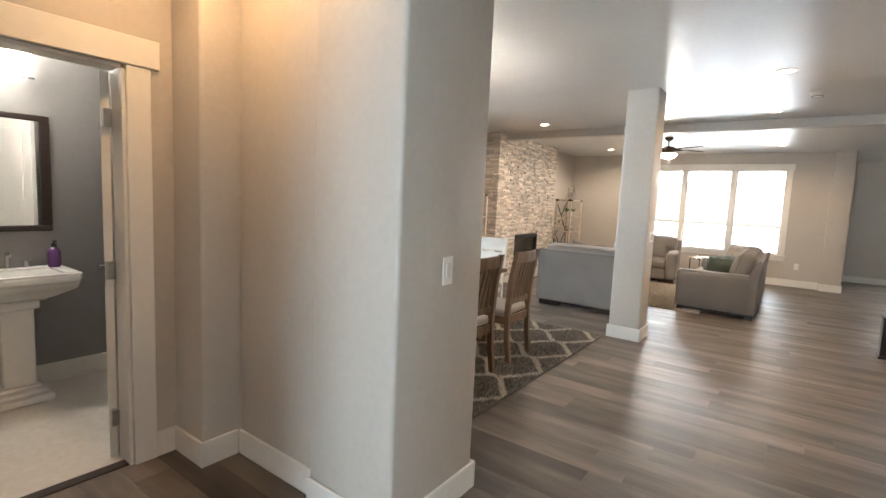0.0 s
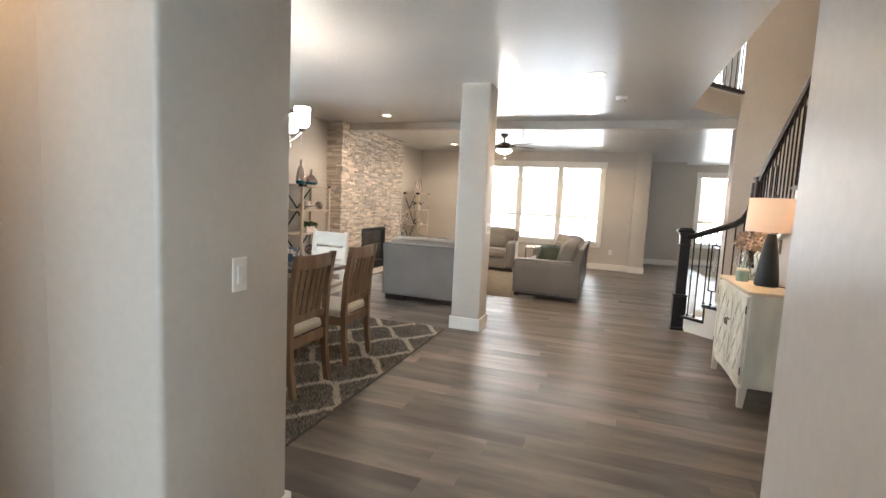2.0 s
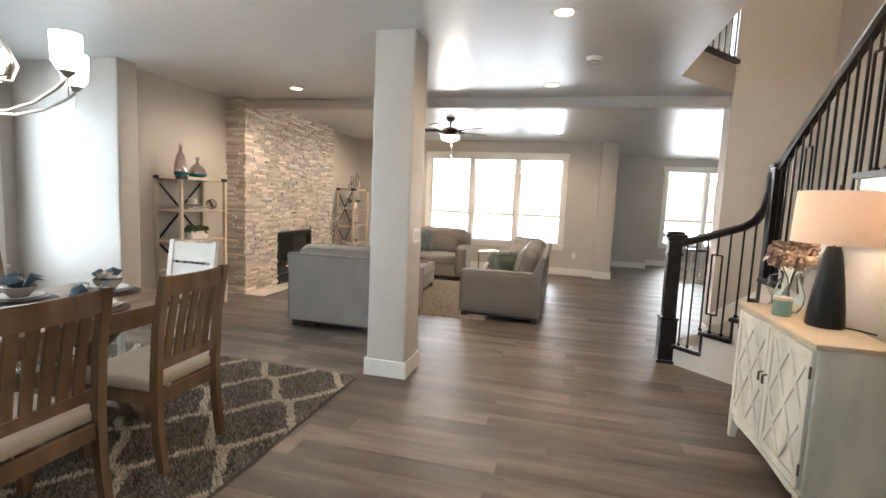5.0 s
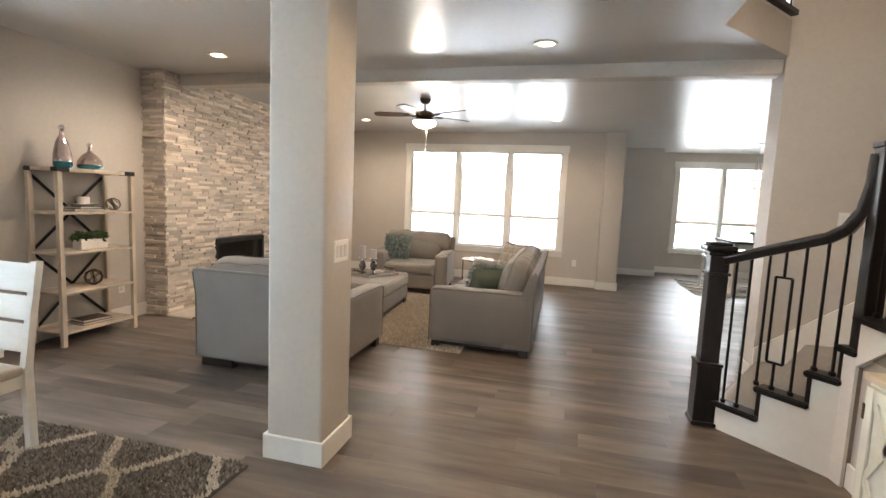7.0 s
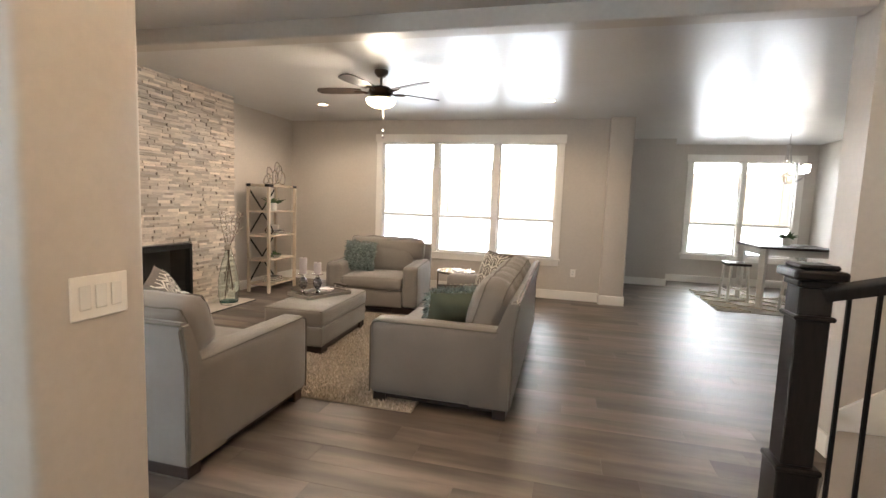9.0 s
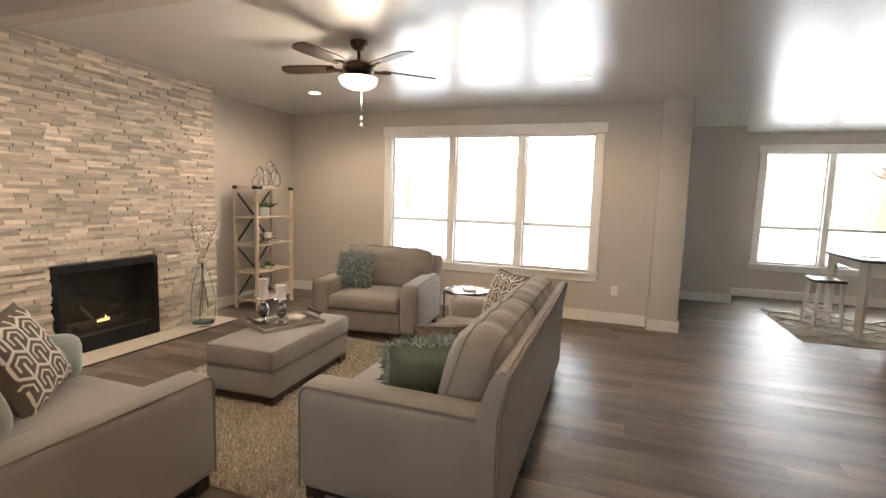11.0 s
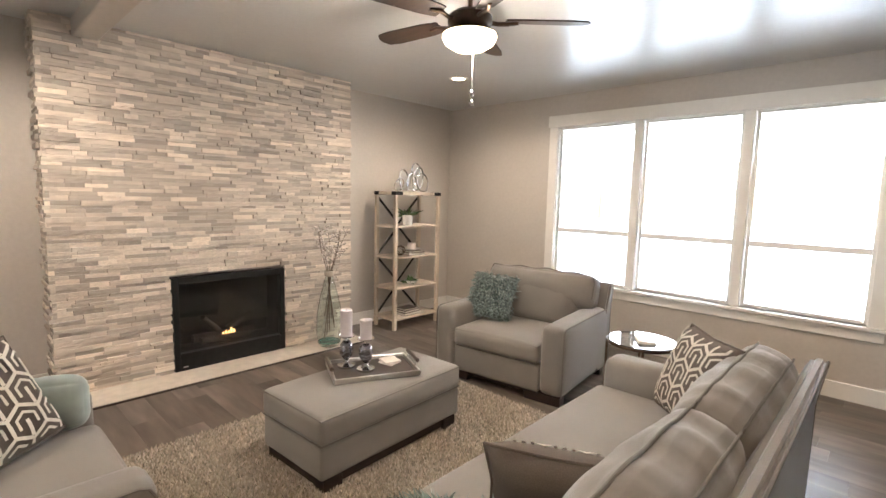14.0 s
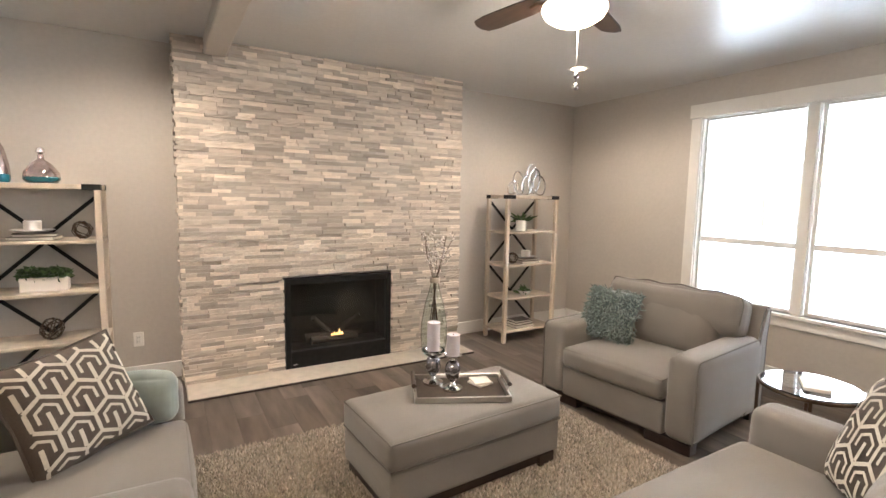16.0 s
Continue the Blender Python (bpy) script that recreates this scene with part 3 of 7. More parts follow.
# ---- living room ----
def sofa(name, place, turn, width, depth, seats, label, category, group, arm=0.20, back_cushions=None):
    """Track-arm upholstered seat that faces -y in its own axes."""
    s = thing(name, place, label, category, group, turn)
    w, d = width / 2, depth / 2
    # dark plinth feet
    for sx in (-1, 1):
        for y0, y1 in ((-d + 0.03, -d + 0.12), (d - 0.12, d - 0.03)):
            part("foot", boxed(sx * (w - 0.18) - 0.15, sx * (w - 0.18) + 0.15, y0, y1, 0, 0.08, bevel=0.006), M_DARKWOOD, s, "dark stained wooden foot")
    part("base_rail", boxed(-w + 0.05, w - 0.05, -d + 0.05, d - 0.05, 0.045, 0.084), M_DARKWOOD, s)
    part("base", soft_box(bmesh.new(), -w + arm + 0.002, w - arm - 0.002, -d + 0.012, d - 0.17, 0.078, 0.30, r=0.018, n=3), M_SOFA, s, smooth=True)
    for sx in (-1, 1):
        a = part("arm", soft_box(bmesh.new(), min(sx * w, sx * (w - arm)), max(sx * w, sx * (w - arm)), -d, d - 0.03, 0.076, 0.615, r=0.055, puff=(0.006, 0.006, 0.006), n=5), M_SOFA, s, smooth=True)
        bm = bmesh.new()
        xo = sx * (w - 0.010)
        tube(bm, [(xo, -d + 0.012, 0.09), (xo, -d + 0.012, 0.56), (xo, -d + 0.03, 0.592), (xo, -d + 0.06, 0.604), (xo, d - 0.08, 0.604)], 0.006, 6)
        part("piping", bm, M_PIPING, a, smooth=True)
    # raked back
    bm = bmesh.new()
    prism(bm, [(d - 0.30, 0.077), (d, 0.077), (d + 0.0, 0.60), (d + 0.035, 0.80), (d + 0.025, 0.825), (d - 0.03, 0.825), (d - 0.045, 0.80), (d - 0.20, 0.40)], "x", -w, w)
    bmesh.ops.bevel(bm, geom=bm.edges[:], offset=0.016, segments=2, affect="EDGES")
    bk = part("back", bm, M_SOFA, s, smooth=True)
    bm = bmesh.new()
    for sx in (-1, 1):
        xo = sx * (w - 0.004)
        tube(bm, [(xo, d - 0.004, 0.09), (xo, d - 0.002, 0.60), (xo, d + 0.030, 0.80)], 0.006, 6)
    tube(bm, [(-w + 0.01, d + 0.031, 0.815), (w - 0.01, d + 0.031, 0.815)], 0.006, 6)
    part("piping", bm, M_PIPING, bk, smooth=True)
    iw = width - 2 * arm
    for i in range(seats):
        a, b = -iw / 2 + iw * i / seats + 0.004, -iw / 2 + iw * (i + 1) / seats - 0.004
        c = part("seat_cushion", soft_box(bmesh.new(), a, b, -d - 0.015, d - 0.26, 0.30, 0.455, r=0.04, puff=(0, 0.012, 0.022)), M_SOFA, s, smooth=True)
        bm = bmesh.new()
        for z in (0.325, 0.438):
            loop_tube(bm, [(a + 0.01, -d - 0.004, z), (b - 0.01, -d - 0.004, z), (b - 0.006, d - 0.28, z), (a + 0.006, d - 0.28, z)], 0.005)
        part("piping", bm, M_PIPING, c, smooth=True)
    nb = back_cushions or seats
    for i in range(nb):
        a, b = -iw / 2 + iw * i / nb + 0.003, -iw / 2 + iw * (i + 1) / nb - 0.003
        bm = bmesh.new()
        if nb == 1:
            a, b = -w + 0.07, w - 0.07
            soft_box(bm, a, b, -0.115, 0.115, -0.065, 0.235, r=0.075, puff=(0.005, 0.045, 0.015), n=8)
            soft_box(bm, -iw / 2 + 0.004, iw / 2 - 0.004, -0.119, 0.112, -0.25, 0.20, r=0.06, puff=(0, 0.045, 0), n=8)
        else:
            soft_box(bm, a, b, -0.12, 0.12, -0.225, 0.225, r=0.085, puff=(0.005, 0.055, 0.02), n=26)
        for v in bm.verts:
            # soft creases along the welt
            v.co.y += 0.010 * math.sin(17 * v.co.x + 3 * i) * math.cos(9 * v.co.z) * (1 if abs(v.co.z) < 0.2 else 0.3)
            v.co.z += (0.008 if nb > 1 else 0.003) * math.sin(23 * v.co.x + i)
            if nb > 1:
                near = min(1.0, max(0.0, (v.co.z + 0.02) / 0.18))
                fold = math.sin(58 * v.co.x + 5 * math.sin(9 * v.co.x + 2 * i) + 16 * v.co.z)
                v.co.z += 0.0065 * near * fold * max(0.0, 1 - abs(v.co.y) / 0.16)
                v.co.y += 0.0045 * near * math.sin(37 * v.co.x + 11 * v.co.z + 3 * math.sin(6 * v.co.x)) * (1 if v.co.y < 0 else 0.6)
        m = pose(0, d - 0.215, 0.668, -17, 0, 0)
        bm.transform(m)
        c = part("back_cushion", bm, M_SOFA, s, smooth=True)
        bm = bmesh.new()
        low = 0.02 if nb == 1 else -0.15
        for y in (-0.075, 0.075):
            pts = []
            for k in range(25):
                x = a + 0.03 + (b - a - 0.06) * k / 24
                pts.append(m @ Vector((x, y, (0.222 if nb == 1 else 0.213) + 0.018 * (1 - (2 * k / 24 - 1) ** 2) + 0.008 * math.sin(23 * x + i))))
            pts = [m @ Vector((a + 0.012, y, low)), m @ Vector((a + 0.010, y, 0.16))] + pts + [m @ Vector((b - 0.010, y, 0.16)), m @ Vector((b - 0.012, y, low))]
            tube(bm, pts, 0.0055, 6)
        part("piping", bm, M_PIPING, c, smooth=True)
    return s


sofa("loveseat", (-1.755, 7.66, 0), 180, 1.22, 1.13, 1, "light grey upholstered wide armchair with loose back cushion", "armchair", "grey seating suite")
sofa("armchair", (-1.81, 11.30, 0), 6.5, 1.20, 1.02, 1, "light grey upholstered wide armchair beneath the window", "armchair", "grey seating suite")
sofa("sofa", (-0.195, 9.485, 0), -90, 2.43, 1.01, 2, "light grey upholstered sofa with piped cushions", "sofa", "grey seating suite", back_cushions=2)

# ottoman with its tray
OT = (-1.79, 9.57)
ot = thing("ottoman", (*OT, 0), "light grey upholstered storage ottoman on dark plinth", "ottoman", turn=3)
part("plinth", boxed(-0.26, 0.26, -0.53, 0.53, 0.03, 0.092, bevel=0.004), M_DARKWOOD, ot, "dark stained wooden plinth")
for sx in (-1, 1):
    for sy in (-1, 1):
        part("foot", boxed(sx * 0.225 - 0.05, sx * 0.225 + 0.05, sy * 0.47 - 0.06, sy * 0.47 + 0.06, 0, 0.085, bevel=0.004), M_DARKWOOD, ot)
part("base", soft_box(bmesh.new(), -0.285, 0.285, -0.555, 0.555, 0.09, 0.272, r=0.02, n=3), M_SOFA, ot, smooth=True)
cu = part("cushion", soft_box(bmesh.new(), -0.292, 0.292, -0.562, 0.562, 0.274, 0.432, r=0.035, puff=(0.008, 0.008, 0.022)), M_SOFA, ot, smooth=True)
bm = bmesh.new()
for z in (0.282, 0.417):
    loop_tube(bm, [(-0.284, -0.554, z), (0.284, -0.554, z), (0.284, 0.554, z), (-0.284, 0.554, z)], 0.0055)
part("piping", bm, M_PIPING, cu, smooth=True)

tray = thing("serving_tray", (-1.82, 9.618, 0.448), "dark tray with chrome rim and twin handles", "tray", turn=-24.6)
part("base", boxed(-0.165, 0.165, -0.253, 0.253, 0, 0.012, bevel=0.003), M_TRAY, tray)
for q in ((-0.179, -0.165, -0.267, 0.267), (0.165, 0.179, -0.267, 0.267), (-0.165, 0.165, -0.267, -0.253), (-0.165, 0.165, 0.253, 0.267)):
    part("rim", boxed(*q, 0, 0.032, bevel=0.003), M_NICKEL, tray, "brushed metal rim")
for sy in (-1, 1):
    for sx in (-1, 1):
        bm = bmesh.new()
        rod(bm, (sx * 0.085, sy * 0.260, 0.030), (sx * 0.085, sy * 0.268, 0.066), 0.007, 0.006, 8)
        part("handle_post", bm, M_NICKEL, tray, "brushed metal post", smooth=True)
    bm = bmesh.new()
    rod(bm, (-0.105, sy * 0.269, 0.070), (0.105, sy * 0.269, 0.070), 0.013, 0.013, 12)
    part("handle", bm, M_TRAY, tray, "dark wooden handle", smooth=True)


def candle_holder(place, h, label):
    c = thing("candle_holder", place, label, "candle holder", "candle holders on the tray")
    bm = bmesh.new()
    turned(bm, [(0, 0), (0.056, 0), (0.057, 0.014), (0.040, 0.018), (0.018, 0.028), (0.012, 0.046), (0.018, 0.052), (0, 0.054)], 28)
    part("foot", bm, M_CHROME, c, smooth=True)
    bm = bmesh.new()
    turned(bm, [(0, 0.052), (0.022, 0.056), (0.041, 0.082), (0.046, 0.112), (0.040, 0.146), (0.022, 0.172), (0, 0.176)], 24)
    part("globe", bm, M_MERCURY, c, "smoked mirror-glass globe", smooth=True)
    bm = bmesh.new()
    turned(bm, [(0, 0.172), (0.016, 0.174), (0.013, 0.190), (0.050, 0.198), (0.053, 0.208), (0.049, 0.208), (0.046, 0.203), (0, 0.203)], 28)
    part("cup", bm, M_CHROME, c, smooth=True)
    bm = bmesh.new()
    turned(bm, [(0, 0.203), (0.037, 0.203), (0.038, 0.20 + h), (0.034, 0.203 + h), (0.026, 0.196 + h), (0, 0.194 + h)], 28)
    cd = part("candle", bm, M_LILAC, c, "pale lilac-grey pillar candle", smooth=True)
    bm = bmesh.new()
    rod(bm, (0, 0, 0.190 + h), (0.001, 0, 0.206 + h), 0.0015, 0.001, 5)
    part("wick", bm, M_BLACK, cd, "short dark wick")


candle_holder((-1.955, 9.515, 0.460), 0.168, "tall chrome candle holder with pale pillar candle")
candle_holder((-1.823, 9.570, 0.460), 0.122, "chrome candle holder with shorter pale candle")
for i, (a, h) in enumerate(((10, 0.006), (-14, 0.0185))):
    single("coaster", soft_box(bmesh.new(), -0.055, 0.055, -0.055, 0.055, -0.006, 0.006, r=0.005, n=2), M_CANDLE, "square ivory stone coaster on the tray", "coaster", "coasters", (-1.822, 9.765, 0.460 + h), a)

# living room rug
def shag_rug(name, x0, x1, y0, y1, step, length, picker, mats, back, label, seed):
    rug = thing(name, ((x0 + x1) / 2, (y0 + y1) / 2, 0), label, "rug")
    w, d = (x1 - x0) / 2, (y1 - y0) / 2
    part("backing", boxed(-w, w, -d, d, 0.001, 0.014, bevel=0.005), back, rug)
    rnd = random.Random(seed)
    sets = {k: ([], []) for k in mats}
    ni, nj = int(2 * w / step), int(2 * d / step)
    for i in range(ni):
        for j in range(nj):
            x, y = -w + (i + rnd.random()) * step, -d + (j + rnd.random()) * step
            vs, fs = sets[picker(x, y)]
            k = len(vs)
            a, lean = rnd.uniform(0, 6.283), length * 0.42
            r = step * 0.75
            tx, ty = rnd.uniform(-lean, lean), rnd.uniform(-lean, lean)
            for q in range(3):
                vs.append((x + r * math.cos(a + q * 2.094), y + r * math.sin(a + q * 2.094), 0.012))
            vs.append((x + tx, y + ty, 0.012 + length * rnd.uniform(0.7, 1.15)))
            fs += [(k, k + 1, k + 3), (k + 1, k + 2, k + 3), (k + 2, k, k + 3)]
    for k, (nm, mat, lab) in mats.items():
        ob = raw_part(nm, *sets[k], mat, rug, lab)
        tagged(ob, kind="stuff")
    return rug


shag_rug("living_rug", -2.575, -0.35, 8.21, 10.72, 0.0135, 0.024, lambda x, y: 0, {0: ("pile", M_SHAGBEIGE, "")}, M_RUGBACK2, "mottled beige and grey shag rug beneath the seating", 3)


# pillows
def hexes(w, d, r):
    """Honeycomb and meander lines over a rectangle."""
    lines = []
    dx, dy = r * math.sqrt(3), r * 1.5
    for j in range(-int(d / dy) - 2, int(d / dy) + 3):
        for i in range(-int(w / dx) - 2, int(w / dx) + 3):
            cx, cy = i * dx + (j % 2) * dx / 2, j * dy
            if abs(cx) > w / 2 + r or abs(cy) > d / 2 + r:
                continue
            pt = [(cx + r * math.sin(k * math.pi / 3), cy + r * math.cos(k * math.pi / 3)) for k in range(7)]
            lines.append((pt[0:2] + [pt[2], pt[3]], 0.17 * r))
            q = 0.56 * r
            pin = [(cx + q * math.sin(k * math.pi / 3), cy + q * math.cos(k * math.pi / 3)) for k in range(6)]
            lines.append(([pin[2], pin[1], pin[0], pin[5], pin[4]], 0.13 * r))
            lines.append(([(cx, cy + 0.12 * r), (cx, cy - 0.85 * r)], 0.17 * r))
    return lines


def hex_pillow(place, rot, w, label, d=None):
    d = d or w
    p = new("throw_pillow")
    p.matrix_world = pose(*place, *rot)
    tagged(p, label, "pillow", "patterned pillows")
    part("cover", pillow_bm(w, d, 0.17), M_BROWNCLOTH, p, smooth=True)
    bm = bmesh.new()
    for line, width in hexes(w, d, 0.078):
        ribbon_on_pillow(bm, w, d, 0.17, line, width * 1.15)
    part("pattern", bm, M_CREAMYARN, p, "cream woven honeycomb meander pattern")
    bm = bmesh.new()
    loop_tube(bm, [(sx * w / 2 * f, sy * d / 2 * g, 0) for sx, sy, f, g in ((-1, -1, 1, 1), (0, -1, 1, 0.93), (1, -1, 1, 1), (1, 0, 0.93, 1), (1, 1, 1, 1), (0, 1, 1, 0.93), (-1, 1, 1, 1), (-1, 0, 0.93, 1))], 0.006)
    part("edge_cord", bm, M_BROWNCLOTH, p, smooth=True)
    return p


hex_pillow((-1.97, 7.83, 0.685), (64, -8, 128), 0.47, "square charcoal and cream meander-pattern throw pillow")
hex_pillow((-0.13, 10.30, 0.695), (70, 0, -48), 0.47, "charcoal and cream meander-pattern pillow leaning on the arm")


hex_pillow((-0.19, 9.13, 0.605), (66, 0, 206), 0.50, "brown-backed meander pillow leaning face away", 0.36)


def fringe_pillow(place, rot, w, full, mat, label):
    p = new("throw_pillow")
    p.matrix_world = pose(*place, *rot)
    tagged(p, label, "pillow")
    t = 0.17
    part("cover", pillow_bm(w, w, t), mat, p, smooth=True)

    def on_front(rnd):
        u, v = rnd.uniform(-1, 1), rnd.uniform(-1, 1)
        return (w / 2 * u, w / 2 * v, pillow_height(u, v, t / 2) - 0.004), (u * 0.9 + rnd.uniform(-.8, .8), v * 0.9 + rnd.uniform(-.8, .8), 0.7)

    def on_face(rnd):
        u, v = rnd.uniform(-0.96, 0.96), rnd.uniform(-0.96, 0.96)
        s = 1 if rnd.random() < 0.8 else -1
        return (w / 2 * u, w / 2 * v, s * pillow_height(u, v, t / 2)), (u * 0.5 + rnd.uniform(-.8, .8), v * 0.5 - 0.5 + rnd.uniform(-.8, .8), s * 0.9)

    def on_edge(rnd):
        u = rnd.uniform(-1, 1)
        e = rnd.randrange(4)
        x, y = ((u, 1), (u, -1), (1, u), (-1, u))[e]
        return (w / 2 * x * 0.99, w / 2 * y * 0.99, rnd.uniform(-0.012, 0.012)), (x * (abs(x) == 1) + rnd.uniform(-.5, .5), y * (abs(y) == 1) + rnd.uniform(-.5, .5), rnd.uniform(-.8, .8))
    if full:
        vs, fs = blades(2300, on_face, 0.036, 0.008, 5)
    else:
        vs, fs = blades(1600, on_front, 0.040, 0.007, 6)
        v2, f2 = blades(520, on_edge, 0.042, 0.008, 7)
        fs = fs + [tuple(i + len(vs) for i in f) for f in f2]
        vs = vs + v2
    tagged(raw_part("fringe", vs, fs, M_SHAGTEAL, p, "teal-grey yarn fringe"), kind="stuff")


fringe_pillow((-2.09, 11.20, 0.665), (66, 4, 16), 0.42, True, M_SHAGTEAL, "shaggy teal-grey yarn pillow on the armchair")
fringe_pillow((-0.17, 8.71, 0.61), (54, 0, 208), 0.47, False, M_GREENCLOTH, "sage green backed pillow with teal yarn shag")
# velvet roll against the arm of the chair
bm = bmesh.new()
soft_box(bm, -0.15, 0.15, -0.06, 0.06, -0.115, 0.115, r=0.055, puff=(0.0, 0.02, 0.02), n=5)
for v in bm.verts:
    v.co.y += 0.012 * math.sin(14 * v.co.x + 2) * math.cos(11 * v.co.z)
single("velvet_cushion", bm, M_VELVET, "small grey-green velvet lumbar cushion against the arm", "pillow", place=(-2.16, 8.06, 0.585), turn=75, smooth=True)


# bookshelves
def bookshelf(place, label, W=0.72):
    """Open shelf with X-braced back, facing +x in its own axes; 0.72 wide, 0.36 deep, 1.6 high."""
    b = thing("bookshelf", place, label, "bookshelf", "matching bookshelves")
    D, T = 0.38, 1.60
    for sx in (-1, 1):
        for sy in (-1, 1):
            part("post", boxed(sx * (D / 2 - 0.02) - 0.02, sx * (D / 2 - 0.02) + 0.02, sy * (W / 2 - 0.02) - 0.02, sy * (W / 2 - 0.02) + 0.02, 0, T - 0.035, bevel=0.003), M_WASHWOOD, b)
            part("corner_bracket", boxed(sx * (D / 2 - 0.035) - 0.038, sx * (D / 2 - 0.035) + 0.038, sy * (W / 2 - 0.052) - 0.055, sy * (W / 2 - 0.052) + 0.055, T - 0.038, T + 0.003, bevel=0.002), M_BLACK, b, "black metal corner bracket")
    part("top", boxed(-D / 2, D / 2, -W / 2, W / 2, T - 0.035, T, bevel=0.003), M_WASHWOOD, b)
    levels = (0.13, 0.49, 0.85, 1.21)
    for z in levels:
        part("shelf", boxed(-D / 2 + 0.004, D / 2 - 0.004, -W / 2 + 0.004, W / 2 - 0.004, z - 0.022, z, bevel=0.003), M_WASHWOOD, b)
    zs = list(levels) + [T - 0.035]
    for k, (z0, z1) in enumerate(zip(zs, zs[1:])):
        bm = bmesh.new()
        x = -D / 2 + 0.012
        up = k % 2 == 0
        for sy in (-1, 1):
            a, c = (x, 0, z0 + 0.005), (x, sy * (W / 2 - 0.04), z1 - 0.03)
            if up:
                a, c = (x, 0, z1 - 0.03), (x, sy * (W / 2 - 0.04), z0 + 0.005)
            bar(bm, a, c, 0.008, 0.026)
        part("brace", bm, M_BLACK, b, "black metal V brace")
    return b


SH1, SH2 = (-3.90, 7.415), (-3.755, 11.65)
bookshelf((*SH1, 0), "whitewashed wooden bookshelf with black V braces, half full", 0.76)
bookshelf((*SH2, 0), "whitewashed wooden bookshelf with black V braces, half full")


def books(place, dims, label, seed):
    rnd = random.Random(seed)
    z = place[2]
    for w, d, h in dims:
        b = thing("book", (place[0], place[1], z), label, "book", "stacked books", rnd.uniform(-12, 12))
        part("cover", box(boxed(-d / 2, d / 2, -w / 2, w / 2, 0, 0.003), -d / 2, d / 2, -w / 2, w / 2, h - 0.003, h), M_BOOK, b)
        part("pages", boxed(-d / 2 + 0.003, d / 2 - 0.004, -w / 2 + 0.004, w / 2 - 0.004, 0.003, h - 0.003), M_PAGE, b, "cream page block")
        z += h


def bottle(place, profile, lower, label):
    profile, lower = [(q * 1.2, z * 1.2) for q, z in profile], lower * 1.2
    b = thing("glass_bottle", place, label, "bottle", "glass bottles on the bookshelf")
    bm = bmesh.new()
    turned(bm, [(0, 0)] + [q for q in profile if q[1] <= lower + 1e-6] + [(0, lower)], 24)
    part("lower_body", bm, M_TEALMIRROR, b, "teal tinted glass", smooth=True)
    bm = bmesh.new()
    turned(bm, [(0, lower + 0.001)] + [(r, z + 0.001) for r, z in profile if z >= lower - 1e-6] + [(0, profile[-1][1])], 24)
    part("upper_body", bm, M_ROSEGLASS, b, "rose and silver mirrored glass", smooth=True)
    bm = bmesh.new()
    top = profile[-1][1]
    turned(bm, [(0, top), (0.012, top + 0.001), (0.016, top + 0.012), (0.026, top + 0.018), (0.022, top + 0.045), (0.010, top + 0.055), (0, top + 0.057)], 16)
    part("stopper", bm, M_CHROME, b, "silver glass stopper", smooth=True)


def pot_plant(place, kind, label, seed):
    p = thing("potted_plant", place, label, "plant")
    bm = bmesh.new()
    if kind == "box":
        box(bm, -0.055, 0.055, -0.135, 0.135, 0, 0.10, bevel=0.006)
        part("pot", bm, M_CANDLE, p, "white wooden planter box")
        vs, fs = blades(900, lambda r: ((r.uniform(-.05, .05), r.uniform(-.13, .13), r.uniform(0.09, 0.145)), (r.uniform(-1, 1), r.uniform(-1, 1), r.uniform(-0.2, 1.0))), 0.042, 0.024, seed)
    elif kind == "succulent":
        turned(bm, [(0, 0), (0.058, 0), (0.064, 0.12), (0.057, 0.12), (0.054, 0.10), (0, 0.10)], 20)
        part("pot", bm, M_CERAMIC, p, "round white pot", smooth=True)
        vs, fs = blades(54, lambda r: ((0, 0, 0.10), (r.uniform(-1, 1), r.uniform(-1, 1), 0.55)), 0.14, 0.028, seed)
    else:
        turned(bm, [(0, 0), (0.05, 0), (0.09, 0.05), (0.084, 0.05), (0.045, 0.01), (0, 0.01)], 20)
        part("pot", bm, M_CERAMIC, p, "shallow pale bowl", smooth=True)
        vs, fs = blades(60, lambda r: ((r.uniform(-.03, .03), r.uniform(-.03, .03), 0.012), (r.uniform(-1, 1), r.uniform(-1, 1), 0.7)), 0.10, 0.03, seed)
    raw_part("leaves", vs, fs, M_LEAF, p, "green leaves")


def wire_ball(place, r, seed, label="wire ball ornament of dark bent metal"):
    rnd = random.Random(seed)
    bm = bmesh.new()
    for _ in range(9):
        ax = Vector((rnd.uniform(-1, 1), rnd.uniform(-1, 1), rnd.uniform(-1, 1))).normalized()
        u = ax.orthogonal().normalized()
        v = ax.cross(u)
        tube(bm, [Vector((0, 0, r)) + r * 0.96 * (math.cos(k * math.pi / 4) * u + math.sin(k * math.pi / 4) * v) for k in range(9)], 0.0035, 5)
    single("wire_ball", bm, M_BRONZE, label, "ornament", place=place, smooth=True)


def candle_plate(place, label):
    p = thing("candle_plate", place, label, "candle")
    bm = bmesh.new()
    turned(bm, [(0, 0), (0.06, 0), (0.125, 0.024), (0.120, 0.027), (0.06, 0.006), (0, 0.006)], 24)
    part("plate", bm, M_CERAMIC, p, smooth=True)
    bm = bmesh.new()
    turned(bm, [(0, 0.006), (0.050, 0.006), (0.051, 0.085), (0.044, 0.089), (0.03, 0.083), (0, 0.082)], 20)
    part("candle", bm, M_CANDLE, p, "ivory pillar candle", smooth=True)


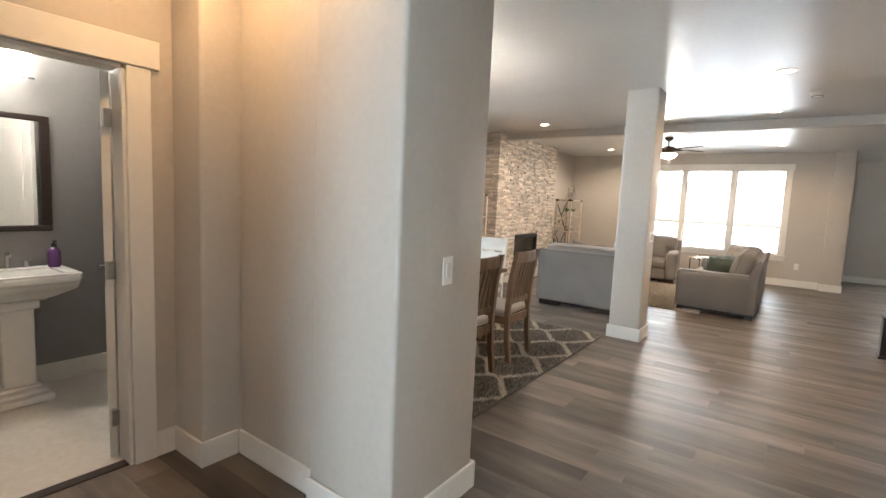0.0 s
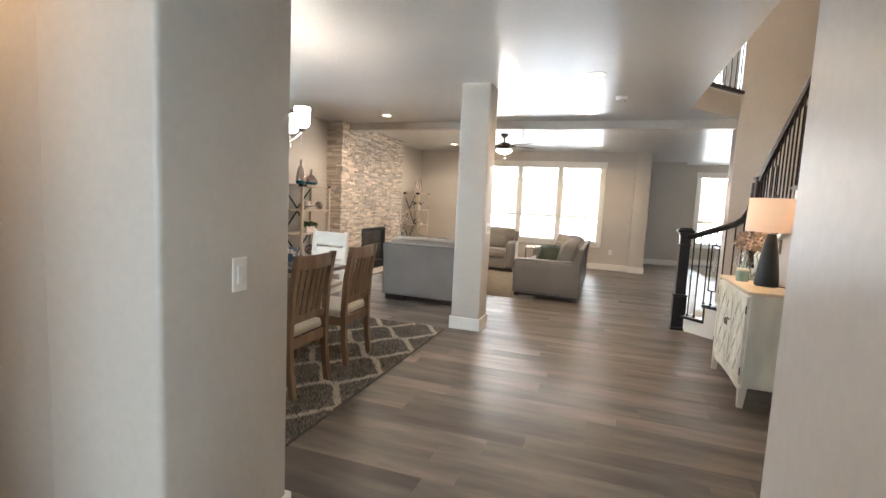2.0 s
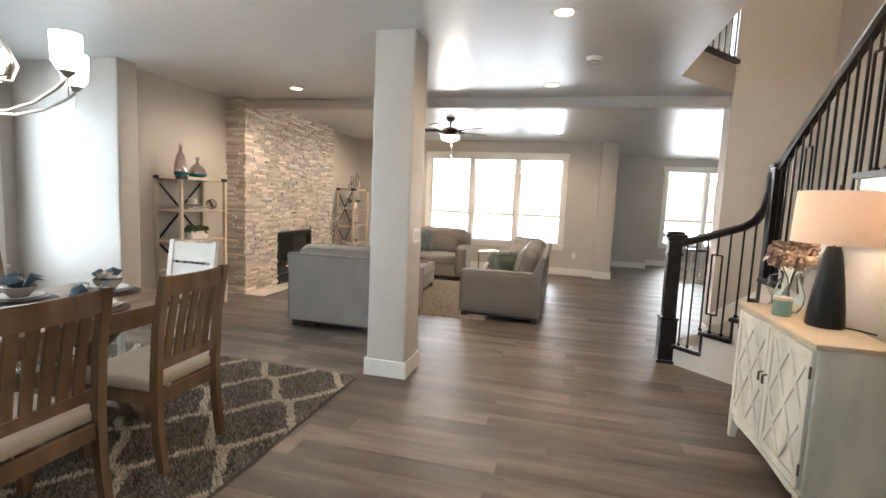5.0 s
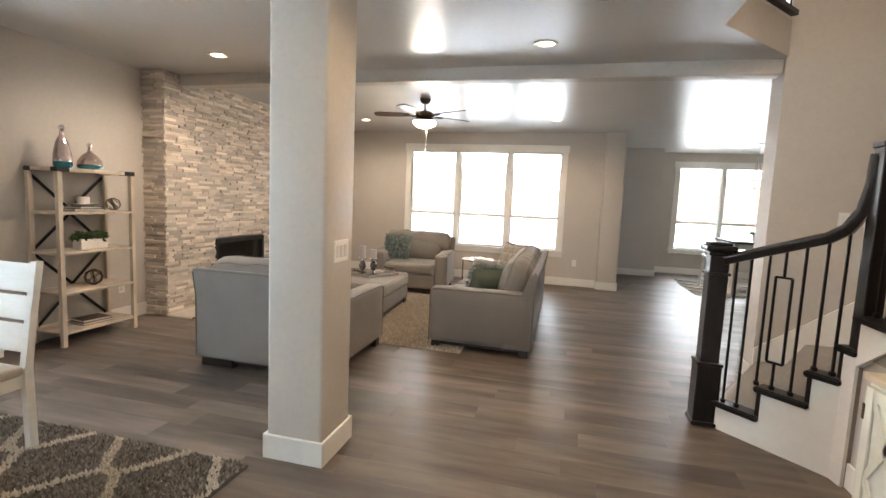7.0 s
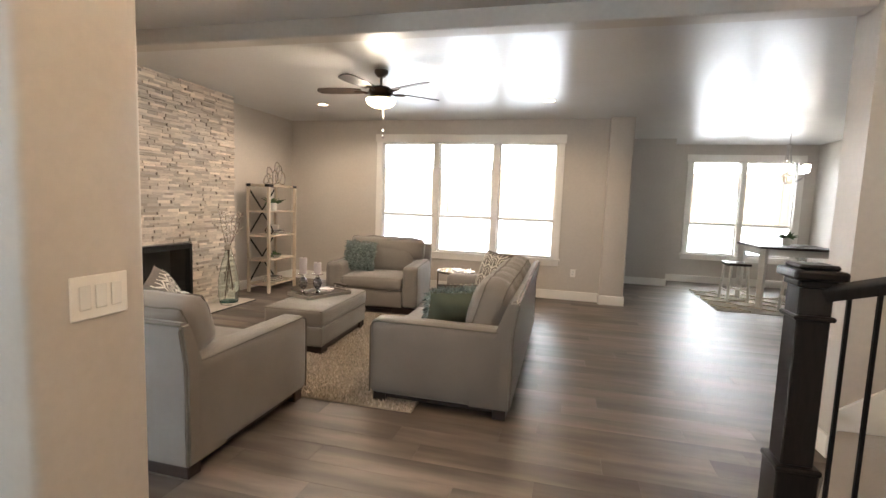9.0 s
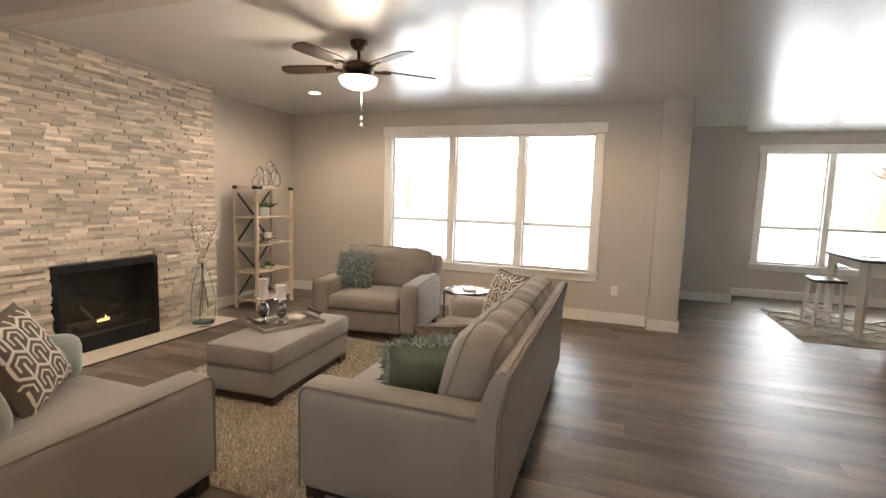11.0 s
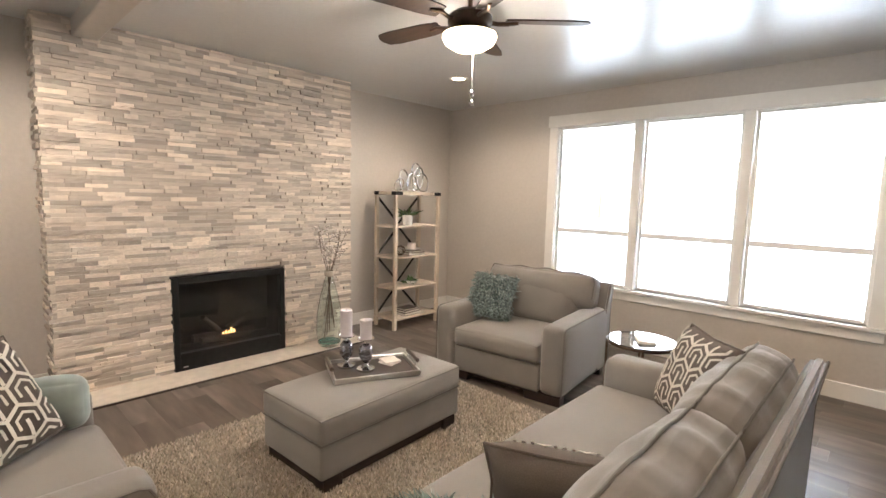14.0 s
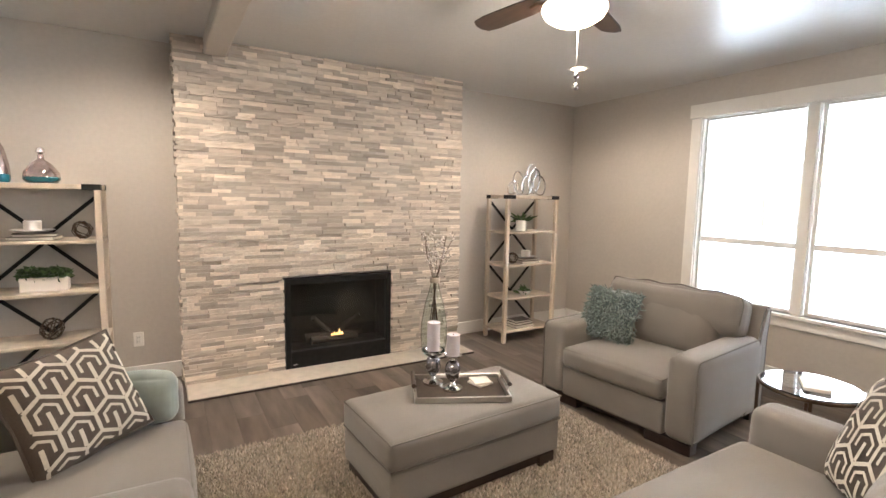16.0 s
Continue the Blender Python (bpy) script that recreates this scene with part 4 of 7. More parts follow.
bottle((SH1[0] + 0.02, SH1[1] - 0.20, 1.603), [(0.055, 0), (0.062, 0.02), (0.061, 0.045), (0.058, 0.10), (0.04, 0.19), (0.016, 0.24), (0.014, 0.27)], 0.045, "tall teal and rose glass bottle with stopper")
bottle((SH1[0] + 0.04, SH1[1] + 0.04, 1.603), [(0.07, 0), (0.088, 0.02), (0.087, 0.035), (0.085, 0.06), (0.05, 0.11), (0.016, 0.135), (0.014, 0.16)], 0.035, "squat teal and rose glass bottle with stopper")
books((SH1[0] + 0.02, SH1[1] - 0.02, 1.21), [(0.26, 0.19, 0.025), (0.24, 0.17, 0.02)], "closed book lying flat on the shelf", 1)
candle_plate((SH1[0] + 0.03, SH1[1] - 0.03, 1.256), "ivory pillar candle on a white plate")
wire_ball((SH1[0] + 0.06, SH1[1] + 0.25, 1.211), 0.066, 4)
pot_plant((SH1[0] + 0.04, SH1[1] + 0.02, 0.85), "box", "green leafy plant in white planter box", 2)
wire_ball((SH1[0] + 0.04, SH1[1] + 0.04, 0.491), 0.080, 8, "open star-shaped wire ornament in dark metal")
books((SH1[0] + 0.02, SH1[1] + 0.02, 0.13), [(0.28, 0.2, 0.025), (0.25, 0.19, 0.022)], "closed book lying flat on the shelf", 7)
pot_plant((SH2[0] + 0.05, SH2[1] - 0.05, 1.21), "succulent", "spiky green succulent in round white pot", 12)
books((SH2[0] + 0.03, SH2[1] + 0.06, 0.85), [(0.24, 0.18, 0.03), (0.22, 0.16, 0.02)], "closed book lying flat on the shelf", 13)
candle_plate((SH2[0] + 0.03, SH2[1] + 0.04, 0.901), "ivory pillar candle on a white plate")
wire_ball((SH2[0] + 0.06, SH2[1] - 0.17, 0.851), 0.064, 15)
pot_plant((SH2[0] + 0.05, SH2[1] + 0.02, 0.49), "bowl", "dark green succulent in shallow bowl", 17)
books((SH2[0] + 0.03, SH2[1] - 0.02, 0.13), [(0.27, 0.2, 0.03), (0.25, 0.18, 0.025), (0.22, 0.16, 0.02)], "closed book lying flat on the shelf", 19)
# looped metal sculpture
bm = bmesh.new()
for cy, cz, r, a, tilt in ((0.08, 0.125, 0.062, 1.7, 0.3), (-0.09, 0.10, 0.055, 1.8, -0.3), (0.0, 0.085, 0.055, 1.5, 0.1), (0.14, 0.09, 0.07, 1.25, -0.2), (-0.15, 0.06, 0.05, 1.15, 0.4), (0.05, 0.20, 0.05, 1.3, 0)):
    tube(bm, [(tilt * 0.05 * math.sin(k * math.pi / 9), cy + r * math.cos(k * math.pi / 9) + tilt * 0.1 * math.sin(k * math.pi / 9) * r, max(0.008, cz + a * r * math.sin(k * math.pi / 9))) for k in range(19)], 0.007, 7)
bm.transform(Matrix.Scale(1.3, 4))
single("ring_sculpture", bm, M_CHROME, "sculpture of linked silver metal rings", "sculpture", place=(SH2[0] + 0.02, SH2[1] + 0.03, 1.603), smooth=True)

# floor vase with twigs
VX, VY = -3.57, 10.43
v = thing("floor_vase", (VX, VY, 0.02), "tall aqua glass floor vase with blossom twigs", "vase")
bm = bmesh.new()
outer = [(0.0, 0.0), (0.092, 0.0), (0.115, 0.03), (0.130, 0.16), (0.124, 0.30), (0.092, 0.46), (0.054, 0.58), (0.038, 0.64), (0.042, 0.70)]
turned(bm, [(q, z * 1.1) for q, z in outer + [(0.037, 0.70), (0.033, 0.64), (0.050, 0.58), (0.088, 0.46), (0.120, 0.30), (0.126, 0.16), (0.110, 0.035), (0, 0.03)]], 32)
part("glass", bm, M_AQUAGLASS, v, smooth=True)
bm = bmesh.new()
turned(bm, [(0, 0.031), (0.09, 0.031), (0.108, 0.040), (0.112, 0.055), (0, 0.056)], 24)
part("glass_foot", bm, M_TEALGLASS, v, "deep teal glass base", smooth=True)
bm = bmesh.new()
turned(bm, [(0.044, 0.715), (0.049, 0.72), (0.049, 0.765), (0.044, 0.77)], 16)
part("collar", bm, M_WASHWOOD, v, "twine collar round the neck", smooth=True)
rnd = random.Random(21)
bm = bmesh.new()
buds, budf = [], []
for k in range(7):
    a = rnd.uniform(0, 6.28)
    sp = rnd.uniform(0.08, 0.24)
    tip = Vector((sp * math.cos(a), sp * math.sin(a), rnd.uniform(1.0, 1.32)))
    mid = Vector((0.02 * math.cos(a), 0.02 * math.sin(a), 0.76))
    low = Vector((-0.05 * math.cos(a), -0.05 * math.sin(a), 0.06 + 0.04 * k))
    main = [low, mid * 0.6 + low * 0.4, mid, mid.lerp(tip, 0.5) + Vector((rnd.uniform(-.03, .03), rnd.uniform(-.03, .03), 0)), tip]
    tube(bm, main, 0.0045, 5, 0.0018)
    for q in range(7):
        s0 = mid.lerp(tip, rnd.uniform(0.25, 0.95))
        e0 = s0 + Vector((rnd.uniform(-.09, .09), rnd.uniform(-.09, .09), rnd.uniform(0.0, 0.10)))
        tube(bm, [s0, (s0 + e0) / 2 + Vector((0, 0, 0.01)), e0], 0.0022, 4, 0.001)
        for z in range(4):
            c = s0.lerp(e0, rnd.uniform(0.3, 1.0))
            n0 = len(buds)
            rr = rnd.uniform(0.008, 0.016)
            for dv in ((rr, 0, 0), (-rr, 0, 0), (0, rr, 0), (0, -rr, 0), (0, 0, rr), (0, 0, -rr)):
                buds.append(tuple(c + Vector(dv)))
            budf += [tuple(n0 + i for i in t) for t in ((0, 2, 4), (2, 1, 4), (1, 3, 4), (3, 0, 4), (2, 0, 5), (1, 2, 5), (3, 1, 5), (0, 3, 5))]
part("twigs", bm, M_TWIG, v, "bare brown twigs", smooth=True)
tagged(raw_part("blossoms", buds, budf, M_BLOSSOM, v, "small dried blossoms"), kind="stuff")

# side table
st = thing("side_table", (-0.75, 11.25, 0), "round glass-topped side table with dark metal frame", "table")
bm = bmesh.new()
turned(bm, [(0, 0.548), (0.235, 0.548), (0.235, 0.556), (0, 0.556)], 36)
part("tabletop", bm, M_SMOKEGLASS, st, "clear glass top", smooth=True)
for z in (0.54, 0.16):
    bm = bmesh.new()
    loop_tube(bm, [(0.24 * math.cos(k * math.pi / 16), 0.24 * math.sin(k * math.pi / 16), z) for k in range(32)], 0.011, 8)
    part("hoop", bm, M_BRONZE, st, "dark metal hoop", smooth=True)
for k in range(4):
    bm = bmesh.new()
    a = k * math.pi / 2 + 0.4
    tube(bm, [(0.24 * math.cos(a), 0.24 * math.sin(a), z) for z in (0, 0.16, 0.35, 0.54)], 0.010, 8)
    part("leg", bm, M_BRONZE, st, smooth=True)
single("notebook", boxed(-0.06, 0.06, -0.09, 0.09, 0, 0.02, bevel=0.003), M_CANDLE, "small white book on the side table", "book", place=(-0.72, 11.23, 0.557), turn=30)

# fireplace insert, hearth and chimney breast
fp = thing("fireplace", (-3.80, 9.563, 0), "black gas fireplace insert with small lit flame", "fireplace")
for q in ((-0.06, 0.012, -0.50, -0.455, 0.012, 0.826), (-0.06, 0.012, 0.455, 0.50, 0.012, 0.826), (-0.06, 0.012, -0.455, 0.455, 0.77, 0.826), (-0.06, 0.012, -0.455, 0.455, 0.012, 0.165)):
    part("surround", boxed(*q, bevel=0.003), M_BLACK, fp, "black steel surround")
bm = bmesh.new()
for q in ((-0.295, -0.28, -0.46, 0.46, 0.1, 0.8), (-0.28, -0.06, -0.47, -0.455, 0.1, 0.8), (-0.28, -0.06, 0.455, 0.47, 0.1, 0.8), (-0.28, -0.06, -0.455, 0.455, 0.79, 0.80), (-0.28, -0.06, -0.455, 0.455, 0.10, 0.165)):
    box(bm, *q)
part("firebox", bm, M_SOOT, fp, "sooty black firebox")
g = part("pane", boxed(-0.030, -0.026, -0.455, 0.455, 0.166, 0.769), M_GLASS, fp, "glass front")
g.visible_shadow = False
for k, (a, b, r) in enumerate((((-0.23, -0.28, 0.21), (-0.20, 0.27, 0.22), 0.042), ((-0.15, -0.24, 0.20), (-0.18, 0.22, 0.19), 0.035), ((-0.23, -0.05, 0.25), (-0.14, -0.22, 0.42), 0.03), ((-0.22, 0.03, 0.26), (-0.16, 0.24, 0.40), 0.03))):
    bm = bmesh.new()
    rod(bm, a, b, r, r * 0.8, 9)
    part("log", bm, M_LOG, fp, "charred ceramic log", smooth=True)
for k, (y, h) in enumerate(((-0.05, 0.022), (-0.025, 0.035), (0.0, 0.028), (0.025, 0.06), (0.05, 0.035))):
    bm = bmesh.new()
    turned(bm, [(0, 0), (0.006, 0.006), (0.0075, h * 0.35), (0.004, h * 0.75), (0, h)], 8, at=(-0.12, y, 0.235))
    part("flame", bm, M_FLAME, fp, "small orange gas flame", smooth=True)
part("badge", boxed(0.0125, 0.0135, -0.44, -0.40, 0.045, 0.053), M_NICKEL, fp, "small silver badge")
structure("hearth", boxed(-3.81, -3.475, 8.28, 10.84, -0.005, 0.016, bevel=0.004), M_HEARTH, "flush pale stone hearth strip")
structure("hearth_trim", boxed(-3.475, -3.455, 8.28, 10.84, -0.005, 0.013, bevel=0.004), M_DARKWOOD, "brown wooden edge strip of the hearth")
CB = structure("wall_chimney", box(box(box(bmesh.new(), -4.10, -3.83, 8.305, 9.053, 0, H), -4.10, -3.83, 10.073, 10.82, 0, H), -4.10, -3.83, 9.053, 10.073, 0.832, H), M_MORTAR, "stone-clad chimney breast")

# ceiling fan
FX, FY = -1.30, 9.874
fan = thing("ceiling_fan", (FX, FY, H), "bronze ceiling fan with lit glass bowl and dark blades", "ceiling fan")
bm = bmesh.new()
turned(bm, [(0, 0), (0.07, 0), (0.068, -0.03), (0.04, -0.065), (0.014, -0.07), (0.012, -0.15), (0, -0.15)], 24)
part("canopy", bm, M_BRONZE, fan, smooth=True)
bm = bmesh.new()
turned(bm, [(0, -0.145), (0.03, -0.15), (0.09, -0.165), (0.125, -0.19), (0.125, -0.225), (0.10, -0.25), (0.06, -0.262), (0, -0.262)], 28)
part("motor_housing", bm, M_BRONZE, fan, smooth=True)
bm = bmesh.new()
turned(bm, [(0, -0.26), (0.055, -0.262), (0.06, -0.272), (0.15, -0.278), (0.155, -0.285), (0, -0.285)], 28)
part("light_fitter", bm, M_BRONZE, fan, smooth=True)
bm = bmesh.new()
turned(bm, [(0.150, -0.285), (0.152, -0.298), (0.136, -0.330), (0.09, -0.358), (0.03, -0.370), (0, -0.372)], 28)
part("light_bowl", bm, M_BOWL, fan, "lit frosted glass bowl", smooth=True)
for k in range(5):
    a = math.radians(44 + 72 * k)
    rot = Matrix.Rotation(a, 4, "Z")
    bm = bmesh.new()
    outline = [(0.20, -0.05), (0.30, -0.064), (0.56, -0.070), (0.64, -0.058), (0.665, -0.02), (0.665, 0.02), (0.64, 0.058), (0.56, 0.070), (0.30, 0.064), (0.20, 0.05)]
    prism(bm, outline, "z", -0.004, 0.004)
    bm.transform(rot @ Matrix.Translation((0, 0, -0.205)) @ Matrix.Rotation(radians(11), 4, "X"))
    bl = part("blade", bm, M_FANBLADE, fan, "dark walnut blade")
    bm = bmesh.new()
    tube(bm, [rot @ Vector(q) for q in ((0.10, 0, -0.212), (0.15, 0, -0.222), (0.21, 0.02, -0.214), (0.27, 0, -0.211))], 0.012, 6)
    part("blade_arm", bm, M_BRONZE, bl, smooth=True)
bm = bmesh.new()
tube(bm, [(0.03, 0, -0.370), (0.03, 0, -0.62)], 0.0025, 5)
part("pull_chain", bm, M_NICKEL, fan, "thin metal pull chain")
for z in (-0.62, -0.672):
    bm = bmesh.new()
    turned(bm, [(0, z), (0.010, z + 0.004), (0.014, z + 0.016), (0.010, z + 0.028), (0.003, z + 0.034), (0.0025, z + 0.055), (0, z + 0.056)], 12, at=(0.03, 0, 0))
    part("pull_knob", bm, M_CHROME, fan, smooth=True)

# recessed lights and detectors in the ceiling
for _x, _y in CANS:
    c = thing("recessed_light", (_x, _y, H), "round recessed ceiling light with white trim, lit", "ceiling light", "recessed lights")
    bm = bmesh.new()
    turned(bm, [(0.062, -0.001), (0.062, -0.006), (0.090, -0.008), (0.096, -0.001)], 28)
    part("trim_ring", bm, M_PLASTIC, c, smooth=True)
    bm = bmesh.new()
    turned(bm, [(0, -0.003), (0.062, -0.003), (0.062, -0.001), (0, -0.001)], 24)
    part("lens", bm, M_CANLENS, c, "glowing warm lens")
det = thing("smoke_detector", (0.68, 6.94, H), "round white ceiling smoke detector", "smoke detector")
bm = bmesh.new()
turned(bm, [(0, -0.042), (0.045, -0.042), (0.058, -0.034), (0.066, -0.014), (0.07, 0), (0, 0)], 28)
part("body", bm, M_PLASTIC, det, smooth=True)
bm = bmesh.new()
turned(bm, [(0.047, -0.044), (0.052, -0.044), (0.052, -0.036), (0.047, -0.036)], 28)
part("vent_ring", bm, M_GREYCLOTH, det, "dark vent ring")


def plate_of(name, place, turn, w, h, rockers, label, category):
    """A wall plate that faces -y in its own axes."""
    p = thing(name, place, label, category, turn=turn)
    part("cover_plate", boxed(-w / 2, w / 2, -0.006, 0, -h / 2, h / 2, bevel=0.003), M_PLASTIC, p)
    for k in range(rockers):
        x = (k - (rockers - 1) / 2) * 0.046
        bm = boxed(x - 0.0165, x + 0.0165, -0.010, -0.005, -0.033, 0.033, bevel=0.002)
        if category == "outlet":
            part("socket", bm, M_CERAMIC, p)
            for z in (-0.018, 0.018):
                bm = box(boxed(x - 0.008, x - 0.006, -0.0112, -0.0102, z - 0.005, z + 0.005), x + 0.006, x + 0.008, -0.0112, -0.0102, z - 0.005, z + 0.005)
                part("slot", bm, M_BLACK, p)
        else:
            part("rocker", bm, M_CERAMIC, p)
    return p


plate_of("light_switch", (-0.615, 2.318, 1.157), 90, 0.075, 0.125, 1, "white single rocker light switch on the wall", "light switch")
plate_of("light_switch", (-0.652, 6.255, 1.16), 90, 0.17, 0.12, 3, "white triple rocker light switch on the pillar", "light switch")
plate_of("light_switch", (2.74, 8.45, 1.44), 0, 0.075, 0.12, 1, "white light switch beside the stair", "light switch")
plate_of("outlet", (0.75, 12.74, 0.42), 0, 0.075, 0.12, 1, "white duplex outlet under the window", "outlet")
plate_of("outlet", (-4.10, 7.96, 0.36), 90, 0.075, 0.12, 1, "white duplex outlet beside the chimney breast", "outlet")
plate_of("outlet", (2.12, 5.13, 0.41), -90, 0.075, 0.12, 1, "white duplex outlet behind the console", "outlet")

# ---- dining room ----
M_OAK = material("weathered_brown_oak", (0.17, 0.105, 0.06), 0.5, grain=0.35, grain_scale=9, stretch=(1, 1, 0.2), stain=0.2, stain_scale=3, bump=0.15, bump_scale=40)
M_OAKTOP = material("weathered_oak_top", (0.145, 0.09, 0.055), 0.36, grain=0.35, grain_scale=9, stretch=(1, 0.15, 1), stain=0.2, stain_scale=3, bump=0.12, bump_scale=40, per_object=0.12)
M_LINEN = material("cream_linen_seat", (0.42, 0.375, 0.315), 0.9, grain=0.08, grain_scale=300, stain=0.05, bump=0.2, bump_scale=350, sheen=0.2)
M_WHITEWOOD = material("white_painted_wood", (0.74, 0.72, 0.67), 0.4, grain=0.06, grain_scale=12, stretch=(0.3, 1, 1), stain=0.05, bump=0.08)
M_CHARGER = material("dark_woven_placemat", (0.07, 0.055, 0.045), 0.7, grain=0.3, grain_scale=150, bump=0.5, bump_scale=200)
M_PLATE = material("taupe_rimmed_plate", (0.30, 0.28, 0.26), 0.25, grain=0.04)
M_BLUENAPKIN = material("slate_blue_napkin", (0.12, 0.19, 0.25), 0.85, grain=0.12, grain_scale=60, stain=0.1, stain_scale=8, bump=0.2, bump_scale=300)
M_PETAL = material("white_petal", (0.78, 0.76, 0.72), 0.6, per_island=0.08)
M_SHADE = glow("lit_white_glass_shade", (1.0, 0.95, 0.88), 11.0)


def trellis(x, y):
    """1 on the cream ogee lattice of the rug, 0 between."""
    u, v = x / 0.66, y / 0.66
    g = 0.25 * (1 - math.cos(2 * math.pi * u))
    slope = 0.5 * math.pi * abs(math.sin(2 * math.pi * u))
    for s in (g, -g):
        d = abs((v - s + 0.5) % 1.0 - 0.5) * 0.66 / math.sqrt(1 + slope * slope)
        if d < 0.026:
            return 1
    return 0


shag_rug("dining_rug", -3.75, -1.01, 2.75, 5.95, 0.0135, 0.022, lambda x, y: trellis(x - 0.760, y - 1.32), {0: ("pile", M_SHAGGREY, "charcoal grey pile"), 1: ("lattice_pile", M_SHAGCREAM, "cream lattice pile")}, M_RUGBACK,
         "charcoal grey shag rug with cream trellis lattice", 9)


def slat_chair(place, turn, label):
    """Dining chair that faces -x in its own axes, origin at the middle of its seat on the floor."""
    c = thing("dining_chair", place, label, "chair", "chairs round the dining table", turn)
    for sy in (-1, 1):
        bm = bmesh.new()
        prism(bm, [(-0.245, 0), (-0.205, 0), (-0.195, 0.42), (-0.25, 0.42)], "y", sy * 0.215 - 0.022, sy * 0.215 + 0.022)
        part("front_leg", bm, M_OAK, c)
        bm = bmesh.new()
        prism(bm, [(0.285, 0), (0.245, 0), (0.215, 0.22), (0.205, 0.45), (0.225, 0.75), (0.275, 1.02), (0.312, 1.02), (0.268, 0.75), (0.25, 0.45), (0.258, 0.22)], "y", sy * 0.215 - 0.020, sy * 0.215 + 0.020)
        part("back_post", bm, M_OAK, c)
        part("side_rail", boxed(-0.20, 0.215, sy * 0.215 - 0.012, sy * 0.215 + 0.012, 0.345, 0.42, bevel=0.003), M_OAK, c)
    part("front_rail", boxed(-0.235, -0.213, -0.195, 0.195, 0.345, 0.42, bevel=0.003), M_OAK, c)
    part("back_rail", boxed(0.212, 0.236, -0.196, 0.196, 0.345, 0.42, bevel=0.003), M_OAK, c)
    part("seat", soft_box(bmesh.new(), -0.262, 0.215, -0.238, 0.238, 0.42, 0.485, r=0.025, puff=(0.004, 0.0, 0.016), n=5), M_LINEN, c, "cream linen upholstered seat", smooth=True)
    bm = bmesh.new()
    ys = [-0.195 + 0.39 * k / 10 for k in range(11)]
    front = [(0.272 + 0.022 * (1 - (q / 0.195) ** 2), q) for q in ys]
    prism(bm, front + [(x + 0.022, q) for x, q in reversed(front)], "z", 0.915, 1.012)
    part("top_rail", bm, M_OAK, c)
    bm = bmesh.new()
    bar(bm, (0.222, -0.195, 0.55), (0.222, 0.195, 0.55), 0.022, 0.05)
    part("lower_rail", bm, M_OAK, c)
    for k in range(5):
        y = -0.135 + 0.0675 * k
        bow = 0.020 * (1 - (y / 0.195) ** 2)
        bm = bmesh.new()
        prism(bm, [(0.214, 0.57), (0.228, 0.57), (0.250 + bow * 0.4, 0.75), (0.278 + bow, 0.93), (0.264 + bow, 0.93), (0.236 + bow * 0.4, 0.75)], "y", y - 0.022, y + 0.022)
        part("slat", bm, M_OAK, c)
    return c


first = slat_chair((-1.61, 3.857, 0.018), 0, "brown oak slat-back dining chair with cream linen seat")
copy_thing(first, pose(-1.635, 4.60, 0.018, 0, 0, 2))
copy_thing(first, pose(-3.02, 3.95, 0.018, 0, 0, 180))
copy_thing(first, pose(-3.02, 4.70, 0.018, 0, 0, 178))

# white ladder-back chair at the table's head
lc = thing("ladder_back_chair", (-2.42, 5.50, 0.018), "white painted ladder-back chair with cream seat", "chair", "chairs round the dining table", 0)
for sx in (-1, 1):
    bm = bmesh.new()
    prism(bm, [(0.245, 0), (0.205, 0), (0.195, 0.45), (0.235, 0.75), (0.275, 1.02), (0.312, 1.02), (0.272, 0.75), (0.235, 0.45)], "x", sx * 0.205 - 0.021, sx * 0.205 + 0.021)
    part("back_post", bm, M_WHITEWOOD, lc)
    part("front_leg", boxed(sx * 0.205 - 0.021, sx * 0.205 + 0.021, -0.235, -0.195, 0, 0.42, bevel=0.003), M_WHITEWOOD, lc)
    part("side_rail", boxed(sx * 0.205 - 0.011, sx * 0.205 + 0.011, -0.195, 0.195, 0.35, 0.42, bevel=0.003), M_WHITEWOOD, lc)
part("seat", soft_box(bmesh.new(), -0.235, 0.235, -0.245, 0.19, 0.42, 0.475, r=0.022, puff=(0, 0, 0.014), n=5), M_LINEN, lc, "cream linen upholstered seat", smooth=True)
for z0, z1 in ((0.53, 0.68), (0.70, 0.83), (0.85, 1.005)):
    y = 0.215 + (z0 - 0.45) * 0.13
    bm = bmesh.new()
    bar(bm, (0, y, z0), (0, y + 0.02, z1), 0.37, 0.018, bevel=0.003)
    part("back_slat", bm, M_WHITEWOOD, lc)

